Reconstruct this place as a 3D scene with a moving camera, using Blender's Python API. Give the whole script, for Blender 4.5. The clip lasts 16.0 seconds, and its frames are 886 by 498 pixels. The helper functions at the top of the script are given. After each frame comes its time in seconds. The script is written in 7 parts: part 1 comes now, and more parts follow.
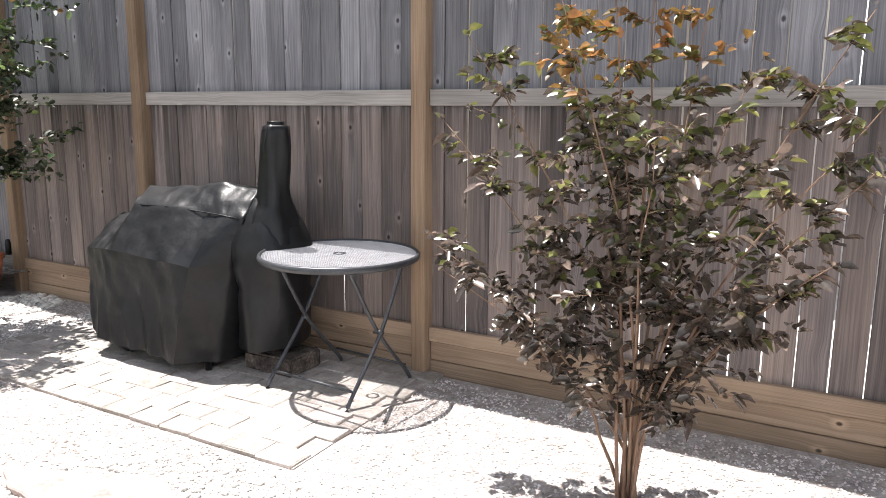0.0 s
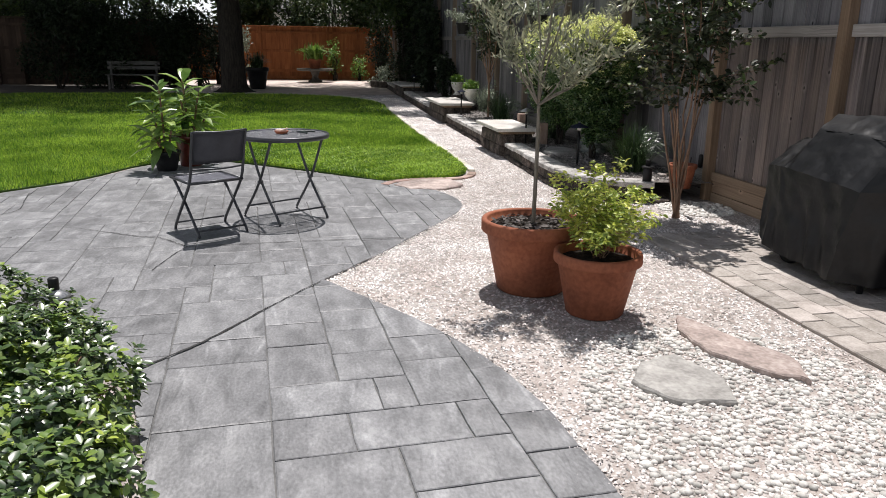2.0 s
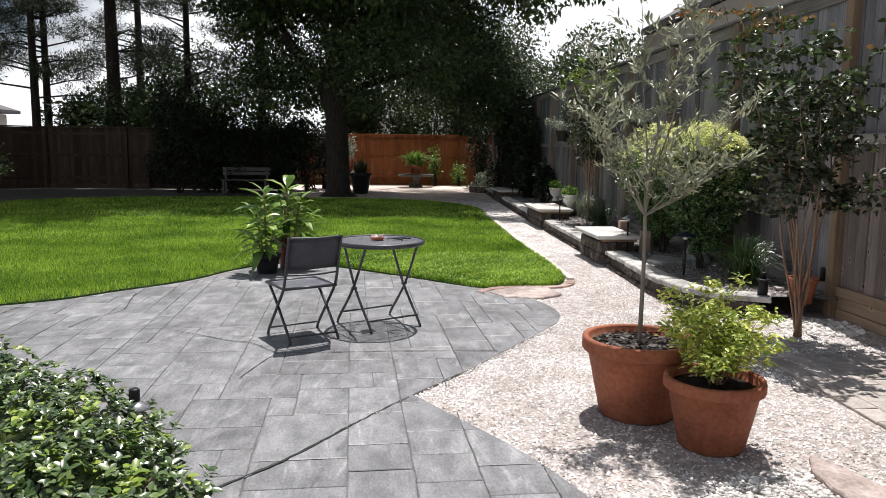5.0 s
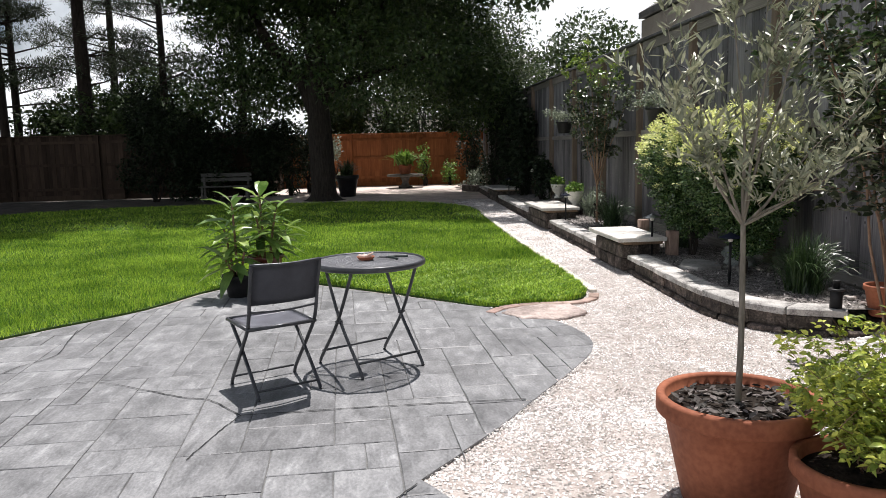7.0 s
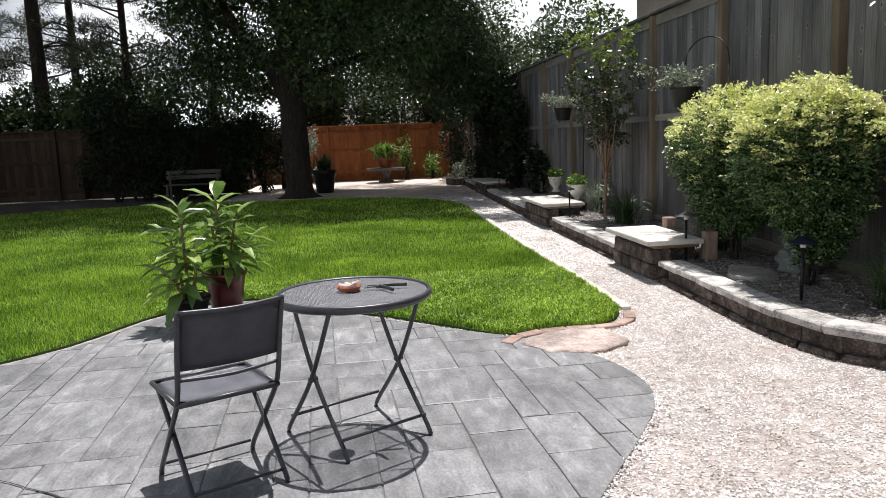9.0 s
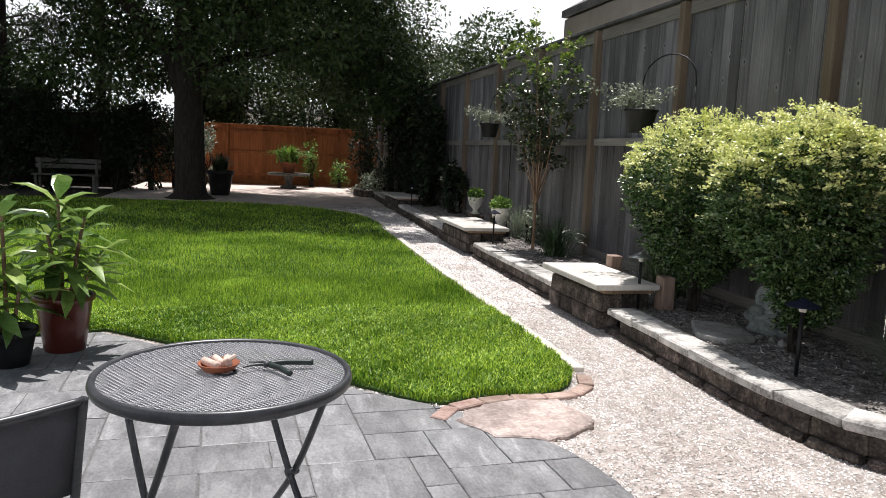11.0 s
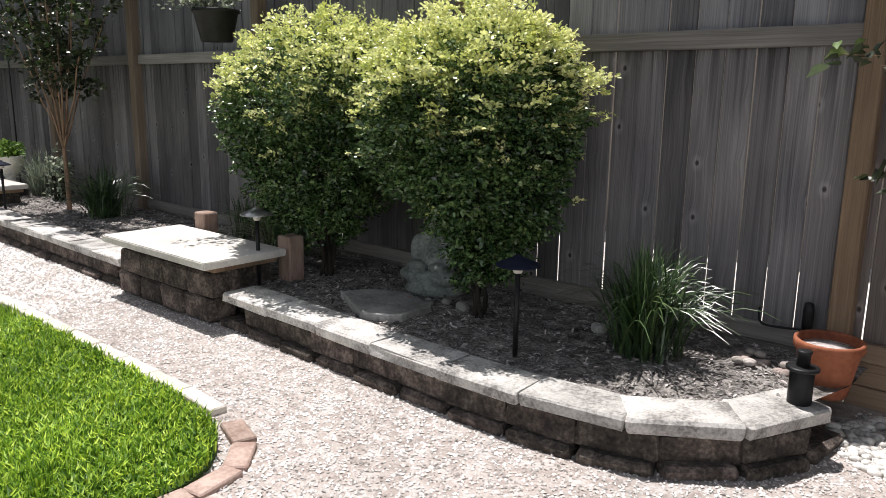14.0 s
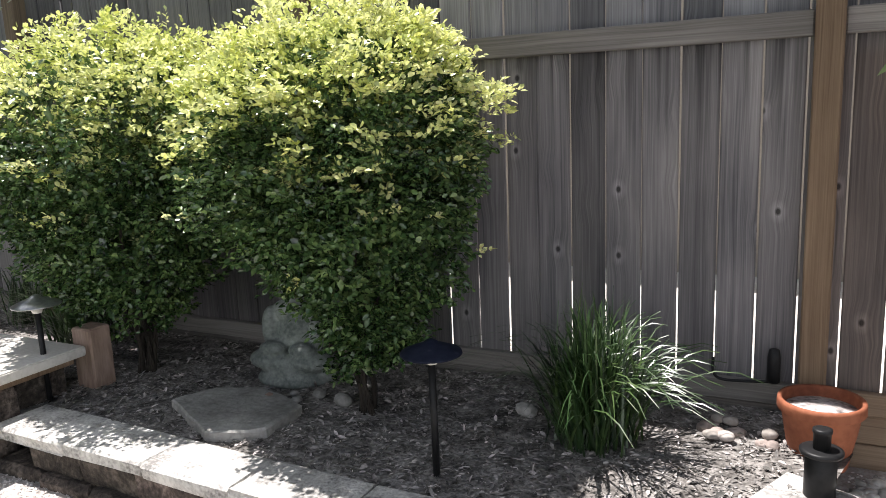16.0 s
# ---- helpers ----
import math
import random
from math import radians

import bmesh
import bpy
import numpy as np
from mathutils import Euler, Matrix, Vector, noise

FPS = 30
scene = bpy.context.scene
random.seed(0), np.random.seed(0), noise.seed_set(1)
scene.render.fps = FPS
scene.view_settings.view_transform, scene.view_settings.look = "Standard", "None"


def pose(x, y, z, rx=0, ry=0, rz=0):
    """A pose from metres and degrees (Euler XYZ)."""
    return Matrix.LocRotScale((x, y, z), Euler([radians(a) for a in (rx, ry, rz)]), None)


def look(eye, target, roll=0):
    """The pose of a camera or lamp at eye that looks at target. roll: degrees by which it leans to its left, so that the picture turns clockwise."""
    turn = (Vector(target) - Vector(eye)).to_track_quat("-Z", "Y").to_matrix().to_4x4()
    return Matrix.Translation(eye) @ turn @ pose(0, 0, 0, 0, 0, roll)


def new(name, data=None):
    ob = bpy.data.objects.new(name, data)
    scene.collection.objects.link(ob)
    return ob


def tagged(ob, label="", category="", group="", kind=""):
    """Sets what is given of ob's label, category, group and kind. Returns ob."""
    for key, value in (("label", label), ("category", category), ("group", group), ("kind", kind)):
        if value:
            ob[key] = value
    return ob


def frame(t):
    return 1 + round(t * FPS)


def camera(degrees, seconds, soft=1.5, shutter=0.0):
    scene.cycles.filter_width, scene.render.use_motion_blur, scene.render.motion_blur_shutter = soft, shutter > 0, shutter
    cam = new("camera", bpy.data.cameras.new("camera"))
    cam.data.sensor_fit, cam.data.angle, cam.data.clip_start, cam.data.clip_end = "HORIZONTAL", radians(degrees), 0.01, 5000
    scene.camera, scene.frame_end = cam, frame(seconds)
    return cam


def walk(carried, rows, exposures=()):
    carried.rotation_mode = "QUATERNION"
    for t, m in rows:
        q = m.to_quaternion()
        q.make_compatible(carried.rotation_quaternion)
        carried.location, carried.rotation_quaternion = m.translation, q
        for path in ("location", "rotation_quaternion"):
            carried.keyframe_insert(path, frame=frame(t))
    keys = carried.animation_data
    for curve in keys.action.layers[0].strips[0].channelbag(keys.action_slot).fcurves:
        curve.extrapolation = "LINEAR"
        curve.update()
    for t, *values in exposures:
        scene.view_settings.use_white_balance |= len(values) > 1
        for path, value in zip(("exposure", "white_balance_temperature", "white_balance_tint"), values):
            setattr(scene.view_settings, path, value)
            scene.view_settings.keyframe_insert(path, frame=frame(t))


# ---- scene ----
cam = camera(61.4, 16.0, soft=0.55)
PATH = [
    (0, (0.603, 0.466, 1.523), (-0.373, 2.174, 1.161), 0.4),
    (0.5, (0.707, 0.394, 1.493), (-0.679, 1.794, 1.143), 1.2),
    (0.6, (0.747, 0.374, 1.48), (-0.714, 1.695, 1.132), 1.5),
    (1, (0.882, 0.31, 1.494), (-0.812, 1.294, 1.09), 1.2),
    (1.1, (0.919, 0.276, 1.49), (-0.819, 1.174, 1.074), 0.8),
    (1.4, (0.974, 0.203, 1.489), (-0.847, 0.9, 1.041), 0.8),
    (1.5, (0.986, 0.183, 1.487), (-0.856, 0.803, 1.013), 0.4),
    (2, (1.101, 0.041, 1.468), (-0.788, 0.424, 0.937), 0.8),
    (2.5, (1.178, -0.025, 1.46), (-0.741, 0.088, 0.909), 1.4),
    (3, (1.249, 0.04, 1.477), (-0.678, -0.068, 0.952), 1.5),
    (3.5, (1.262, 0.119, 1.477), (-0.681, -0.068, 1.04), 0.6),
    (4, (1.214, 0.165, 1.461), (-0.751, 0.069, 1.1), 0.9),
    (4.5, (1.086, 0.136, 1.473), (-0.886, 0.163, 1.14), 1.1),
    (5, (0.856, 0.08, 1.478), (-1.122, 0.214, 1.212), 0.6),
    (5.2, (0.748, 0.062, 1.477), (-1.227, 0.231, 1.21), 0.1),
    (7.3, (-0.606, 0.072, 1.441), (-2.583, 0.222, 1.177), -1.6),
    (7.5, (-0.759, 0.073, 1.415), (-2.744, 0.182, 1.195), 0.1),
    (8, (-1.112, 0.072, 1.426), (-3.092, 0.085, 1.148), 0.5),
    (8.5, (-1.463, 0.022, 1.433), (-3.449, 0.123, 1.212), -1.3),
    (8.7, (-1.591, 0.025, 1.432), (-3.566, 0.19, 1.167), -2.5),
    (10.8, (-2.944, 0.049, 1.395), (-4.886, 0.446, 1.13), 1.0),
    (11, (-3.079, 0.066, 1.398), (-5.004, 0.543, 1.14), 2.5),
    (11.5, (-3.424, 0.068, 1.384), (-5.305, 0.677, 1.082), 1.3),
    (12, (-3.757, 0.041, 1.365), (-5.5, 0.949, 0.991), 1.3),
    (12.5, (-4.09, 0.13, 1.336), (-5.815, 1.088, 1.008), 3.5),
    (13, (-4.39, 0.26, 1.342), (-6.147, 1.137, 0.962), 2.0),
    (13.5, (-4.684, 0.387, 1.346), (-6.164, 1.688, 1.006), 1.5),
    (14, (-4.896, 0.508, 1.334), (-6.171, 1.994, 0.924), 0.8),
    (14.5, (-5.093, 0.647, 1.323), (-6.28, 2.214, 0.955), 3.4),
    (15, (-5.316, 0.74, 1.326), (-6.581, 2.234, 0.92), 2.3),
    (15.4, (-5.499, 0.868, 1.328), (-6.682, 2.442, 0.976), 0.3),
    (15.5, (-5.533, 0.889, 1.33), (-6.66, 2.505, 0.985), -0.1),
    (16, (-5.654, 1.138, 1.361), (-6.538, 2.893, 0.991), -2.4),
]

# ---- light ----
EXPO = [(0.0, 1.3), (0.5, 1.05), (1.0, 0.6), (1.5, 0.25), (2.0, 0.08), (3.5, 0.12), (4.7, 0.22), (7.0, 0.28), (12.5, 0.25), (14.0, 0.32), (15.0, 0.42), (15.5, 0.4), (16.0, 0.8)]
walk(cam, [(t, look(eye, target, roll)) for t, eye, target, roll in PATH], EXPO)
SUN = Vector((-0.35, 0.095, 1.0)).normalized()
world = bpy.data.worlds.new("sky")
scene.world = world
world.use_nodes = True
wn, wl = world.node_tree.nodes, world.node_tree.links
wn.clear()
sky = wn.new("ShaderNodeTexSky")
sky.sky_type = "NISHITA"
sky.sun_disc = False
sky.sun_elevation = math.asin(SUN.z)
sky.sun_rotation = math.atan2(SUN.x, SUN.y)
sky.dust_density = 1.5
tcw = wn.new("ShaderNodeTexCoord")
cl = wn.new("ShaderNodeTexNoise")
cl.inputs["Scale"].default_value = 3.2
cl.inputs["Detail"].default_value = 6
clr = wn.new("ShaderNodeValToRGB")
clr.color_ramp.elements[0].position, clr.color_ramp.elements[1].position = 0.50, 0.66
wl.new(tcw.outputs["Generated"], cl.inputs["Vector"])
up = wn.new("ShaderNodeSeparateXYZ")
wl.new(tcw.outputs["Generated"], up.inputs[0])
haze = wn.new("ShaderNodeMapRange")
haze.inputs[1].default_value, haze.inputs[2].default_value = 0.02, 0.5
haze.inputs[3].default_value, haze.inputs[4].default_value = 0.3, 0.0
wl.new(up.outputs["Z"], haze.inputs[0])
thick = wn.new("ShaderNodeMath")
wl.new(cl.outputs["Fac"], thick.inputs[0])
wl.new(haze.outputs[0], thick.inputs[1])
wl.new(thick.outputs[0], clr.inputs["Fac"])
cmix = wn.new("ShaderNodeMixRGB")
cmix.inputs[2].default_value = (21.0, 21.5, 22.4, 1)
wl.new(clr.outputs["Color"], cmix.inputs[0])
wl.new(sky.outputs["Color"], cmix.inputs[1])
bg = wn.new("ShaderNodeBackground")
bg.inputs["Strength"].default_value = 0.045
wo = wn.new("ShaderNodeOutputWorld")
wl.new(cmix.outputs["Color"], bg.inputs["Color"])
wl.new(bg.outputs["Background"], wo.inputs["Surface"])
sun = new("sun", bpy.data.lights.new("sun", "SUN"))
sun.data.energy = 5.1
sun.data.angle = radians(0.53)
sun.data.color = (1.0, 0.952, 0.925)
sun.matrix_world = look(SUN * 30, (0, 0, 0))


# ---- materials ----
def mat(name, c1, c2, scale=6.0, stretch=(1, 1, 1), rough=0.75, bump=0.25, fine=60.0, metal=0.0, vary=0.0, island=0.0, spec=0.4, c3=None,
        stain=0.0, dist=0.01, sheen=0.0, trans=0.0):
    """Two scales of noise between two colours, a bump, and a spread from piece to piece."""
    m = bpy.data.materials.new(name)
    m.use_nodes = True
    n, l = m.node_tree.nodes, m.node_tree.links
    b = n["Principled BSDF"]
    b.inputs["Roughness"].default_value = rough
    b.inputs["Metallic"].default_value = metal
    b.inputs["Specular IOR Level"].default_value = spec
    geo = n.new("ShaderNodeNewGeometry")
    mp = n.new("ShaderNodeMapping")
    mp.inputs["Scale"].default_value = stretch
    info = n.new("ShaderNodeObjectInfo")
    off = n.new("ShaderNodeVectorMath")
    off.operation = "SCALE"
    comb = n.new("ShaderNodeCombineXYZ")
    for i in range(3):
        l.new(info.outputs["Random"], comb.inputs[i])
    l.new(comb.outputs[0], off.inputs[0])
    off.inputs["Scale"].default_value = 37.0 if vary else 0.0
    add = n.new("ShaderNodeVectorMath")
    l.new(geo.outputs["Position"], add.inputs[0])
    l.new(off.outputs[0], add.inputs[1])
    l.new(add.outputs[0], mp.inputs["Vector"])
    big = n.new("ShaderNodeTexNoise")
    big.inputs["Scale"].default_value = scale
    big.inputs["Detail"].default_value = 5
    small = n.new("ShaderNodeTexNoise")
    small.inputs["Scale"].default_value = fine
    small.inputs["Detail"].default_value = 3
    l.new(mp.outputs[0], big.inputs["Vector"])
    l.new(mp.outputs[0], small.inputs["Vector"])
    mx = n.new("ShaderNodeMath")
    mx.operation = "MULTIPLY_ADD"
    mx.inputs[1].default_value = 0.4
    l.new(small.outputs["Fac"], mx.inputs[0])
    hl = n.new("ShaderNodeMath")
    hl.operation = "MULTIPLY"
    hl.inputs[1].default_value = 0.6
    l.new(big.outputs["Fac"], hl.inputs[0])
    l.new(hl.outputs[0], mx.inputs[2])
    rp = n.new("ShaderNodeValToRGB")
    rp.color_ramp.elements[0].position, rp.color_ramp.elements[1].position = 0.36, 0.64
    rp.color_ramp.elements[0].color, rp.color_ramp.elements[1].color = (*c1, 1), (*c2, 1)
    if c3:
        e = rp.color_ramp.elements.new(0.5)
        e.color = (*c3, 1)
    l.new(mx.outputs[0], rp.inputs["Fac"])
    col = rp.outputs["Color"]
    if stain:
        st = n.new("ShaderNodeTexNoise")
        st.inputs["Scale"].default_value = 1.3
        st.inputs["Detail"].default_value = 7
        l.new(geo.outputs["Position"], st.inputs["Vector"])
        sr = n.new("ShaderNodeMapRange")
        sr.inputs[1].default_value, sr.inputs[2].default_value = 0.35, 0.65
        sr.inputs[3].default_value, sr.inputs[4].default_value = 1 - stain, 1 + stain * 0.5
        l.new(st.outputs["Fac"], sr.inputs[0])
        ml = n.new("ShaderNodeVectorMath")
        ml.operation = "SCALE"
        l.new(col, ml.inputs[0])
        l.new(sr.outputs[0], ml.inputs["Scale"])
        col = ml.outputs[0]
    if vary or island:
        hsv = n.new("ShaderNodeHueSaturation")
        mr = n.new("ShaderNodeMapRange")
        amount = vary or island
        mr.inputs[3].default_value, mr.inputs[4].default_value = 1 - amount, 1 + amount
        l.new(info.outputs["Random"] if vary else geo.outputs["Random Per Island"], mr.inputs[0])
        l.new(mr.outputs[0], hsv.inputs["Value"])
        hm = n.new("ShaderNodeMapRange")
        hm.inputs[3].default_value, hm.inputs[4].default_value = 0.5 + amount * 0.05, 0.5 - amount * 0.05
        l.new(info.outputs["Random"] if vary else geo.outputs["Random Per Island"], hm.inputs[0])
        l.new(hm.outputs[0], hsv.inputs["Hue"])
        l.new(col, hsv.inputs["Color"])
        col = hsv.outputs["Color"]
    l.new(col, b.inputs["Base Color"])
    if bump:
        bp = n.new("ShaderNodeBump")
        bp.inputs["Strength"].default_value = bump
        bp.inputs["Distance"].default_value = dist
        l.new(mx.outputs[0], bp.inputs["Height"])
        l.new(bp.outputs["Normal"], b.inputs["Normal"])
    if trans:
        tr = n.new("ShaderNodeBsdfTranslucent")
        l.new(col, tr.inputs["Color"])
        ms = n.new("ShaderNodeMixShader")
        ms.inputs[0].default_value = trans
        out = n["Material Output"]
        l.new(b.outputs[0], ms.inputs[1])
        l.new(tr.outputs[0], ms.inputs[2])
        l.new(ms.outputs[0], out.inputs["Surface"])
    return m


def leaf_mat(name, c1, c2, rough=0.4, trans=0.3, island=0.45, spec=0.5, scale=5.0):
    return mat(name, c1, c2, scale=scale, rough=rough, bump=0.0, island=island, trans=trans, spec=spec)


def fence_mat(name, c1, c2, c3, knots=True, along="Z", vary=0.3, brown=None):
    """Weathered softwood: long grain bent round the knots, tone from board to board, rail drips where brown is given."""
    m = bpy.data.materials.new(name)
    m.use_nodes = True
    n, l = m.node_tree.nodes, m.node_tree.links
    b = n["Principled BSDF"]
    b.inputs["Roughness"].default_value = 0.85
    b.inputs["Specular IOR Level"].default_value = 0.2
    geo, info = n.new("ShaderNodeNewGeometry"), n.new("ShaderNodeObjectInfo")

    def calc(op, x, y, clamp=False):
        k = n.new("ShaderNodeMath")
        k.operation, k.use_clamp = op, clamp
        for i, v in enumerate((x, y)):
            if isinstance(v, (int, float)):
                k.inputs[i].default_value = v
            else:
                l.new(v, k.inputs[i])
        return k.outputs[0]

    def span(v, a, c, d, e):
        k = n.new("ShaderNodeMapRange")
        for i, q in enumerate((a, c, d, e)):
            k.inputs[i + 1].default_value = q
        l.new(v, k.inputs[0])
        return k.outputs[0]

    def mapped(v, size, kind="ShaderNodeTexNoise", scale=1.0, detail=4.0):
        mp, t = n.new("ShaderNodeMapping"), n.new(kind)
        mp.inputs["Scale"].default_value = size
        t.inputs["Scale"].default_value = scale
        if kind == "ShaderNodeTexNoise":
            t.inputs["Detail"].default_value = detail
        l.new(v, mp.inputs["Vector"])
        l.new(mp.outputs[0], t.inputs["Vector"])
        return t

    def joined(x, y, z):
        k = n.new("ShaderNodeCombineXYZ")
        for i, v in enumerate((x, y, z)):
            if isinstance(v, (int, float)):
                k.inputs[i].default_value = v
            else:
                l.new(v, k.inputs[i])
        return k.outputs[0]

    sep = n.new("ShaderNodeSeparateXYZ")
    l.new(geo.outputs["Position"], sep.inputs[0])
    shift = calc("MULTIPLY", info.outputs["Random"], 53.0)
    if along == "Z":
        across, length = calc("ADD", sep.outputs["X"], sep.outputs["Y"]), calc("ADD", sep.outputs["Z"], shift)
    else:
        across, length = sep.outputs["Z"], calc("ADD", calc("ADD", sep.outputs["X"], sep.outputs["Y"]), shift)
    flat = joined(across, 0.0, length)
    bend = across
    if knots:
        v = mapped(joined(across, length, 0.0), (3.8, 2.7, 1.0), "ShaderNodeTexVoronoi")
        v.voronoi_dimensions = "2D"
        near = v.outputs["Distance"]
        bend = calc("ADD", across, calc("MULTIPLY", span(near, 0.0, 0.25, 1.0, 0.0), 0.014))
    sway = mapped(flat, (5.0, 1.0, 1.3), detail=2.0).outputs["Fac"]
    bend = calc("ADD", bend, calc("MULTIPLY", sway, 0.022))
    grain = joined(bend, shift, length)
    wide = mapped(grain, (75.0, 1.0, 0.5), detail=3.0).outputs["Fac"]
    fine = mapped(grain, (210.0, 1.0, 3.0), detail=2.0).outputs["Fac"]
    blot = mapped(grain, (4.0, 1.0, 1.3), detail=6.0).outputs["Fac"]
    tone = calc("ADD", calc("ADD", calc("MULTIPLY", wide, 0.24), calc("MULTIPLY", fine, 0.30)), calc("MULTIPLY", blot, 0.46))
    rp = n.new("ShaderNodeValToRGB")
    rp.color_ramp.elements[0].position, rp.color_ramp.elements[1].position = 0.32, 0.68
    rp.color_ramp.elements[0].color, rp.color_ramp.elements[1].color = (*c1, 1), (*c2, 1)
    rp.color_ramp.elements.new(0.5).color = (*c3, 1)
    l.new(tone, rp.inputs["Fac"])
    col = rp.outputs["Color"]

    def tint(src, k):
        q = n.new("ShaderNodeVectorMath")
        q.operation = "SCALE"
        l.new(src, q.inputs[0])
        l.new(k, q.inputs["Scale"])
        return q.outputs[0]

    if brown:
        # boards dim towards the far end: tree shade there is put into the colour
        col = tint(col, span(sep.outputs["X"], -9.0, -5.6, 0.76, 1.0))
        low = span(calc("ADD", sep.outputs["Z"], calc("MULTIPLY", blot, 0.12)), 1.55, 1.66, 1.0, 0.0)
        mx = n.new("ShaderNodeMixRGB")
        mx.blend_type = "MULTIPLY"
        mx.inputs[2].default_value = (*brown, 1)
        newer = span(sep.outputs["X"], -5.75, -5.45, 0.3, 1.0)
        l.new(calc("MULTIPLY", newer, calc("MULTIPLY", low, span(blot, 0.25, 0.7, 0.55, 1.0))), mx.inputs[0])
        l.new(col, mx.inputs[1])
        col = mx.outputs[0]
        run = mapped(joined(across, shift, sep.outputs["Z"]), (26.0, 1.0, 0.7), detail=3.0).outputs["Fac"]
        reach = calc("MULTIPLY", span(sep.outputs["Z"], 1.12, 1.56, 0.0, 1.0), span(sep.outputs["Z"], 1.56, 1.58, 1.0, 0.0))
        drip = calc("MULTIPLY", reach, span(run, 0.46, 0.62, 0.0, 1.0))
        col = tint(col, span(drip, 0.0, 1.0, 1.0, 0.42))
    col = tint(col, span(info.outputs["Random"], 0.0, 1.0, 1.0 - vary, 1.0 + vary))
    if knots:
        keep = n.new("ShaderNodeSeparateColor")
        l.new(v.outputs["Color"], keep.inputs[0])
        on = span(keep.outputs[0], 0.50, 0.52, 0.0, 1.0)
        core = calc("MULTIPLY", span(near, 0.022, 0.05, 1.0, 0.0), on)
        halo = calc("MULTIPLY", calc("MULTIPLY", span(near, 0.05, 0.13, 1.0, 0.0), on), calc("SUBTRACT", 1.0, core))
        col = tint(col, calc("ADD", calc("SUBTRACT", 1.0, calc("MULTIPLY", core, 0.72)), calc("MULTIPLY", halo, 0.45)))
    l.new(col, b.inputs["Base Color"])
    bp = n.new("ShaderNodeBump")
    bp.inputs["Strength"].default_value, bp.inputs["Distance"].default_value = 0.5, 0.006
    l.new(tone, bp.inputs["Height"])
    l.new(bp.outputs["Normal"], b.inputs["Normal"])
    return m


def stamped(name):
    """Slate-textured concrete: soft cleft ridges, pale worn crests, grey and faintly pink from stone to stone."""
    m = mat(name, (0.131, 0.133, 0.138), (0.293, 0.295, 0.302), scale=4.5, stretch=(1.0, 1.7, 1), fine=48, rough=0.5, bump=0.5, vary=0.12, stain=0.16, c3=(0.203, 0.205, 0.212), spec=0.45, dist=0.01)
    n, l = m.node_tree.nodes, m.node_tree.links
    b = n["Principled BSDF"]
    geo, info = n.new("ShaderNodeNewGeometry"), n.new("ShaderNodeObjectInfo")
    mp = n.new("ShaderNodeMapping")
    spin = n.new("ShaderNodeCombineXYZ")
    turn = n.new("ShaderNodeMath")
    turn.operation = "MULTIPLY"
    turn.inputs[1].default_value = 1.1
    l.new(info.outputs["Random"], turn.inputs[0])
    l.new(turn.outputs[0], spin.inputs[2])
    l.new(spin.outputs[0], mp.inputs["Rotation"])
    mp.inputs["Scale"].default_value = (2.2, 9.0, 1.0)
    l.new(geo.outputs["Position"], mp.inputs["Vector"])
    cleft = n.new("ShaderNodeTexNoise")
    cleft.inputs["Scale"].default_value, cleft.inputs["Detail"].default_value, cleft.inputs["Distortion"].default_value = 1.3, 7.0, 1.1
    l.new(mp.outputs[0], cleft.inputs["Vector"])
    worn = n.new("ShaderNodeMapRange")
    for i, q in enumerate((0.56, 0.72, 1.0, 1.45)):
        worn.inputs[i + 1].default_value = q
    l.new(cleft.outputs["Fac"], worn.inputs[0])
    dark = n.new("ShaderNodeMapRange")
    for i, q in enumerate((0.30, 0.42, 0.72, 1.0)):
        dark.inputs[i + 1].default_value = q
    l.new(cleft.outputs["Fac"], dark.inputs[0])
    col = b.inputs["Base Color"].links[0].from_socket
    for k in (worn, dark):
        q = n.new("ShaderNodeVectorMath")
        q.operation = "SCALE"
        l.new(col, q.inputs[0])
        l.new(k.outputs[0], q.inputs["Scale"])
        col = q.outputs[0]
    l.new(col, b.inputs["Base Color"])
    bp = n.new("ShaderNodeBump")
    bp.inputs["Strength"].default_value, bp.inputs["Distance"].default_value = 0.7, 0.012
    l.new(cleft.outputs["Fac"], bp.inputs["Height"])
    l.new(b.inputs["Normal"].links[0].from_socket, bp.inputs["Normal"])
    l.new(bp.outputs["Normal"], b.inputs["Normal"])
    return m


M = {}
M["soil"] = mat("soil", (0.045, 0.04, 0.034), (0.12, 0.105, 0.09), scale=3, fine=40, rough=0.95, bump=0.6)
M["gravel"] = mat("gravel", (0.26, 0.225, 0.205), (0.53, 0.505, 0.49), scale=14, fine=85, rough=0.9, bump=0.9, c3=(0.41, 0.36, 0.33), stain=0.12, dist=0.012)
M["pebble"] = mat("pebble", (0.41, 0.36, 0.33), (0.74, 0.715, 0.70), scale=3, fine=30, rough=0.85, bump=0.1, island=0.55, stain=0.08)
M["river"] = mat("river_stone", (0.46, 0.44, 0.41), (0.78, 0.76, 0.72), scale=9, fine=60, rough=0.7, bump=0.1, island=0.3)
M["stamp"] = stamped("stamped_concrete")
M["joint"] = mat("joint", (0.10, 0.10, 0.10), (0.2, 0.2, 0.195), scale=6, rough=0.9)
M["crack"] = mat("crack", (0.02, 0.02, 0.02), (0.06, 0.06, 0.06), scale=20, rough=0.95)
M["turf"] = mat("turf", (0.02, 0.05, 0.008), (0.05, 0.10, 0.016), scale=5, fine=60, rough=0.9, bump=0.6)
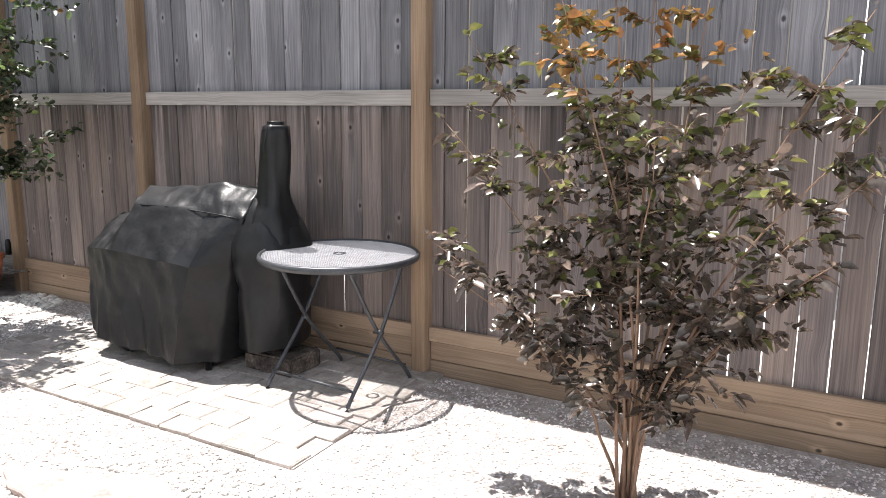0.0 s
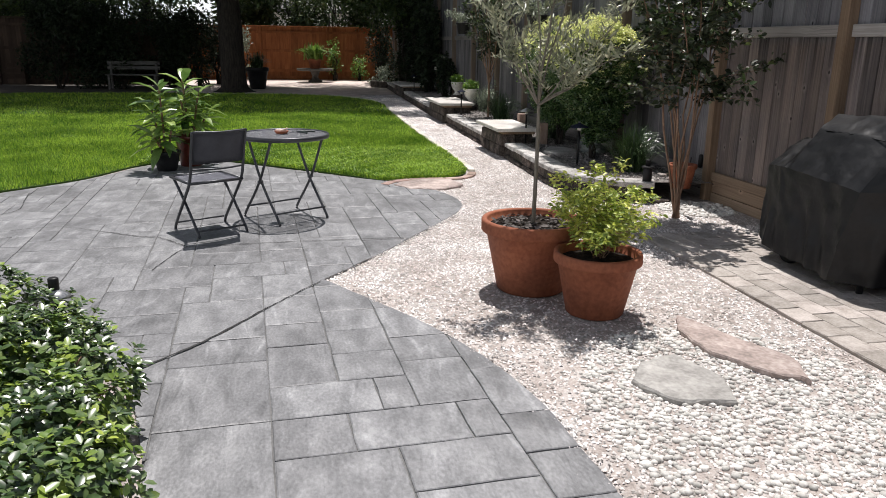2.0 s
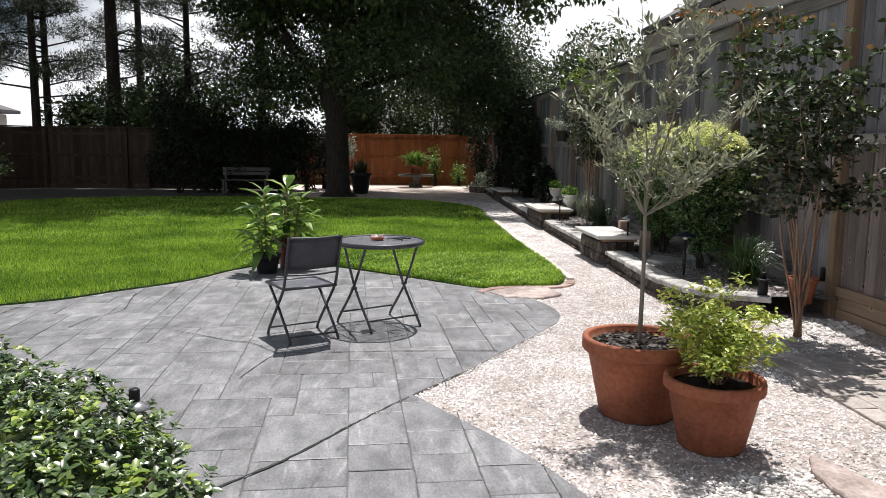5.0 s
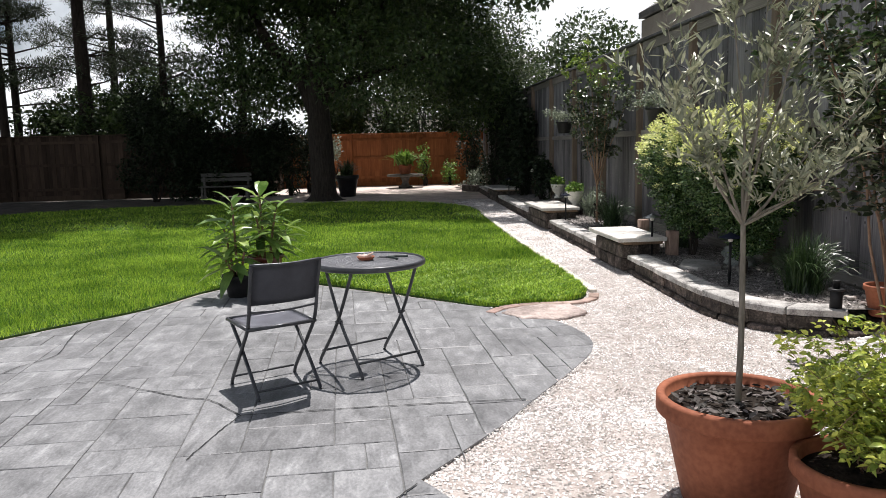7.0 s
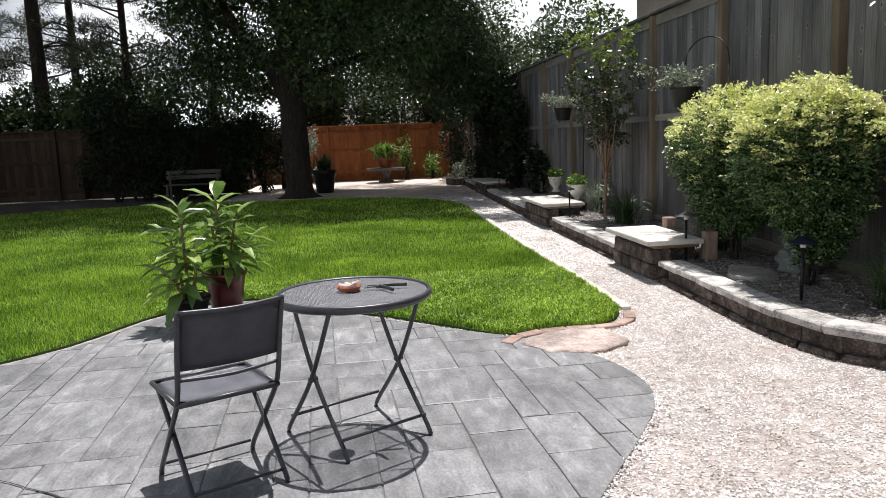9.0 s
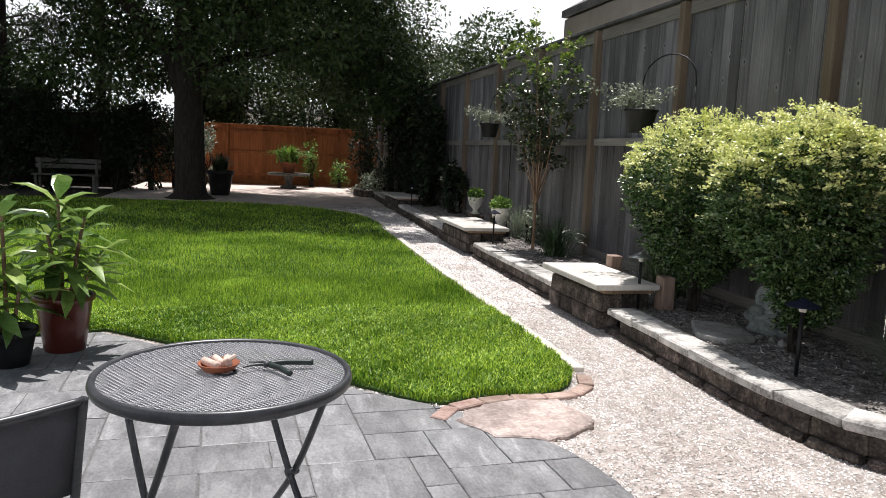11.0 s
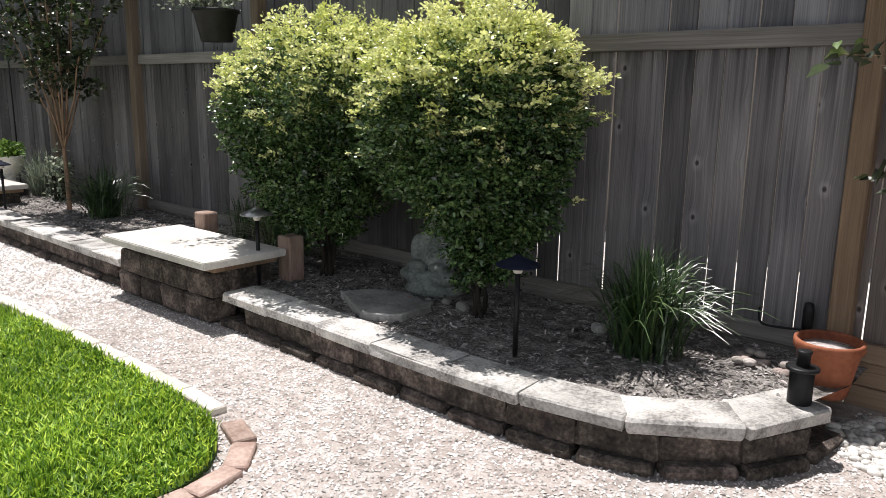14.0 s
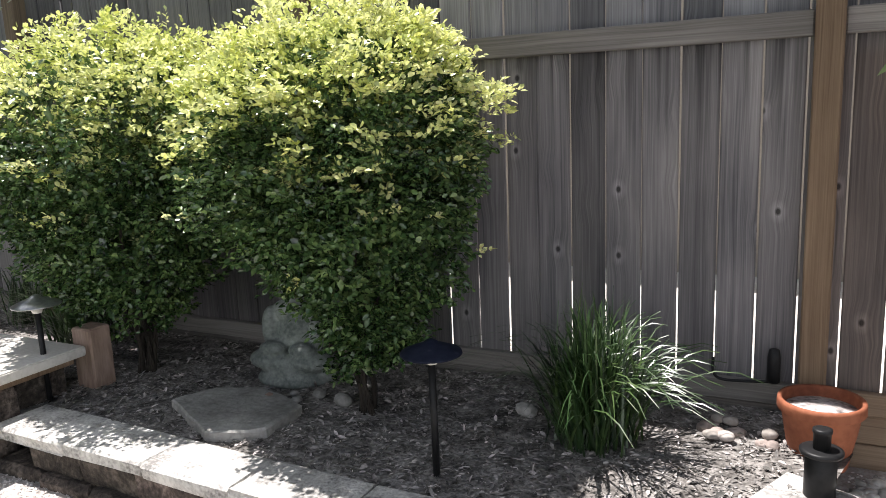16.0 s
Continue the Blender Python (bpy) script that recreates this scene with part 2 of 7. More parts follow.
M["blade"] = leaf_mat("grass_blade", (0.105, 0.235, 0.015), (0.37, 0.57, 0.075), rough=0.5, trans=0.3, island=0.75, scale=0.9, spec=0.3)
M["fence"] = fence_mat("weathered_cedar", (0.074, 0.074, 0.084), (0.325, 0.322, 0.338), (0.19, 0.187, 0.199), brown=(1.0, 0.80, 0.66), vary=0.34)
M["post"] = fence_mat("pressure_treated_post", (0.135, 0.088, 0.057), (0.40, 0.29, 0.20), (0.26, 0.182, 0.122), knots=False, vary=0.12)
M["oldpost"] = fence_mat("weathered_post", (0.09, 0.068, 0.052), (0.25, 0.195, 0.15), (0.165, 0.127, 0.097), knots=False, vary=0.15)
M["rail"] = fence_mat("pale_weathered_rail", (0.17, 0.158, 0.15), (0.44, 0.41, 0.385), (0.31, 0.287, 0.268), along="X", vary=0.14)
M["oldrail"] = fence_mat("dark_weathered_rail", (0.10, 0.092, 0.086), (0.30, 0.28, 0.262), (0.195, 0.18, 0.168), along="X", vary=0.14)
M["kick"] = fence_mat("tan_kick_board", (0.17, 0.115, 0.08), (0.41, 0.302, 0.215), (0.285, 0.205, 0.144), along="X", vary=0.14)
M["cedar"] = fence_mat("stained_cedar", (0.15, 0.05, 0.02), (0.40, 0.155, 0.062), (0.27, 0.098, 0.038), knots=False, vary=0.16)
M["block"] = mat("wall_block", (0.024, 0.02, 0.018), (0.20, 0.165, 0.14), scale=11, fine=60, rough=0.95, bump=1.0, vary=0.3, c3=(0.075, 0.061, 0.052), dist=0.03)
M["cap"] = mat("limestone_cap", (0.21, 0.20, 0.19), (0.68, 0.66, 0.63), scale=9, fine=75, rough=0.92, bump=1.0, vary=0.14, stain=0.28, c3=(0.50, 0.482, 0.458), dist=0.014)
M["slab"] = mat("pale_slab", (0.52, 0.49, 0.45), (0.72, 0.69, 0.65), scale=4, fine=60, rough=0.85, bump=0.3, stain=0.15)
M["edging"] = mat("limestone_edging", (0.5, 0.46, 0.4), (0.74, 0.70, 0.64), scale=8, fine=70, rough=0.9, bump=0.4, vary=0.12)
M["brick"] = mat("red_brick", (0.29, 0.19, 0.155), (0.50, 0.38, 0.33), scale=9, fine=60, rough=0.9, bump=0.5, vary=0.15, stain=0.2)
M["paver"] = mat("sand_paver", (0.31, 0.275, 0.245), (0.52, 0.475, 0.44), scale=9, fine=60, rough=0.9, bump=0.6, vary=0.2, stain=0.25)
M["flag"] = mat("flagstone", (0.26, 0.215, 0.195), (0.56, 0.48, 0.445), scale=7, fine=45, rough=0.88, bump=1.0, c3=(0.40, 0.325, 0.295), stain=0.3, dist=0.015)
M["greyflag"] = mat("grey_flagstone", (0.25, 0.24, 0.225), (0.47, 0.455, 0.43), scale=7, fine=45, rough=0.88, bump=0.9, stain=0.25, dist=0.015)
M["mulch"] = mat("mulch", (0.055, 0.049, 0.045), (0.40, 0.375, 0.355), scale=11, fine=60, rough=0.95, bump=1.0, c3=(0.19, 0.175, 0.163), dist=0.03)
M["chip"] = mat("bark_chip", (0.06, 0.053, 0.048), (0.46, 0.43, 0.41), scale=9, fine=50, rough=0.95, bump=0.3, island=0.7)
M["darkchip"] = mat("dark_bark_chip", (0.02, 0.017, 0.015), (0.17, 0.15, 0.14), scale=9, fine=50, rough=0.95, bump=0.3, island=0.8)
M["terracotta"] = mat("terracotta", (0.20, 0.058, 0.027), (0.35, 0.12, 0.06), scale=5, fine=40, rough=0.78, bump=0.15, stain=0.35)
M["potsoil"] = mat("potting_soil", (0.006, 0.005, 0.004), (0.045, 0.036, 0.03), scale=20, fine=90, rough=0.95, bump=1.0, dist=0.02, spec=0.08)
M["metal"] = mat("charcoal_steel", (0.04, 0.042, 0.047), (0.075, 0.078, 0.085), scale=12, fine=90, rough=0.38, bump=0.05, metal=0.3, spec=0.5)
M["meshsteel"] = mat("mesh_steel", (0.42, 0.42, 0.435), (0.55, 0.55, 0.57), scale=12, fine=90, rough=0.45, bump=0.05, metal=0.0)
M["black"] = mat("black_plastic", (0.010, 0.010, 0.011), (0.02, 0.02, 0.021), scale=10, rough=0.45, bump=0.05, spec=0.22)
M["cover"] = mat("vinyl_cover", (0.006, 0.0062, 0.0068), (0.011, 0.0115, 0.0128), scale=5, fine=22, rough=0.4, bump=0.35, spec=0.3, dist=0.02)
M["bark"] = mat("oak_bark", (0.012, 0.010, 0.008), (0.05, 0.04, 0.032), scale=6, stretch=(4, 4, 0.8), fine=25, rough=0.95, bump=1.0, dist=0.05)
M["pinebark"] = mat("pine_bark", (0.014, 0.011, 0.009), (0.05, 0.038, 0.03), scale=5, stretch=(3, 3, 0.8), fine=25, rough=0.95, bump=0.8, dist=0.04)
M["stem"] = mat("smooth_stem", (0.15, 0.085, 0.055), (0.32, 0.21, 0.14), scale=8, stretch=(3, 3, 0.6), fine=30, rough=0.8, bump=0.3)
M["olivestem"] = mat("olive_stem", (0.13, 0.115, 0.09), (0.27, 0.24, 0.2), scale=12, stretch=(3, 3, 0.6), fine=40, rough=0.85, bump=0.3)


# ---- mesh helpers ----
def part(name, bm, material, parent=None, label="", smooth=True):
    me = bpy.data.meshes.new(name)
    bm.to_mesh(me)
    bm.free()
    if smooth:
        for p in me.polygons:
            p.use_smooth = True
    me.materials.append(material)
    ob = new(name, me)
    if parent:
        ob.parent = parent
    if label:
        ob["label"] = label
    return ob


def thing(name, x=0.0, y=0.0, z=0.0, rz=0.0, label="", category="", group="", kind=""):
    e = new(name)
    e.empty_display_size = 0.1
    e.matrix_basis = pose(x, y, z, 0, 0, rz)
    return tagged(e, label, category, group, kind)


def flat_mesh(name, V, F):
    """A mesh from arrays: V (n, 3), F (m, k)."""
    me = bpy.data.meshes.new(name)
    V, F = np.asarray(V, dtype=np.float32), np.asarray(F, dtype=np.int32)
    me.vertices.add(len(V))
    me.vertices.foreach_set("co", V.ravel())
    me.loops.add(F.size)
    me.loops.foreach_set("vertex_index", F.ravel())
    me.polygons.add(len(F))
    me.polygons.foreach_set("loop_start", np.arange(len(F), dtype=np.int32) * F.shape[1])
    me.update(calc_edges=True)
    return me


def mesh_ob(name, me, material, parent=None, label="", smooth=False):
    if smooth:
        me.polygons.foreach_set("use_smooth", np.ones(len(me.polygons), dtype=bool))
    me.materials.append(material)
    ob = new(name, me)
    if parent:
        ob.parent = parent
    if label:
        ob["label"] = label
    return ob


def box_bm(sx, sy, sz, x=0, y=0, z=0, bevel=0.0, seg=1):
    """A box with bevelled edges; z is its base."""
    bm = bmesh.new()
    bmesh.ops.create_cube(bm, size=1)
    bmesh.ops.scale(bm, vec=(sx, sy, sz), verts=bm.verts)
    if bevel:
        bmesh.ops.bevel(bm, geom=bm.edges[:], offset=bevel, segments=seg, affect="EDGES")
    bmesh.ops.translate(bm, vec=(x, y, z + sz / 2), verts=bm.verts)
    return bm


def rough_box_mesh(name, sx, sy, sz, bevel, amount, seed):
    """A split-faced block, base at 0."""
    bm = bmesh.new()
    bmesh.ops.create_cube(bm, size=1)
    bmesh.ops.scale(bm, vec=(sx, sy, sz), verts=bm.verts)
    bmesh.ops.bevel(bm, geom=bm.edges[:], offset=bevel, segments=1, affect="EDGES")
    r = random.Random(seed)
    for v in bm.verts:
        v.co += Vector((r.uniform(-1, 1), r.uniform(-1, 1), r.uniform(-0.5, 0.5))) * amount
    bmesh.ops.translate(bm, vec=(0, 0, sz / 2), verts=bm.verts)
    me = bpy.data.meshes.new(name)
    bm.to_mesh(me)
    bm.free()
    return me


def lathe_bm(profile, seg=32, x=0, y=0, z=0):
    """A turned body from (radius, height) steps."""
    bm = bmesh.new()
    rings = []
    for r, h in profile:
        rings.append([bm.verts.new((x + r * math.cos(a), y + r * math.sin(a), z + h)) for a in (2 * math.pi * i / seg for i in range(seg))])
    for a, b in zip(rings, rings[1:]):
        for i in range(seg):
            bm.faces.new((a[i], a[(i + 1) % seg], b[(i + 1) % seg], b[i]))
    bm.faces.new(rings[0][::-1])
    bm.faces.new(rings[-1])
    return bm


def tube_bm(points, radius, seg=8, bm=None, taper=None):
    """A tube along points; taper gives the end radius."""
    bm = bm or bmesh.new()
    pts = [Vector(p) for p in points]
    rings = []
    for i, p in enumerate(pts):
        d = (pts[min(i + 1, len(pts) - 1)] - pts[max(i - 1, 0)]).normalized()
        up = Vector((0, 0, 1)) if abs(d.z) < 0.9 else Vector((1, 0, 0))
        a = d.cross(up).normalized()
        b = d.cross(a).normalized()
        rad = radius if taper is None else radius + (taper - radius) * i / max(1, len(pts) - 1)
        rings.append([bm.verts.new(p + (a * math.cos(t) + b * math.sin(t)) * rad) for t in (2 * math.pi * k / seg for k in range(seg))])
    for a, b in zip(rings, rings[1:]):
        for i in range(seg):
            bm.faces.new((a[i], a[(i + 1) % seg], b[(i + 1) % seg], b[i]))
    bm.faces.new(rings[0][::-1])
    bm.faces.new(rings[-1])
    return bm


def prism_bm(poly, z0, z1, bevel=0.0):
    """A flat outline raised from z0 to z1."""
    bm = bmesh.new()
    lo = [bm.verts.new((x, y, z0)) for x, y in poly]
    hi = [bm.verts.new((x, y, z1)) for x, y in poly]
    n = len(poly)
    area = sum(poly[i][0] * poly[(i + 1) % n][1] - poly[(i + 1) % n][0] * poly[i][1] for i in range(n))
    if area < 0:
        lo.reverse(), hi.reverse()
    bm.faces.new(hi)
    for i in range(n):
        bm.faces.new((lo[i], lo[(i + 1) % n], hi[(i + 1) % n], hi[i]))
    if bevel:
        top = [e for e in bm.edges if e.verts[0].co.z > z1 - 1e-6 and e.verts[1].co.z > z1 - 1e-6]
        bmesh.ops.bevel(bm, geom=top, offset=bevel, segments=1, affect="EDGES")
    return bm


def smooth_line(points, steps=8, closed=False):
    """A rounded line through points (2D or 3D)."""
    P = [Vector(p) for p in points]
    n = len(P)
    out = []
    rng = range(n if closed else n - 1)
    for i in rng:
        p0, p1, p2, p3 = (P[(i + k) % n] if closed else P[min(max(i + k, 0), n - 1)] for k in (-1, 0, 1, 2))
        for s in range(steps):
            t = s / steps
            out.append(0.5 * ((2 * p1) + (p2 - p0) * t + (2 * p0 - 5 * p1 + 4 * p2 - p3) * t * t + (3 * p1 - p0 - 3 * p2 + p3) * t ** 3))
    if not closed:
        out.append(P[-1])
    return [tuple(v) for v in out]


def inside(poly, X, Y):
    """Which of the points lie in the outline."""
    r = np.zeros(len(X), dtype=bool)
    n = len(poly)
    for i in range(n):
        x1, y1 = poly[i]
        x2, y2 = poly[(i + 1) % n]
        if y1 == y2:
            continue
        c = (y1 > Y) != (y2 > Y)
        r ^= c & (X < (x2 - x1) * (Y - y1) / (y2 - y1) + x1)
    return r


def clip_convex(poly, rect):
    """The outline cut to a convex outline (counter-clockwise)."""
    out = list(poly)
    for i in range(len(rect)):
        ax, ay = rect[i]
        bx, by = rect[(i + 1) % len(rect)]
        src, out = out, []
        side = lambda p: (bx - ax) * (p[1] - ay) - (by - ay) * (p[0] - ax)
        for k in range(len(src)):
            p, q = src[k - 1], src[k]
            sp, sq = side(p), side(q)
            if (sp >= 0) != (sq >= 0):
                t = sp / (sp - sq)
                out.append((p[0] + (q[0] - p[0]) * t, p[1] + (q[1] - p[1]) * t))
            if sq >= 0:
                out.append(q)
        if not out:
            return []
    clean = []
    for p in out:
        if not clean or (abs(p[0] - clean[-1][0]) + abs(p[1] - clean[-1][1])) > 0.004:
            clean.append(p)
    if len(clean) > 2 and abs(clean[0][0] - clean[-1][0]) + abs(clean[0][1] - clean[-1][1]) < 0.004:
        clean.pop()
    return clean


def unit(v):
    return v / np.maximum(np.linalg.norm(v, axis=1, keepdims=True), 1e-9)


def leaves(P, D, N, L, W, fold=0.15, six=False, droop=0.15, cheap=False):
    """Leaves with a fold along the midrib: bases P, ways D, faces N, lengths L, widths W."""
    D = unit(D)
    S = unit(np.cross(D, N))
    N = np.cross(S, D)
    L, W = np.asarray(L).reshape(-1, 1), np.asarray(W).reshape(-1, 1)
    n = len(P)
    down = np.array([[0, 0, -1.0]])
    if cheap:
        tip = P + D * L + down * L * droop
        mid = P + D * L * 0.45
        V = np.stack([P, mid + S * W / 2 + N * W * fold, tip, mid - S * W / 2 + N * W * fold], 1).reshape(-1, 3)
        i = np.arange(n)[:, None] * 4
        F = np.concatenate([i + [0, 1, 2], i + [0, 2, 3]], 0)
        return V, F
    if not six:
        tip = P + D * L + down * L * droop
        a, b = P + D * L * 0.26 + N * W * fold, P + D * L * 0.64 + N * W * fold + down * L * droop * 0.35
        V = np.stack([P, a + S * W * 0.42, b + S * W * 0.46, tip, b - S * W * 0.46, a - S * W * 0.42], 1).reshape(-1, 3)
        i = np.arange(n)[:, None] * 6
        F = np.concatenate([i + t for t in ([0, 1, 2], [0, 2, 3], [0, 3, 4], [0, 4, 5])], 0)
        return V, F
    a, b = P + D * L * 0.3, P + D * L * 0.68 + down * L * droop * 0.4
    tip = P + D * L + down * L * droop
    V = np.stack([P, a + S * W * 0.45 + N * W * fold, b + S * W * 0.42 + N * W * fold, tip, b - S * W * 0.42 + N * W * fold, a - S * W * 0.45 + N * W * fold, a, b], 1).reshape(-1, 3)
    i = np.arange(n)[:, None] * 8
    F = np.concatenate([i + t for t in ([0, 1, 6], [1, 2, 6], [2, 7, 6], [2, 3, 7], [7, 3, 4], [6, 7, 4], [6, 4, 5], [0, 6, 5])], 0)
    return V, F


def crown_points(rng, blobs, n, shell=0.55):
    """Points in a cluster of blobs (x, y, z, rx, ry, rz), denser outside, with the way out of each blob."""
    B = np.array(blobs, dtype=float)
    w = B[:, 3] * B[:, 4] + B[:, 4] * B[:, 5]
    k = rng.choice(len(B), n, p=w / w.sum())
    d = unit(rng.normal(size=(n, 3)))
    r = shell + (1 - shell) * rng.random(n) ** 0.6
    return B[k, :3] + d * r[:, None] * B[k, 3:], unit(d / B[k, 3:])


# ---- outlines of the plan ----
PATIO = smooth_line([(2.6, 1.15), (0.6, 1.12), (-0.6, 1.10), (-1.31, 1.06), (-1.66, 1.03), (-2.12, 0.92), (-2.61, 0.72), (-3.09, 0.45)], 4)
PATIO += [(-3.50, 0.20)]
PATIO += smooth_line([(-3.98, 0.57), (-4.5, 0.93), (-5.0, 1.27), (-5.38, 1.50), (-5.77, 1.60), (-6.21, 1.53), (-6.5, 1.38), (-6.86, 1.12), (-7.23, 0.67), (-7.66, 0.20), (-8.2, -0.40), (-8.75, -1.05)], 3)
PATIO += smooth_line([(-8.62, -1.45), (-8.2, -1.78), (-7.46, -2.13), (-6.77, -2.75), (-6.35, -3.15), (-5.9, -4.1), (-5.8, -5.4), (-5.9, -7.0)], 3)
PATIO += smooth_line([(-4.6, -7.0), (-4.35, -4.6), (-3.75, -3.1), (-2.95, -1.9), (-2.45, -1.15), (-2.10, -0.73), (-1.14, -0.48), (-0.2, -0.42), (1.0, -0.42), (2.6, -0.42)], 3)
LAWN = smooth_line([(-5.95, -7.2), (-5.88, -5.4), (-5.98, -4.1), (-6.42, -3.2), (-6.85, -2.8), (-7.5, -2.2), (-8.25, -1.85), (-8.7, -1.5)], 3)
LAWN += smooth_line([(-8.84, -1.02), (-8.25, -0.33), (-7.72, 0.27), (-7.26, 0.74), (-6.99, 1.02), (-7.07, 1.34), (-7.09, 1.74), (-7.30, 1.98), (-7.7, 2.07), (-8.85, 2.10), (-11.4, 2.09), (-15, 2.15), (-17.9, 2.22), (-19.6, 1.7), (-20.8, 0.6), (-21.3, -1.0)], 3)
LAWN += [(-21.6, -4.0), (-21.4, -7.0), (-20.5, -9.0), (-18.0, -11.2), (-14, -12.6), (-9, -13.2), (-6, -12)]

# ---- ground ----
tagged(part("ground", prism_bm([(-400, -400), (400, -400), (400, 400), (-400, 400)], -0.3, -0.06), M["soil"], smooth=False), "dark bare soil under the garden", "ground", kind="structure")
tagged(part("gravel_ground", prism_bm([(-21.5, -7.5), (3.2, -7.5), (3.2, 4.10), (-21.5, 4.10)], -0.055, -0.012), M["gravel"], smooth=False), "pale tan crushed gravel beside the patio", "gravel", kind="structure")
part("pavement", prism_bm([(-40, 4.35), (8, 4.35), (8, 14), (-40, 14)], -0.055, -0.01), M["slab"], smooth=False)
tagged(bpy.data.objects["pavement"], "pale concrete ground behind the tall fence", "pavement", kind="structure")
patio = tagged(part("patio", prism_bm(PATIO, -0.05, -0.002), M["joint"], smooth=False), "grey stamped concrete patio with a slate pattern", "patio", kind="structure")
lawn = tagged(part("lawn", prism_bm(LAWN, -0.05, 0.006), M["turf"], smooth=False), "bright green mown lawn", "lawn", kind="structure")

# ---- tall fence behind the bed ----
FY = 4.145
fence = thing("wooden_fence", 0, FY, 0, 0, "tall weathered grey-brown wooden board fence with posts outside", "fence")
rb = random.Random(5)
POSTS = [3.2, 0.86, -1.62, -3.97, -5.63, -7.83, -9.88, -11.85, -13.75, -15.8, -17.9, -20.0, -22.1, -24.3, -26.5, -28.7, -30.6]
post_me = rough_box_mesh("post", 0.095, 0.095, 2.98, 0.008, 0.002, 1)
post_me.materials.append(M["post"])
old_post_me = post_me.copy()
old_post_me.materials[0] = M["oldpost"]
for x in POSTS:
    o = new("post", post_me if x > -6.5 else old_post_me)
    o.parent = fence
    o.location = (x, -0.04, -0.02)
board_me = []
for k in range(4):
    bm = box_bm(0.1385, 0.018, 2.78, bevel=0.0045)
    bmesh.ops.bisect_plane(bm, geom=bm.verts[:] + bm.edges[:] + bm.faces[:], plane_co=(0, 0, 1.2), plane_no=(0, 0, 1))
    me = bpy.data.meshes.new("board")
    bm.to_mesh(me)
    bm.free()
    me.materials.append(M["fence"])
    board_me.append(me)
# unseen strips, added behind narrow seams to block the light from the back
seam_blocker_me = bpy.data.meshes.new("batten")
bm = box_bm(0.05, 0.012, 2.7)
bm.to_mesh(seam_blocker_me)
bm.free()
seam_blocker_me.materials.append(M["fence"])
x = 3.2
while x > -30.7:
    wide = x > -1.4 or -7.2 < x < -5.2
    gap = rb.uniform(0.003, 0.0085) if wide else rb.uniform(0.004, 0.008)
    o = new("board", rb.choice(board_me))
    o.parent = fence
    o.location = (x, 0.012 + rb.uniform(-0.005, 0.005), 0.19 + rb.uniform(-0.006, 0.006))
    o.rotation_euler = (0, radians(rb.uniform(-0.12, 0.12)), 0)
    if not wide:
        s = new("batten", seam_blocker_me)
        s.parent = fence
        s.location = (x - 0.072, 0.052, 0.21)
    x -= 0.1385 + gap
for a, b in zip(POSTS, POSTS[1:]):
    w = a - b - 0.095
    c = (a + b) / 2
    for nm, z, h, y, d in (("rail", 1.555, 0.09, -0.02, 0.038), ("rail", 0.19, 0.085, -0.02, 0.038), ("rail", 2.83, 0.14, -0.012, 0.022), ("kick_board", -0.03, 0.10, -0.012, 0.026), ("kick_board", 0.074, 0.112, -0.006, 0.026)):
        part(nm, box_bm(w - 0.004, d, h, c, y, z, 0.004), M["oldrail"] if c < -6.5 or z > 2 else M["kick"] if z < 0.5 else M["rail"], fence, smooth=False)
    part("cap_board", box_bm(a - b - 0.004, 0.15, 0.035, c, -0.01, 2.975, 0.004), M["fence"], fence, smooth=False)

# ---- raised bed ----
WALL = smooth_line([(-24.5, 3.24), (-20, 3.10), (-15, 2.96), (-10.7, 2.88), (-8.7, 2.86), (-7.6, 2.83), (-6.9, 2.80), (-6.35, 2.81), (-5.98, 2.88), (-5.70, 3.08), (-5.54, 3.36), (-5.50, 3.66)], 8)
BED = [(x, y + 0.09) if x < -6.2 else (x - 0.08, y + 0.06) for x, y in WALL] + [(-5.55, 4.08), (-24.5, 4.08)]
bm = bmesh.new()
grid = {}
NX, NY = 150, 14
for i in range(NX + 1):
    x = -24.4 + (18.9) * i / NX
    front = np.interp(x, [p[0] for p in WALL], [p[1] for p in WALL]) + 0.1
    for j in range(NY + 1):
        y = front + (4.09 - front) * j / NY
        z = 0.175 + 0.02 * noise.noise((x * 1.7, y * 1.7, 0)) + 0.012 * noise.noise((x * 7, y * 7, 3))
        grid[i, j] = bm.verts.new((x, y, z))
for i in range(NX):
    for j in range(NY):
        bm.faces.new((grid[i, j], grid[i + 1, j], grid[i + 1, j + 1], grid[i, j + 1]))
bed = tagged(part("planting_bed", bm, M["mulch"]), "dark brown mulch in the raised planting bed", "soil", kind="structure")


def bed_z(x, y):
    return 0.175 + 0.02 * noise.noise((x * 1.7, y * 1.7, 0))


def resample(line, step):
    out, acc = [line[0]], 0.0
    for a, b in zip(line, line[1:]):
        d = math.hypot(b[0] - a[0], b[1] - a[1])
        while acc + d >= step:
            t = (step - acc) / d
            a = (a[0] + (b[0] - a[0]) * t, a[1] + (b[1] - a[1]) * t)
            out.append(a)
            d = math.hypot(b[0] - a[0], b[1] - a[1])
            acc = 0.0
        acc += d
    return out


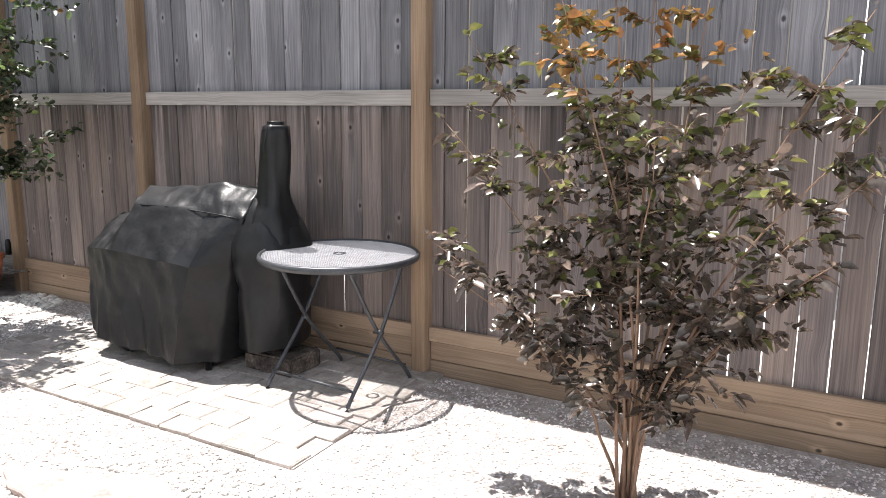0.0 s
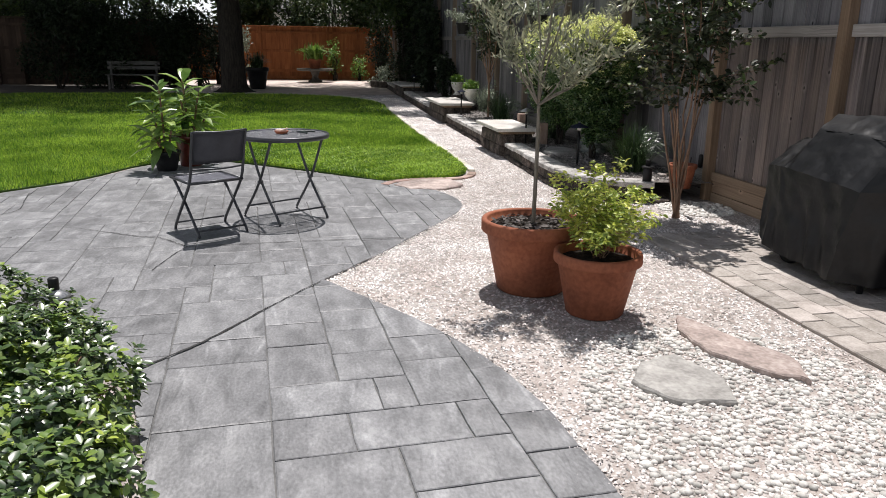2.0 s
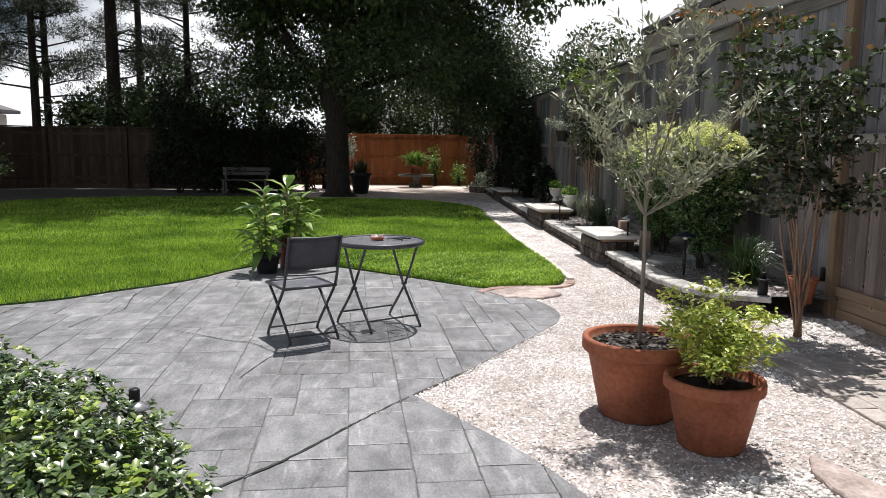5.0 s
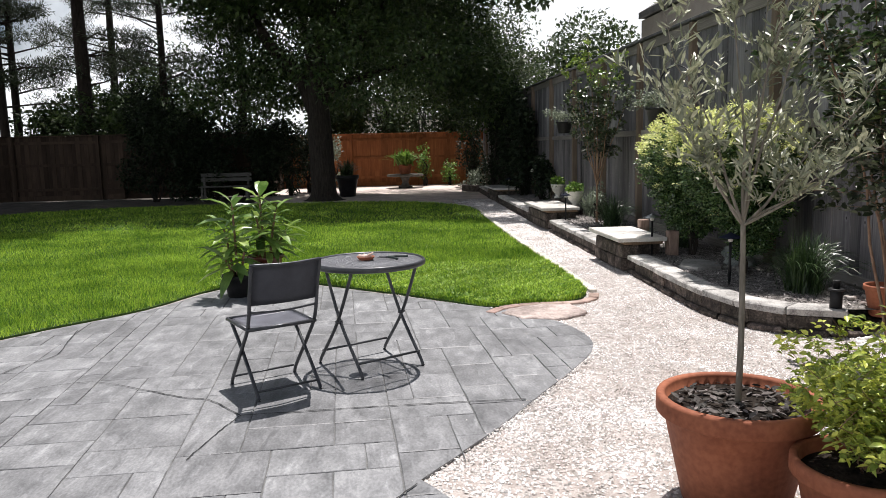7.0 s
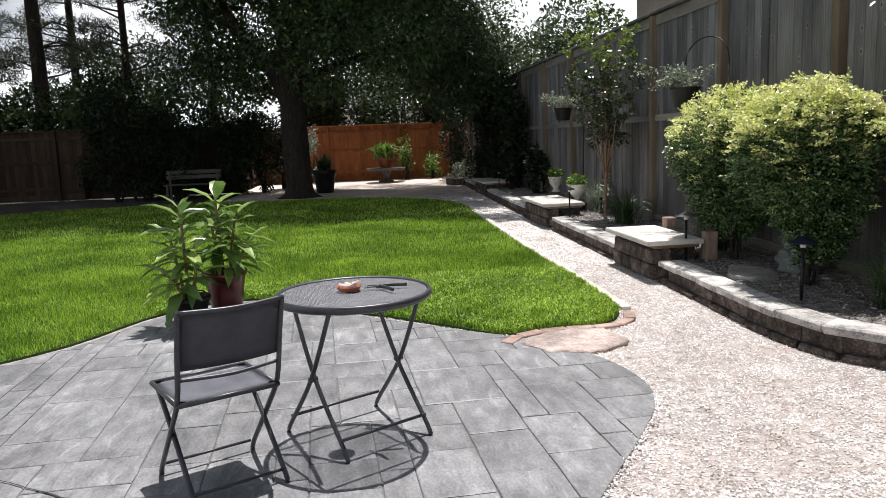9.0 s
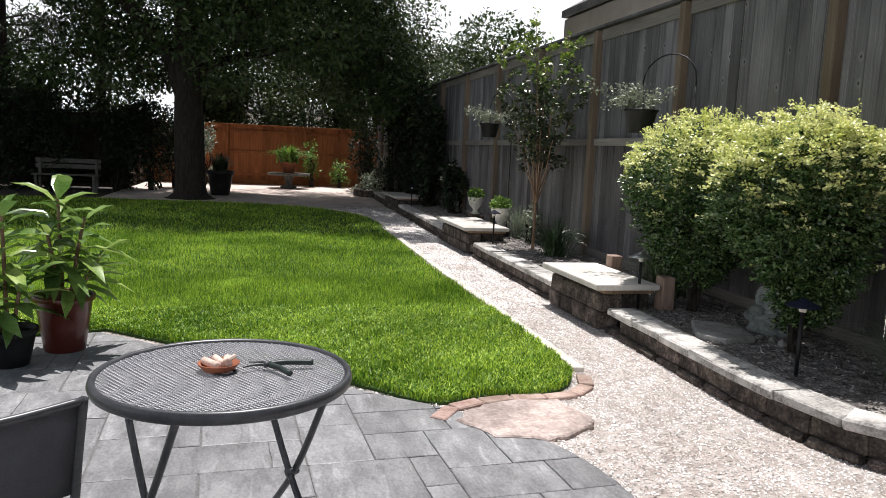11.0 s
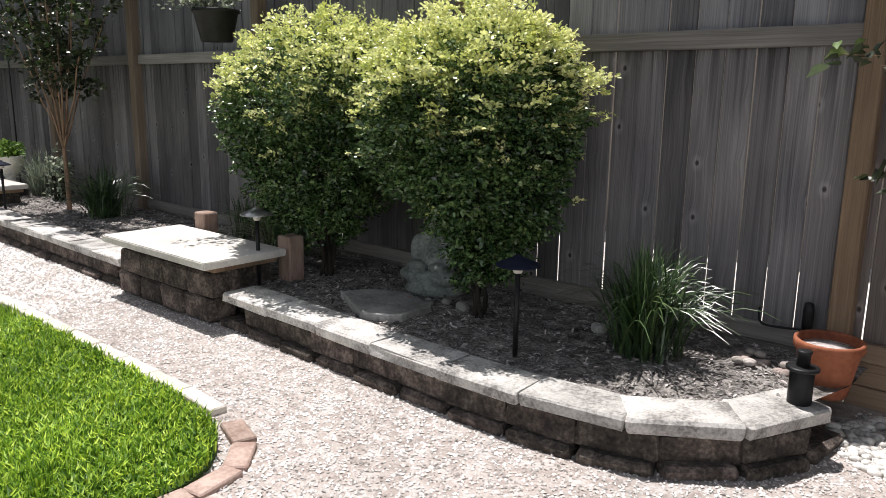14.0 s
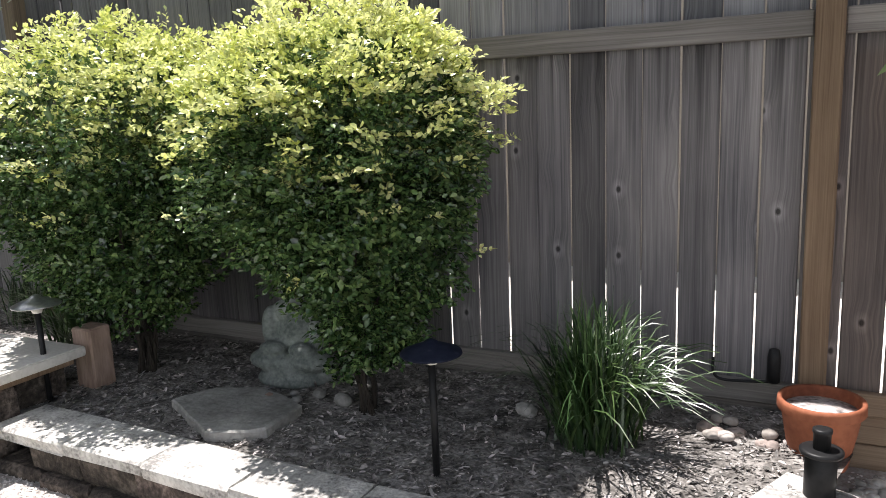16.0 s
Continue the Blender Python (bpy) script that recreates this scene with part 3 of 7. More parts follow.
# ---- platforms of pale slabs ----
def platform(x0, x1, y0, y1, z, label):
    p = thing("stone_bench", (x0 + x1) / 2, (y0 + y1) / 2, 0, 0, label, "bench", "slab benches along the wall")
    w, d = x1 - x0, y1 - y0
    part("slab", box_bm(w, d, 0.045, 0, 0, z - 0.045, 0.006, 2), M["slab"], p, "pale smooth stone slab", smooth=False)
    part("base_trim", box_bm(w - 0.1, d - 0.12, 0.035, 0, 0.03, z - 0.082, 0.004), M["post"], p, smooth=False)
    k = 0
    for row in range(2):
        for i in range(4):
            bw = (w - 0.14) / 4
            me = rough_box_mesh("block", bw - 0.008, 0.2, (z - 0.086) / 2 - 0.004, 0.014, 0.008, 40 + k)
            me.materials.append(M["block"])
            o = new("block", me)
            o.parent = p
            o.location = (-w / 2 + 0.07 + bw * (i + 0.5) + (0.02 if row else -0.02), -d / 2 + 0.17, row * (z - 0.086) / 2)
            k += 1
    part("core", box_bm(w - 0.2, d - 0.34, z - 0.09, 0, 0.12, 0.0), M["block"], p, smooth=False)
    return p


platform(-9.76, -8.54, 2.71, 3.28, 0.385, "pale slab bench on dark split stone blocks")
platform(-14.6, -12.95, 2.80, 3.46, 0.375, "pale slab bench on dark split stone blocks")
platform(-21.4, -19.6, 2.98, 3.7, 0.36, "shaded slab bench on dark split stone blocks")

M["woodblk"] = mat("sawn_timber", (0.21, 0.14, 0.11), (0.38, 0.275, 0.225), scale=5, stretch=(3, 3, 0.6), fine=30, rough=0.85, bump=0.3)
for x, y, h in ((-8.60, 3.36, 0.29), (-9.55, 3.36, 0.33)):
    o = tagged(part("timber_block", box_bm(0.125, 0.115, h, 0, 0, 0, 0.008), M["woodblk"], smooth=False), "short reddish sawn timber block beside a slab bench", "timber block", "timber blocks")
    o.location = (x, y, 0.16)


# ---- terracotta pots ----
def flower_pot(x, y, z, R, H, label, soil=0.86, material="terracotta", rim=0.17, filling="potsoil"):
    p = thing("flower_pot", x, y, z, 0, label, "plant pot")
    r0 = R * 0.66
    rr = R * 0.9
    hb = H * (1 - rim)
    prof = [(r0 * 0.96, 0), (r0, 0.008), (r0 + (rr - r0) * 0.5, hb * 0.5), (rr, hb - 0.004), (R * 0.985, hb + 0.002), (R, hb + H * 0.02), (R, H - 0.012), (R * 0.985, H), (R * 0.90, H), (R * 0.885, H - 0.01), (R * 0.85, H * soil - 0.02)]
    part("body", lathe_bm(prof, 40), M[material], p)
    bm = lathe_bm([(R * 0.855, H * soil - 0.025), (R * 0.86, H * soil), (R * 0.4, H * soil + 0.012), (0.005, H * soil + 0.015)], 24)
    part("soil", bm, M[filling], p, "dry pale litter" if filling == "chip" else "dark potting soil")
    return p


POT1, POT2 = (-3.17, 1.47), (-2.69, 1.70)
flower_pot(*POT1, -0.005, 0.318, 0.445, "large terracotta pot with a young olive tree on gravel", soil=0.9)
flower_pot(*POT2, -0.005, 0.248, 0.36, "terracotta pot with a bright leafy shrub on gravel")
flower_pot(-5.60, 3.80, 0.12, 0.137, 0.235, "small empty terracotta pot beside the fence", soil=0.84, filling="chip")
flower_pot(-1.00, -1.74, 0, 0.27, 0.40, "terracotta pot in the rock garden", soil=0.84)
flower_pot(-1.22, -1.62, 0, 0.17, 0.27, "small terracotta pot in the rock garden")
flower_pot(-0.80, -1.28, 0, 0.12, 0.12, "low terracotta pot holding a dark cactus")


# ---- folding tables and chair ----
def mesh_top(R, z, t=0.02, cell=0.0125, bar=0.0029):
    """A disc of crossed wires in a rim."""
    bm = bmesh.new()
    n = int(R / cell)
    for k in range(-n, n + 1):
        h = math.sqrt(max(R * R - (k * cell) ** 2, 0)) - 0.004
        if h < 0.02:
            continue
        for swap in (0, 1):
            w = bar * (0.28 if swap else 0.5)
            c = [(-h, k * cell - w), (h, k * cell - w), (h, k * cell + w), (-h, k * cell + w)]
            if swap:
                c = [(b, a) for a, b in c][::-1]
            zz = z + (0.0015 if swap else 0)
            top = [bm.verts.new((a, b, zz)) for a, b in c]
            low = [bm.verts.new((a, b, zz - 0.003)) for a, b in c]
            bm.faces.new(top)
            bm.faces.new(low[::-1])
            for i in range(4):
                bm.faces.new((low[i], low[(i + 1) % 4], top[(i + 1) % 4], top[i]))
    return bm


def ring_bm(R, r, z, seg=48, rs=8, flat=1.0):
    bm = bmesh.new()
    rings = []
    for i in range(seg):
        a = 2 * math.pi * i / seg
        rings.append([bm.verts.new(((R + r * math.cos(b)) * math.cos(a), (R + r * math.cos(b)) * math.sin(a), z + flat * r * math.sin(b))) for b in (2 * math.pi * k / rs for k in range(rs))])
    for i in range(seg):
        a, b = rings[i], rings[(i + 1) % seg]
        for k in range(rs):
            bm.faces.new((a[k], b[k], b[(k + 1) % rs], a[(k + 1) % rs]))
    return bm


def bistro_table(x, y, rz, R, H, s, label):
    t = thing("bistro_table", x, y, 0, rz, label, "table", "round folding tables")
    part("mesh_top", mesh_top(R, H), M["meshsteel"], t, "perforated steel mesh top", smooth=False)
    part("rim", ring_bm(R, 0.013, H - 0.008, 64, 8, 1.5), M["metal"], t)
    part("hub", ring_bm(0.03, 0.006, H, 24, 6), M["metal"], t)
    for a in (45, 135, 225, 315):
        c, sn = R * math.cos(radians(a)), R * math.sin(radians(a))
        part("brace", tube_bm([(c, sn, H - 0.013), (-sn, c, H - 0.013)], 0.007, 6), M["meshsteel"], t)
    w = s
    for side in (-1, 1):
        yy = side * w
        part("leg", tube_bm(smooth_line([(-w * 0.98, yy, 0.0), (-w * 0.92, yy, 0.05), (0, yy * 0.98, H * 0.47), (w * 0.75, yy * 0.95, H - 0.03)], 5), 0.011, 8), M["metal"], t)
        part("leg", tube_bm(smooth_line([(w * 0.98, yy * 0.9, 0.0), (w * 0.92, yy * 0.9, 0.05), (0, yy * 0.9, H * 0.47), (-w * 0.75, yy * 0.88, H - 0.03)], 5), 0.011, 8), M["metal"], t)
        part("hinge", tube_bm([(0, yy * 1.02, H * 0.47), (0, yy * 0.86, H * 0.47)], 0.014, 8), M["metal"], t)
    for xx, k in ((-w * 0.86, 0.99), (w * 0.86, 0.9)):
        part("stretcher", tube_bm([(xx, -w * k, 0.10), (xx, w * k, 0.10)], 0.008, 8), M["metal"], t)
    return t


bistro_table(-5.33, -0.03, 32, 0.365, 0.715, 0.26, "round charcoal steel mesh folding table on the patio")
bistro_table(-1.88, 3.67, 86, 0.43, 0.755, 0.29, "round grey steel mesh folding table beside the covered grill")
TABLE_Z = 0.719

# paler than the sling: the seat's reflected sky is put into its colour
M["seat"] = mat("sheen_tinted_seat", (0.20, 0.205, 0.24), (0.30, 0.305, 0.35), scale=10, fine=220, rough=0.4, bump=0.2, spec=0.6)
M["sling"] = mat("sling_fabric", (0.055, 0.057, 0.068), (0.095, 0.098, 0.115), scale=10, fine=220, rough=0.36, bump=0.2, spec=0.6)


def folding_chair(x, y, rz):
    c = thing("folding_chair", x, y, 0, rz, "dark metal folding chair with black sling seat", "chair")
    w, sz = 0.21, 0.42
    # local +x is the front; the back leans to -x
    for s in (-1, 1):
        yy = s * w
        part("back_post", tube_bm(smooth_line([(0.20, yy, 0.0), (0.17, yy, 0.06), (-0.05, yy, 0.30), (-0.17, yy, 0.45), (-0.23, yy, 0.66), (-0.28, yy, 0.82)], 5), 0.0115, 8), M["metal"], c)
        part("leg", tube_bm(smooth_line([(-0.24, yy * 0.93, 0.0), (-0.21, yy * 0.93, 0.05), (0.02, yy * 0.93, 0.27), (0.19, yy * 0.93, sz - 0.015)], 5), 0.0115, 8), M["metal"], c)
        part("seat_rail", tube_bm([(0.22, yy, sz), (-0.17, yy, sz)], 0.0115, 8), M["metal"], c)
        part("cross_bar", tube_bm([(0.19 if s > 0 else -0.21, -w * 0.95, 0.055), (0.19 if s > 0 else -0.21, w * 0.95, 0.055)], 0.007, 8), M["metal"], c)
    for xx in (0.22, -0.17):
        part("seat_bar", tube_bm([(xx, -w, sz), (xx, w, sz)], 0.0115, 8), M["metal"], c)
    bm = bmesh.new()
    g = {}
    for i in range(9):
        for j in range(9):
            g[i, j] = bm.verts.new((-0.16 + 0.37 * i / 8, -w + 2 * w * j / 8, sz + 0.006 - 0.014 * math.sin(math.pi * i / 8) * math.sin(math.pi * j / 8)))
    for i in range(8):
        for j in range(8):
            bm.faces.new((g[i, j], g[i + 1, j], g[i + 1, j + 1], g[i, j + 1]))
    bmesh.ops.solidify(bm, geom=bm.faces[:], thickness=0.004)
    part("seat", bm, M["seat"], c, "black sling seat, its pale sky sheen painted in grey")
    bm = bmesh.new()
    g = {}
    for i in range(7):
        for j in range(9):
            h = 0.57 + 0.24 * i / 6
            lean = -0.205 - (h - 0.57) * 0.29
            bow = -0.03 * math.sin(math.pi * j / 8)
            g[i, j] = bm.verts.new((lean + bow, -w + 2 * w * j / 8, h))
    for i in range(6):
        for j in range(8):
            bm.faces.new((g[i, j], g[i + 1, j], g[i + 1, j + 1], g[i, j + 1]))
    bmesh.ops.solidify(bm, geom=bm.faces[:], thickness=0.004)
    part("backrest", bm, M["sling"], c, "black sling backrest")
    part("back_bar", tube_bm(smooth_line([(-0.192, -w, 0.53), (-0.222, 0, 0.525), (-0.192, w, 0.53)], 6), 0.008, 8), M["metal"], c)
    part("top_bar", tube_bm(smooth_line([(-0.278, -w, 0.815), (-0.31, 0, 0.81), (-0.278, w, 0.815)], 6), 0.01, 8), M["metal"], c)
    return c


folding_chair(-4.96, -0.63, 209)


# ---- covered grill ----
def covered_grill():
    g = thing("covered_grill", -3.0, 3.72, 0, 0, "barrel smoker grill under a fitted black vinyl cover", "grill")
    # sections along the length, each from the front hem over the top to the back hem
    secs = [((-.60, -.36, .16), (-.61, -.36, .42), (-.61, -.36, .66), (-.70, -.14, .78), (-.80, .05, .82), (-.84, .2, .78), (-.84, .22, .15)),
            ((-.50, -.40, .12), (-.46, -.39, .4), (-.43, -.38, .67), (-.52, -.16, .80), (-.58, .03, .84), (-.6, .22, .82), (-.6, .24, .12)),
            ((-.38, -.40, .10), (-.36, -.385, .4), (-.36, -.38, .672), (-.39, -.17, .93), (-.46, .02, 1.025), (-.46, .24, .99), (-.46, .26, .1)),
            ((-.05, -.41, .09), (-.03, -.38, .36), (0, -.385, .655), (.05, -.17, .93), (0, 0, 1.055), (0, .24, 1.02), (0, .27, .1)),
            ((.20, -.42, .07), (.25, -.40, .36), (.31, -.385, .64), (.36, -.17, .915), (.22, 0, 1.085), (.25, .24, 1.04), (.25, .27, .1)),
            ((.38, -.22, .06), (.42, -.2, .36), (.46, -.2, .66), (.53, -.16, .90), (.5, .02, 1.06), (.5, .24, 1.02), (.45, .26, .1))]
    bm = bmesh.new()
    rings = [[bm.verts.new(p) for p in s] for s in secs]
    for a, b in zip(rings, rings[1:]):
        for i in range(len(a) - 1):
            bm.faces.new((a[i], b[i], b[i + 1], a[i + 1]))
    bm.faces.new(rings[0])
    bm.faces.new(rings[-1][::-1])
    bm.edges.ensure_lookup_table()
    ridge = [(rings[k][2], rings[k + 1][2]) for k in range(5)] + [(rings[4][i], rings[4][i + 1]) for i in range(3)] + [(rings[2][i], rings[2][i + 1]) for i in (2, 3, 4)] + [(rings[1][i], rings[1][i + 1]) for i in (2, 3, 4)]
    for a, b in ridge:
        for e in a.link_edges:
            if e.other_vert(a) is b:
                e.smooth = False
    bmesh.ops.subdivide_edges(bm, edges=bm.edges[:], cuts=9, use_grid_fill=True)
    for v in bm.verts:
        p = v.co.copy()
        hang = min(1.0, max(0.0, (0.60 - p.z) / 0.3))
        folds = 1 - 2 * abs(noise.noise((p.x * 6.0 + p.z * 0.8, p.y * 5.0, p.z * 0.8)))
        drape = 1 - 2 * abs(noise.noise((p.x * 3.4 - p.z * 3.0, p.y * 3.0, p.z * 2.4 + 7)))
        wrinkle = (1 - 2 * abs(noise.noise((p.x * 11 + p.z * 5, p.y * 9, p.z * 7)))) * 0.013
        v.co += Vector((0.3, -1.0, 0.0)) * (folds * 0.03 * hang) + Vector((0.0, -0.5, 0.8)) * (drape * 0.016 * (1 - hang)) + Vector((0.2, -0.7, 0.4)) * wrinkle
    part("cover", bm, M["cover"], g, "black vinyl cover with folds")
    bm = bmesh.new()
    seg = 20
    prof = [(0.16, 0.78), (0.13, 0.92), (0.098, 1.0), (0.088, 1.1), (0.084, 1.27), (0.082, 1.38), (0.074, 1.435), (0.045, 1.45), (0.05, 1.462), (0.02, 1.466)]
    rr = []
    for r, h in prof:
        ring = []
        for i in range(seg):
            a = 2 * math.pi * i / seg
            q = r * (1 + 0.08 * math.sin(a * 5 + h * 6) + 0.05 * math.sin(a * 3 - h * 14))
            ring.append(bm.verts.new((0.64 + (h - 0.9) * 0.06 + q * math.cos(a), -0.03 + q * math.sin(a), h)))
        rr.append(ring)
    for a, b in zip(rr, rr[1:]):
        for i in range(seg):
            bm.faces.new((a[i], a[(i + 1) % seg], b[(i + 1) % seg], b[i]))
    bm.faces.new(rr[-1])
    bmesh.ops.subdivide_edges(bm, edges=bm.edges[:], cuts=1, use_grid_fill=True, smooth=0.5)
    for v in bm.verts:
        v.co += Vector((1, 1, 0)) * noise.noise(v.co * 14) * 0.008
    part("chimney_sleeve", bm, M["cover"], g, "black cover over the chimney")
    # firebox skirt at the end
    bm = bmesh.new()
    rr = []
    for h, w, d in ((0.16, 0.16, 0.25), (0.3, 0.175, 0.24), (0.46, 0.195, 0.24), (0.5, 0.185, 0.23), (0.62, 0.225, 0.245), (0.76, 0.235, 0.24), (0.86, 0.185, 0.2), (0.95, 0.125, 0.14), (1.02, 0.09, 0.1)):
        rr.append([bm.verts.new((0.59 + w * (1 + 0.06 * math.sin(5 * a + h * 9)) * math.cos(a), -0.0 + d * (1 + 0.06 * math.cos(6 * a + h * 7)) * math.sin(a), h)) for a in (2 * math.pi * i / 28 for i in range(28))])
    for a, b in zip(rr, rr[1:]):
        for i in range(28):
            bm.faces.new((a[i], a[(i + 1) % 28], b[(i + 1) % 28], b[i]))
    bm.faces.new(rr[-1])
    part("firebox_cover", bm, M["cover"], g, "black cover over the firebox")
    # seam and hem
    part("seam", tube_bm([(-0.39, -0.175, 0.938), (-0.1, -0.182, 0.945), (0.05, -0.18, 0.942), (0.36, -0.18, 0.927), (0.5, -0.17, 0.912)], 0.004, 6), M["cover"], g)
    for x, y in ((-0.40, -0.27), (-0.40, 0.2)):
        w = part("wheel", lathe_bm([(0.05, -0.025), (0.095, -0.025), (0.105, -0.015), (0.105, 0.015), (0.095, 0.025), (0.05, 0.025)], 24), M["black"], g)
        w.matrix_basis = pose(x, y, 0.105, 90, 0, 0)
    for x, y in ((0.30, -0.27), (0.30, 0.2)):
        part("leg", tube_bm([(x, y, 0.0), (x, y, 0.3)], 0.02, 10), M["black"], g)
    return g


covered_grill()
o = tagged(part("stone_block", box_bm(0.36, 0.28, 0.11, 0, 0, 0, 0.012, 2), M["block"], smooth=False), "grey stone block under the end of the grill", "stone block")
o.location = (-2.36, 3.72, 0.004)

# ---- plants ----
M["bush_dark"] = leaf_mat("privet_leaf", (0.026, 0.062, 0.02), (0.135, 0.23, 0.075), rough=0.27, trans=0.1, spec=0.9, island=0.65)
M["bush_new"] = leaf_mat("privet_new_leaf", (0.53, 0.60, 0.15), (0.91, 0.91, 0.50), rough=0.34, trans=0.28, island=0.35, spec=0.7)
M["hedge_leaf"] = leaf_mat("hawthorn_leaf", (0.028, 0.066, 0.017), (0.12, 0.19, 0.055), rough=0.3, trans=0.1, spec=0.85, island=0.6)
M["hedge_new"] = leaf_mat("hawthorn_new_leaf", (0.14, 0.235, 0.035), (0.28, 0.38, 0.07), rough=0.33, trans=0.2, spec=0.6)
M["myrtle"] = leaf_mat("myrtle_leaf", (0.075, 0.095, 0.022), (0.19, 0.19, 0.06), rough=0.3, trans=0.25, spec=0.8)
M["glossy"] = leaf_mat("dark_glossy_leaf", (0.016, 0.026, 0.012), (0.055, 0.07, 0.03), rough=0.45, trans=0.12, spec=0.5)
M["bronze"] = leaf_mat("bronze_leaf", (0.058, 0.046, 0.036), (0.18, 0.135, 0.10), rough=0.27, trans=0.12, spec=1.0)
M["myrtle_red"] = leaf_mat("myrtle_new_leaf", (0.14, 0.085, 0.03), (0.36, 0.20, 0.06), rough=0.35, trans=0.3)
M["olive"] = leaf_mat("olive_leaf", (0.15, 0.175, 0.10), (0.43, 0.44, 0.31), rough=0.4, trans=0.15, spec=0.6)
M["nandina"] = leaf_mat("nandina_leaf", (0.22, 0.32, 0.035), (0.62, 0.66, 0.16), rough=0.4, trans=0.25, island=0.5)
M["tropic"] = leaf_mat("strap_leaf", (0.09, 0.19, 0.035), (0.30, 0.42, 0.12), rough=0.28, trans=0.25, spec=0.8)
M["strap"] = leaf_mat("liriope_leaf", (0.016, 0.042, 0.012), (0.055, 0.10, 0.03), rough=0.34, trans=0.08, spec=0.7)
M["fern"] = leaf_mat("fern_leaf", (0.10, 0.2, 0.03), (0.2, 0.32, 0.06), rough=0.5, trans=0.35)
M["oakleaf"] = leaf_mat("oak_leaf", (0.018, 0.037, 0.011), (0.066, 0.105, 0.03), rough=0.5, trans=0.22, spec=0.35)
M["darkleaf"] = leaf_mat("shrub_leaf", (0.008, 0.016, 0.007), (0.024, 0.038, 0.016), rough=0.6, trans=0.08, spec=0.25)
M["pineleaf"] = leaf_mat("pine_needles", (0.018, 0.032, 0.013), (0.05, 0.068, 0.03), rough=0.55, trans=0.2)
M["greyleaf"] = leaf_mat("silver_leaf", (0.16, 0.20, 0.13), (0.34, 0.38, 0.29), rough=0.5, trans=0.2)


def foliage(name, parent, material, P, out, rng, L, W, up=0.35, spread=0.7, six=False, droop=0.12, fold=0.15, label="", ruffle=0.45, cheap=False):
    n = len(P)
    D = unit(out * 0.6 + rng.normal(size=(n, 3)) * spread + np.array([[0, 0, up]]))
    N = unit(out * 0.5 + np.array([[0, 0, 0.8]]) + rng.normal(size=(n, 3)) * ruffle)
    s = rng.uniform(0.65, 1.2, n)
    V, F = leaves(P, D, N, L * s, W * s, fold, six, droop, cheap)
    return tagged(mesh_ob(name, flat_mesh(name, V, F), material, parent, label), kind="stuff")


def stems(bm, rng, base, tips, r0, r1, wob=0.06, steps=6):
    for t in tips:
        b, t = Vector(base) + Vector((rng.uniform(-1, 1), rng.uniform(-1, 1), 0)) * r0 * 2.2, Vector(t)
        pts = []
        for i in range(steps + 1):
            k = i / steps
            p = b.lerp(t, k)
            p = Vector((b.x + (t.x - b.x) * k ** 1.35, b.y + (t.y - b.y) * k ** 1.35, p.z))
            if 0 < i < steps:
                p += Vector((rng.uniform(-1, 1), rng.uniform(-1, 1), 0)) * wob
            pts.append(p)
        tube_bm(smooth_line(pts, 2), r0, 7, bm, r1)
    return bm


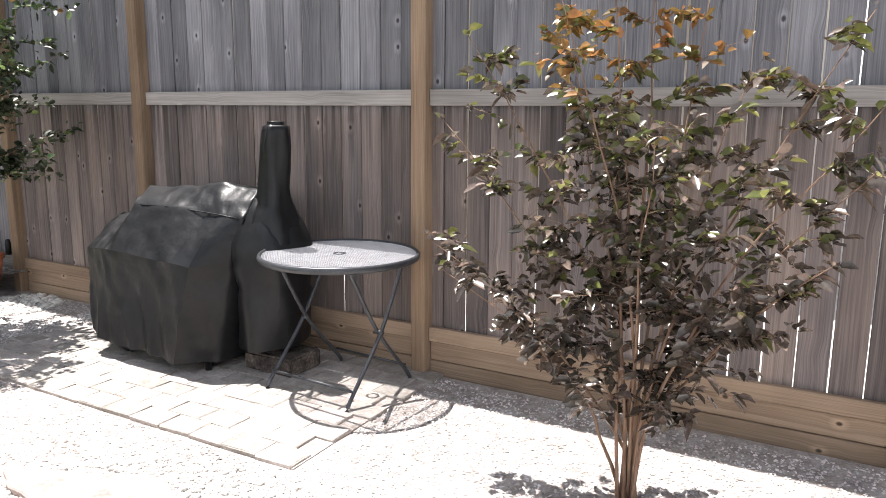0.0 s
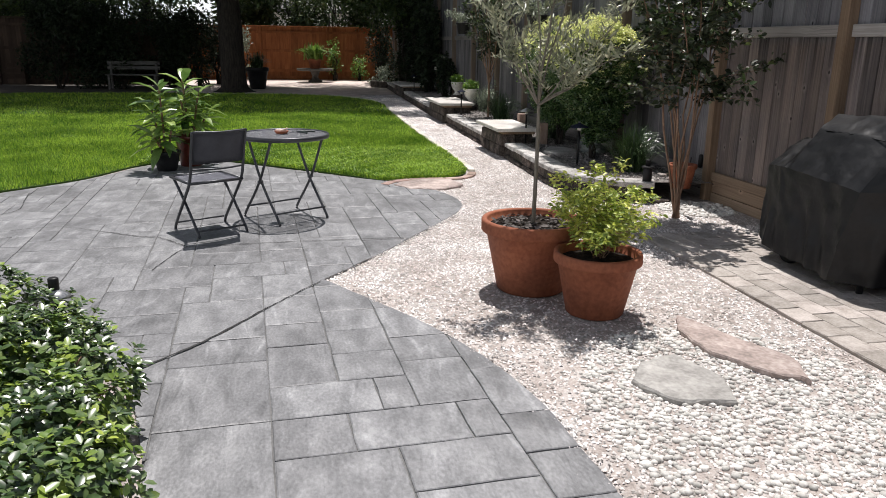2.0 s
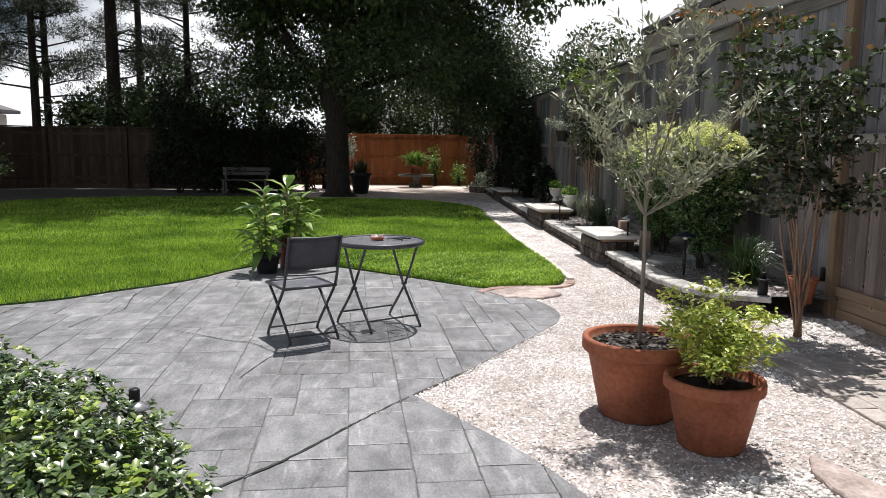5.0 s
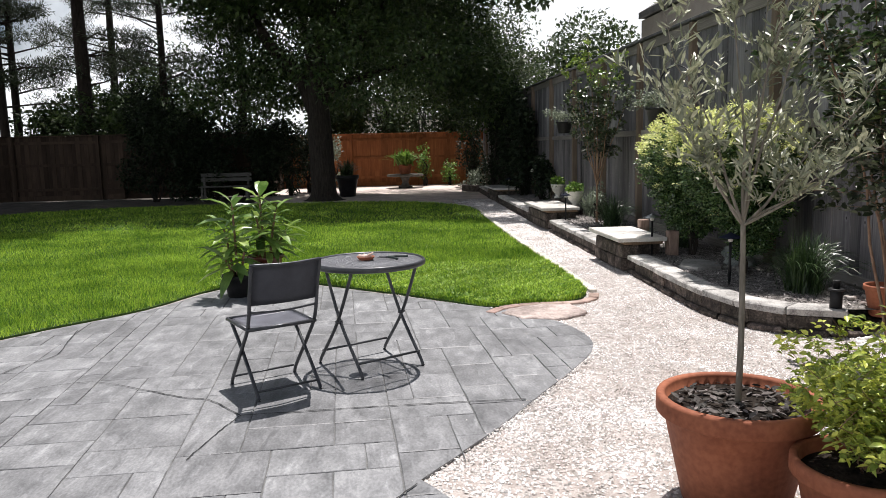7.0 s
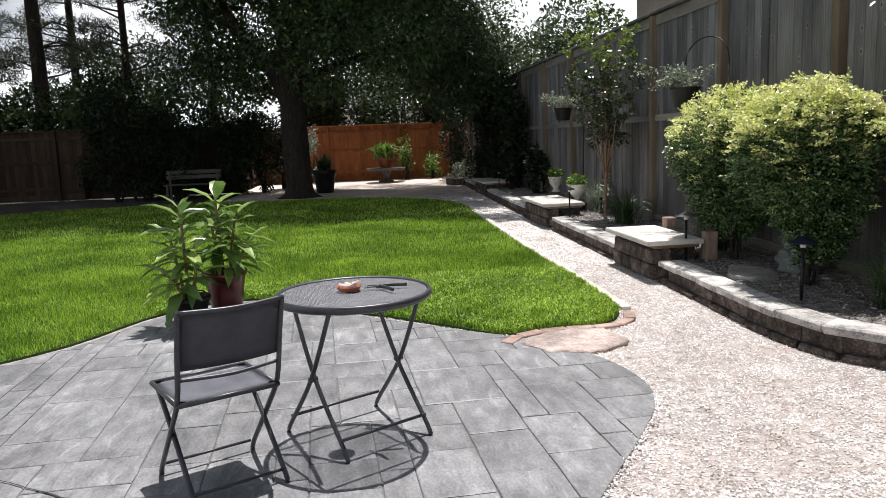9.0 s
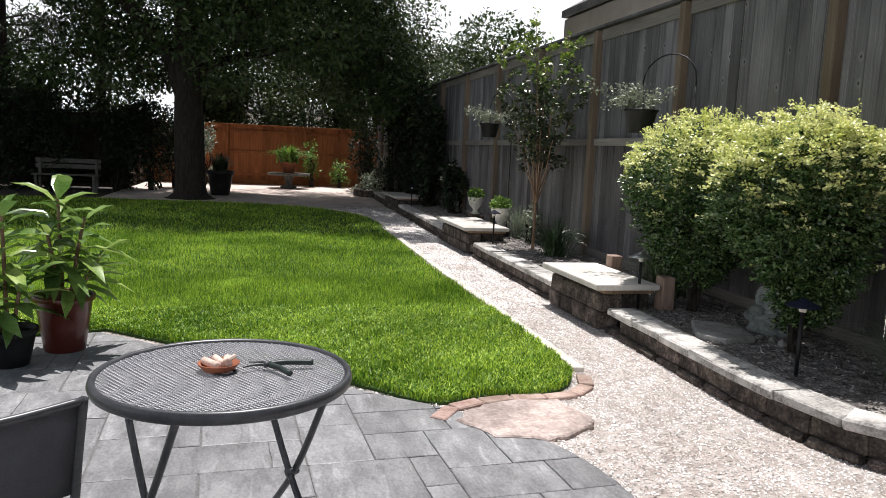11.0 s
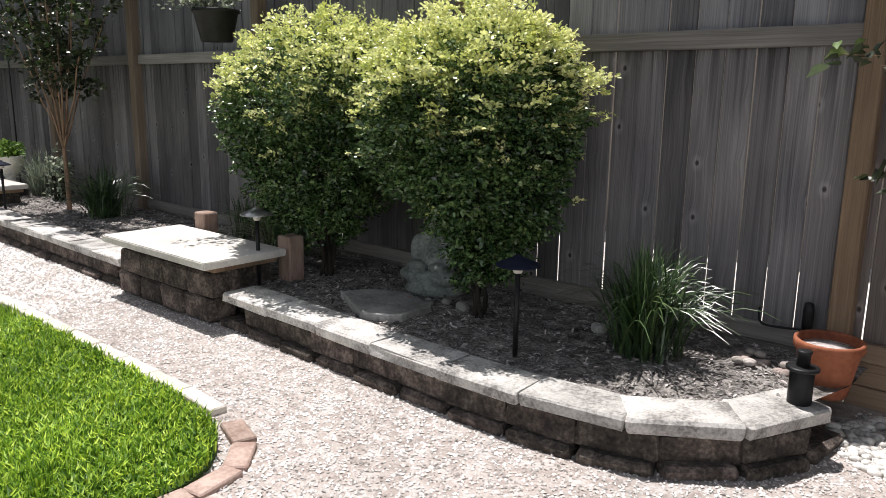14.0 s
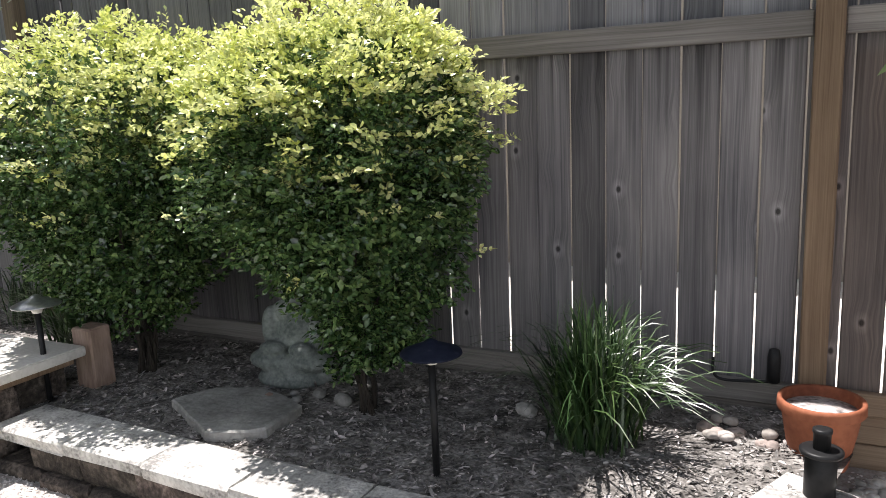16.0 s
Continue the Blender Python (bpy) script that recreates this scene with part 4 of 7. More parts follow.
def twig_tree(name, base, tips, r0, leafy, leaf_n, L, W, mats, seed, label, category, twig=0.35, twigs=7, start=0.35, up=0.35, six=False, wob=0.05, stem="stem", red=0.0, droop=0.12, pitch=0.35, spread=0.5, group="", fork=0.0, trunk=0.02, redr=9.0, curve=1.4):
    """Stems from one base to the tips, side twigs on their upper parts, leaves set along the twigs."""
    rng = np.random.default_rng(seed)
    rr = random.Random(seed)
    t = thing(name, base[0], base[1], base[2], 0, label, category, group)
    bm = bmesh.new()
    if fork:
        part("trunk", tube_bm(smooth_line([(0, 0, -0.03), (0.012, 0, fork * 0.4), (-0.01, 0.008, fork * 0.75), (0, 0, fork + 0.02)], 4), trunk, 9, None, trunk * 0.75), M[stem], t)
    seg_p, seg_d = [], []
    for tip in tips:
        b = Vector((rr.uniform(-1, 1), rr.uniform(-1, 1), 0)) * r0 * 4.2 if fork == 0 else Vector((0, 0, fork))
        tip = Vector(tip)
        pts = []
        for i in range(8):
            k = i / 7
            p = Vector((b.x + (tip.x - b.x) * k ** curve, b.y + (tip.y - b.y) * k ** curve, b.z + (tip.z - b.z) * k))
            if 0 < i:
                p += Vector((rr.uniform(-1, 1), rr.uniform(-1, 1), 0)) * wob
            pts.append(p)
        line = smooth_line(pts, 2)
        part("stem", tube_bm(line, r0, 7, None, r0 * 0.18), M[stem], t)
        L0 = len(line)
        for q in range(twigs):
            k = start + (1 - start) * (q + rr.random()) / twigs
            i = min(int(k * (L0 - 1)), L0 - 2)
            p = Vector(line[i])
            a = rr.uniform(0, 2 * math.pi)
            ln = twig * rr.uniform(0.5, 1.15) * (1.15 - 0.5 * k)
            d = Vector((math.cos(a), math.sin(a), pitch + rr.uniform(-0.2, 0.4))).normalized()
            e1 = p + d * ln * 0.5 + Vector((0, 0, 0.01))
            e2 = p + d * ln + Vector((0, 0, 0.05 * ln - droop * 0.25 * ln))
            tube_bm([p, e1, e2], r0 * 0.22, 5, bm, r0 * 0.08)
            for m in range(12):
                kk = 0.12 + 0.88 * (m // 2) / 5
                side = Vector((-d.y, d.x, rr.uniform(-0.4, 0.4))).normalized() * (1 if m % 2 else -1)
                seg_p.append(p.lerp(e2, kk))
                seg_d.append(d * (0.55 if kk < 0.95 else 1.2) + side)
        for i in range(int(L0 * 0.6), L0):
            a = rr.uniform(0, 6.28)
            seg_p.append(Vector(line[i]))
            seg_d.append(Vector((math.cos(a), math.sin(a), 0.6)))
    part("twig", bm, M[stem], t)["kind"] = "stuff"
    SP, SD = np.array(seg_p), np.array(seg_d)
    k = rng.integers(0, len(SP), leaf_n)
    P = SP[k] + rng.normal(size=(leaf_n, 3)) * leafy
    D = unit(SD[k] * 0.7 + rng.normal(size=(leaf_n, 3)) * spread + np.array([[0, 0, up]]))
    N = unit(np.array([[0, 0, 1.0]]) + rng.normal(size=(leaf_n, 3)) * 0.5)
    s = rng.uniform(0.6, 1.2, leaf_n)
    zr = SP[:, 2].max()
    top = (P[:, 2] + rng.normal(size=leaf_n) * 0.12) > zr * (1 - red) if red else np.zeros(leaf_n, dtype=bool)
    top &= np.abs(P[:, 0]) < redr
    mid = ~top & (rng.random(leaf_n) < 0.75 * np.clip((P[:, 2] / zr - 0.35) * 1.6, 0, 1)) if len(mats) > 2 else np.zeros(leaf_n, dtype=bool)
    for sel, mname, nm in ((~top & ~mid, mats[0], "foliage"), (mid, mats[1 % len(mats)], "green_leaves"), (top, mats[-1], "new_growth")):
        if sel.sum():
            V, F = leaves(P[sel], D[sel], N[sel], L * s[sel], W * s[sel], 0.16, six, droop)
            mesh_ob(nm, flat_mesh(nm, V, F), M[mname], t)["kind"] = "stuff"
    return t


def fan(n, rx, ry, z0, z1, seed, tilt=(0, 0)):
    r = random.Random(seed)
    out = []
    for i in range(n):
        a = 2 * math.pi * (i + r.uniform(-0.3, 0.3)) / n
        k = r.uniform(0.45, 1.0)
        out.append((tilt[0] + rx * k * math.cos(a), tilt[1] + ry * k * math.sin(a), r.uniform(z0, z1) - 0.25 * (z1 - z0) * k))
    return out


# crape myrtles
TIPS = [(-0.92, 0.1, 1.5), (-0.88, -0.1, 1.0), (-0.76, 0.05, 1.84), (0.0, 0.1, 2.15), (-0.12, -0.1, 2.1), (0.7, 0.1, 1.86), (0.78, -0.12, 1.58), (0.76, 0.05, 1.36), (0.66, -0.1, 1.04), (0.5, 0.2, 0.86), (-0.4, 0.15, 1.85), (-0.72, -0.2, 0.9),
        (-0.26, -0.25, 1.95), (0.36, 0.15, 1.72), (0.1, -0.3, 1.5), (-0.2, 0.3, 1.45), (0.15, 0.3, 2.0)]
twig_tree("crape_myrtle", (-0.12, 3.22, 0), TIPS, 0.0085, 0.010, 4600, 0.066, 0.035, ("bronze", "myrtle", "myrtle_red"), 11,
          "young crape myrtle with bronze-green leaves and orange tips", "tree", twig=0.27, twigs=15, start=0.42, red=0.2, wob=0.02, droop=0.35, pitch=0.3, redr=0.5, curve=1.85, spread=0.3, up=0.1)
twig_tree("crape_myrtle", (-4.86, 3.36, 0), fan(10, 0.85, 0.7, 2.0, 3.1, 4, (0.1, -0.2)), 0.012, 0.02, 5600, 0.064, 0.040, ("glossy", "hedge_leaf", "myrtle_red"), 12,
          "tall crape myrtle with dark glossy leaves beside the fence", "tree", twig=0.6, twigs=13, start=0.5, red=0.08, wob=0.04, droop=0.3, pitch=0.15)
twig_tree("crape_myrtle", (-12.25, 3.55, 0.16), fan(12, 1.15, 0.55, 2.0, 3.2, 6, (0.05, 0)), 0.011, 0.02, 4300, 0.062, 0.038, ("glossy", "hedge_leaf", "hedge_new"), 13,
          "slender young crape myrtle in the raised bed", "tree", fork=0.6, trunk=0.024, twig=0.3, twigs=10, start=0.3, red=0.22, wob=0.02, droop=0.2, pitch=0.4, curve=1.15)
twig_tree("sapling", (-8.95, -5.2, 0), fan(6, 0.45, 0.42, 1.4, 1.8, 7), 0.01, 0.04, 1700, 0.065, 0.04, ("glossy", "hedge_leaf"), 14,
          "small multi-stemmed sapling growing in the lawn", "tree", twig=0.33, twigs=9, start=0.38, red=0.1, wob=0.02)
# olive in the large pot
twig_tree("olive_tree", (POT1[0], POT1[1], 0.385), [(0.10, 0.16, 2.15), (-0.02, -0.08, 1.95), (0.16, 0.24, 1.85), (-0.12, -0.32, 1.62), (0.0, -0.42, 1.4), (-0.1, 0.12, 1.7), (0.14, 0.42, 1.28), (0.2, 0.5, 1.08), (-0.05, -0.22, 1.2), (0.1, 0.36, 0.98)], 0.0065, 0.012, 2300, 0.06, 0.0135, ("olive",), 15,
          "young olive tree with narrow silvery leaves", "tree", twig=0.28, twigs=7, start=0.2, stem="olivestem", fork=0.74, trunk=0.0135, wob=0.025, droop=0.02, pitch=0.7, up=0.45, spread=0.35, curve=1.0)
# nandina in the small pot
twig_tree("nandina_shrub", (POT2[0], POT2[1], 0.30), fan(20, 0.34, 0.34, 0.30, 0.58, 8), 0.004, 0.012, 4400, 0.036, 0.017, ("nandina",), 16,
          "bright yellow-green feathery shrub in a terracotta pot", "shrub", twig=0.19, twigs=9, start=0.25, droop=0.25, pitch=0.25, spread=0.3, up=0.05)


def clipped_bush(x, y, z, blobs, n, seed, label, stems_to):
    b = thing("bush", x, y, z, 0, label, "bush", "rounded bushes in the raised bed")
    rng = np.random.default_rng(seed)
    bm = bmesh.new()
    stems(bm, random.Random(seed), (0, 0, 0), stems_to, 0.014, 0.006, 0.03)
    part("trunk", bm, M["bark"], b, "bundle of thin dark stems")
    # dark leaves within, small sprays of leaves on the outside
    P, out = crown_points(rng, [(bx, by, bz, rx * 0.86, ry * 0.86, rz * 0.88) for bx, by, bz, rx, ry, rz in blobs], 9000, 0.45)
    keep = P[:, 2] > 0.2 + 0.5 * np.hypot(P[:, 0], P[:, 1]) ** 1.5
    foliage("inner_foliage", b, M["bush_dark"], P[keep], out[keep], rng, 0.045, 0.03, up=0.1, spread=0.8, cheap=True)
    m = 14
    P, out = crown_points(rng, blobs, n // m, 0.86)
    keep = P[:, 2] > 0.16 + 0.5 * np.hypot(P[:, 0], P[:, 1]) ** 1.5
    P, out = P[keep], out[keep]
    lump = np.array([noise.noise((p[0] * 7, p[1] * 7, p[2] * 11)) for p in P])
    P = P + out * (lump * 0.10)[:, None]
    zt = P[:, 2].max()
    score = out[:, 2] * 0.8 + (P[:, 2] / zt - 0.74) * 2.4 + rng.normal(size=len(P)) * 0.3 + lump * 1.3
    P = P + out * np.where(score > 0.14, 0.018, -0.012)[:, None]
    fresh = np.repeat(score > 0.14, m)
    axis = unit(out * np.array([[1, 1, 0.4]]) + rng.normal(size=P.shape) * 0.35 + np.array([[0, 0, 0.12]]))
    side = unit(np.cross(axis, np.array([[0.05, 0.03, 1.0]])))
    along = rng.uniform(-0.055, 0.03, (len(P), m))
    wide = rng.normal(size=(len(P), m)) * 0.016
    PP = (P[:, None] + axis[:, None] * along[..., None] + side[:, None] * wide[..., None]).reshape(-1, 3) + rng.normal(size=(len(P) * m, 3)) * 0.005
    oo = (axis[:, None] + side[:, None] * (np.sign(wide) * 0.9)[..., None]).reshape(-1, 3)
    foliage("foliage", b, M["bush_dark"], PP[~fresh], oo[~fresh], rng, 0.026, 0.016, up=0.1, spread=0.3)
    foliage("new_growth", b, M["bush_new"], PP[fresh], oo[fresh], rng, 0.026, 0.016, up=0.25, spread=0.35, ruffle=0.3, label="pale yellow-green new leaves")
    # upright shoots on the top
    tops = [(bx + rng.uniform(-0.8, 0.8) * rx * 0.7, by + rng.uniform(-0.6, 0.6) * ry * 0.7, bz + rz * 0.9) for bx, by, bz, rx, ry, rz in blobs for _ in range(5) if bz + rz > zt - 0.25]
    S, O = [], []
    for tx, ty, tz in tops:
        for h in np.linspace(0, 0.11, 11):
            S.append((tx, ty, tz + h))
            a = rng.uniform(0, 6.28)
            O.append((math.cos(a), math.sin(a), 0.5))
    if S:
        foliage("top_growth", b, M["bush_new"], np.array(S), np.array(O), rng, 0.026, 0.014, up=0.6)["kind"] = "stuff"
    return b


clipped_bush(-8.48, 3.55, 0.165, [(0.0, -0.03, 1.15, 0.60, 0.55, 0.46), (-0.30, -0.03, 1.05, 0.43, 0.48, 0.47), (0.3, 0.05, 1.09, 0.45, 0.45, 0.46), (0, 0, 0.78, 0.55, 0.42, 0.45), (-0.36, 0.05, 0.75, 0.38, 0.38, 0.42), (-0.1, 0.05, 0.5, 0.4, 0.3, 0.3)], 62000, 31,
             "clipped round bush with yellow-green top", [(0.2, 0, 0.8), (-0.3, 0.05, 0.8), (-0.1, 0.1, 0.9), (0.1, -0.15, 0.8), (-0.2, -0.12, 0.8), (0.3, 0.15, 0.8)])
clipped_bush(-7.22, 3.53, 0.165, [(0.0, -0.03, 1.13, 0.50, 0.53, 0.46), (-0.24, -0.03, 1.04, 0.42, 0.5, 0.48), (0.17, 0, 1.09, 0.36, 0.46, 0.45), (0, 0, 0.80, 0.46, 0.42, 0.44), (0.02, 0.03, 0.50, 0.27, 0.26, 0.28), (0.02, 0.05, 0.32, 0.19, 0.18, 0.2)], 62000, 32,
             "clipped heart-shaped bush with yellow-green top", [(0.1, 0, 0.7), (-0.12, 0.05, 0.7), (0.0, 0.1, 0.8), (0.05, -0.1, 0.7)])


# hedge of glossy low shrubs beside the patio
HEDGE = [(-0.15, -0.88, 0.42), (-0.62, -0.82, 0.40), (-1.12, -0.86, 0.42), (-1.66, -0.94, 0.43), (-2.08, -1.16, 0.42), (-2.50, -1.65, 0.43), (-2.95, -2.30, 0.44), (-3.42, -2.95, 0.46), (-3.90, -3.70, 0.48)]
rh = random.Random(9)
for k, (x, y, r) in enumerate(HEDGE):
    h = thing("hedge_shrub", x, y, 0, 0, "low glossy dark green hedge shrub beside the patio", "shrub", "low hedge shrubs")
    rng = np.random.default_rng(60 + k)
    bm = bmesh.new()
    stems(bm, rh, (0, 0, 0), fan(12, r * 0.8, r * 0.8, 0.25, 0.4, 70 + k), 0.006, 0.003, 0.02, 4)
    part("trunk", bm, M["stem"], h)
    blobs = [(0, 0, 0.24, r * 0.92, r * 0.88, 0.26)] + [(rh.uniform(-0.6, 0.6) * r, rh.uniform(-0.6, 0.6) * r, rh.uniform(0.22, 0.31), 0.2, 0.2, 0.17) for _ in range(5)]
    n = 640
    P, out = crown_points(rng, blobs, n, 0.7)
    P[:, 2] = np.maximum(P[:, 2], 0.05)
    # rosettes: leaves in a ring round each shoot tip
    m = 7
    PP = np.repeat(P, m, 0) + rng.normal(size=(n * m, 3)) * 0.008
    ang = np.tile(np.arange(m) * 2.4, n) + np.repeat(rng.uniform(0, 6.28, n), m)
    axis = unit(np.repeat(out, m, 0) * 0.7 + np.array([[0, 0, 0.7]]))
    e1 = unit(np.cross(axis, np.array([[0.3, 0.9, 0.1]])))
    e2 = np.cross(axis, e1)
    D = unit(e1 * np.cos(ang)[:, None] + e2 * np.sin(ang)[:, None] + axis * 0.45)
    s = rng.uniform(0.65, 1.15, n * m)
    fresh = np.repeat(rng.random(n) < 0.2, m)
    for sel, mn, nm in ((~fresh, "hedge_leaf", "foliage"), (fresh, "hedge_new", "new_growth")):
        V, F = leaves(PP[sel], D[sel], axis[sel], 0.042 * s[sel], 0.024 * s[sel], 0.13, True, 0.1)
        mesh_ob(nm, flat_mesh(nm, V, F), M[mn], h)["kind"] = "stuff"


def strap_clump(x, y, z, R, H, n, seed, label, name="liriope", width=0.0075, material="strap", category="grass clump", group="strappy clumps"):
    """Arching strap leaves from one crown."""
    rng = np.random.default_rng(seed)
    c = thing(name, x, y, z, 0, label, category, group)
    a = rng.uniform(0, 2 * math.pi, n)
    reach = R * rng.uniform(0.1, 1.0, n)
    top = H * rng.uniform(0.65, 1.05, n)
    base = rng.normal(size=(n, 2)) * R * 0.14
    K = 6
    V = np.zeros((n, K + 1, 2, 3))
    for i in range(K + 1):
        k = i / K
        rad = reach * k ** 1.12
        zz = top * (1.75 * k - 0.95 * k * k * (0.65 + reach / R * 0.65))
        w = width * (1 - k ** 2.2) * 0.5 + 0.0006
        for j, sgn in ((0, -1), (1, 1)):
            V[:, i, j, 0] = base[:, 0] + rad * np.cos(a) - sgn * w * np.sin(a)
            V[:, i, j, 1] = base[:, 1] + rad * np.sin(a) + sgn * w * np.cos(a)
            V[:, i, j, 2] = np.maximum(zz, 0.004) + (0.002 if j else 0)
    idx = np.arange(n)[:, None] * (2 * (K + 1))
    F = np.concatenate([idx + [2 * i, 2 * i + 1, 2 * i + 3, 2 * i + 2] for i in range(K)], 0)
    mesh_ob("foliage", flat_mesh("foliage", V.reshape(-1, 3), F), M[material], c)["kind"] = "stuff"
    part("crown", lathe_bm([(R * 0.12, -0.01), (R * 0.1, 0.03), (R * 0.04, 0.06)], 12), M["strap"], c)
    return c


strap_clump(-6.33, 3.60, 0.165, 0.46, 0.52, 420, 21, "dark green strappy clump beside the stone wall")
strap_clump(-11.65, 3.62, 0.165, 0.5, 0.52, 300, 22, "dark green strappy clump in the raised bed")
strap_clump(-9.12, 3.72, 0.165, 0.5, 0.5, 230, 23, "dark green strappy clump behind the slab bench")
strap_clump(-13.5, 3.8, 0.165, 0.42, 0.55, 160, 24, "pale spiky clump beside a white pot", material="greyleaf")
strap_clump(-9.95, 3.95, 0.165, 0.3, 0.4, 110, 25, "thin strappy clump at the foot of the fence")

# ---- lawn grass ----
rng = np.random.default_rng(77)


def turf(n, x0, x1, y0, y1, h, w, near=False):
    X, Y = rng.uniform(x0, x1, n), rng.uniform(y0, y1, n)
    k = inside(LAWN, X, Y)
    X, Y = X[k], Y[k]
    m = len(X)
    a = rng.uniform(0, 2 * math.pi, m)
    lean = rng.uniform(0.08, 0.62, m) * h
    tuft = 0.5 + 0.17 * (np.sin(X * 7.1 + 2 * np.sin(Y * 3.3)) + np.sin(Y * 9.7 + 2 * np.sin(X * 4.1)) + np.sin((X + Y) * 17.3))
    hh = h * rng.uniform(0.55, 1.15, m) * (0.65 + 0.6 * tuft)
    b = a + math.pi / 2 + rng.normal(size=m) * 0.5
    ww = w * rng.uniform(0.7, 1.3, m) / 2
    z = np.full(m, 0.004)
    c, d, e, f = np.cos(a), np.sin(a), np.cos(b), np.sin(b)
    p1 = np.stack([X - ww * e * 0.7, Y - ww * f * 0.7, z], 1)
    p2 = np.stack([X + ww * e * 0.7, Y + ww * f * 0.7, z], 1)
    mx, my, mz = X + lean * 0.35 * c, Y + lean * 0.35 * d, z + hh * 0.68
    p3 = np.stack([mx + ww * e, my + ww * f, mz], 1)
    p4 = np.stack([mx - ww * e, my - ww * f, mz], 1)
    p5 = np.stack([X + lean * 1.15 * c, Y + lean * 1.15 * d, z + hh * 0.94], 1)
    return np.stack([p1, p2, p3, p1, p3, p4, p4, p3, p5] if near else [p1, p2, p5], 1).reshape(-1, 3)


V = np.concatenate([turf(150000, -9.4, -5.8, -1.8, 2.2, 0.066, 0.0075, True), turf(100000, -9.4, -5.8, -6.5, -1.8, 0.066, 0.0105), turf(90000, -11.0, -9.4, -6.5, 2.2, 0.066, 0.0115), turf(120000, -15, -11.0, -8, 2.25, 0.06, 0.015), turf(80000, -22, -15, -12.6, 2.3, 0.056, 0.022), turf(60000, -15, -5.8, -13.2, -6.5, 0.055, 0.016)], 0)
g = mesh_ob("grass", flat_mesh("grass", V, np.arange(len(V)).reshape(-1, 3)), M["blade"])
tagged(g, "bright green thick mown grass blades", "grass", kind="stuff")

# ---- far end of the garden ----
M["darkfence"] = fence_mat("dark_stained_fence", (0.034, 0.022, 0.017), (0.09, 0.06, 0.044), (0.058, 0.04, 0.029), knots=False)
M["taupe"] = mat("taupe_siding", (0.30, 0.27, 0.23), (0.38, 0.345, 0.30), scale=3, fine=30, rough=0.85, bump=0.1)
M["shingle"] = mat("grey_shingle", (0.10, 0.10, 0.10), (0.2, 0.195, 0.19), scale=4, fine=24, rough=0.95, bump=0.6)
M["cream"] = mat("cream_wall", (0.68, 0.64, 0.56), (0.78, 0.75, 0.68), scale=2, fine=20, rough=0.85, bump=0.1)
M["stone"] = mat("cast_stone", (0.05, 0.045, 0.04), (0.13, 0.12, 0.105), scale=9, fine=50, rough=0.9, bump=0.4)
M["whitepot"] = mat("white_stone_pot", (0.52, 0.49, 0.44), (0.72, 0.69, 0.63), scale=12, fine=50, rough=0.85, bump=0.5)

terrace = part("terrace", prism_bm([(-30.0, -3.6), (-20.4, -3.6), (-20.4, 2.9), (-22.5, 3.3), (-30.0, 3.9)], -0.055, -0.004), mat("pale_brick_paving", (0.55, 0.45, 0.40), (0.78, 0.68, 0.62), scale=3, fine=16, stretch=(1, 1, 1), rough=0.9, bump=0.4, stain=0.15), smooth=False)
tagged(terrace, "pale pink brick terrace at the far end", "terrace", kind="structure")


def board_fence(name, x0, y0, x1, y1, h, material, label, bw=0.142):
    L = math.hypot(x1 - x0, y1 - y0)
    f = thing(name, x0, y0, 0, math.degrees(math.atan2(y1 - y0, x1 - x0)), label, "fence")
    n = int(L / (bw - 0.006))
    r = random.Random(int(L * 10))
    me = bpy.data.meshes.new("board")
    bm = box_bm(bw, 0.018, h - 0.1, bevel=0.003)
    bm.to_mesh(me)
    bm.free()
    me.materials.append(material)
    for i in range(n):
        o = new("board", me)
        o.parent = f
        o.location = ((i + 0.5) * L / n, (-0.008 if i % 2 else -0.028) + r.uniform(-0.002, 0.002), 0.06)
    k = max(1, round(L / 2.4))
    for i in range(k + 1):
        part("post", box_bm(0.1, 0.1, h + 0.02, i * L / k, 0.055, -0.02, 0.005), material, f, smooth=False)
    for z in (0.3, h * 0.52, h - 0.28):
        part("rail", box_bm(L, 0.035, 0.09, L / 2, 0.018, z, 0.004), material, f, smooth=False)
    part("cap_board", box_bm(L, 0.14, 0.035, L / 2, 0.02, h - 0.035, 0.004), material, f, smooth=False)
    part("kick_board", box_bm(L, 0.03, 0.16, L / 2, 0.0, -0.02, 0.004), material, f, smooth=False)
    return f


board_fence("cedar_fence", -30.0, 4.2, -30.0, -3.7, 2.05, M["cedar"], "orange-brown stained cedar board fence at the far end")
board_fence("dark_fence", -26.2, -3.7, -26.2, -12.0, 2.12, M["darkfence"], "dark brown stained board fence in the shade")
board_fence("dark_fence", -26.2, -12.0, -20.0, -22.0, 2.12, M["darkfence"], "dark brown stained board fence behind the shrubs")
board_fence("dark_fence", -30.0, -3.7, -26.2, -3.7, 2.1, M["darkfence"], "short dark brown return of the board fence")


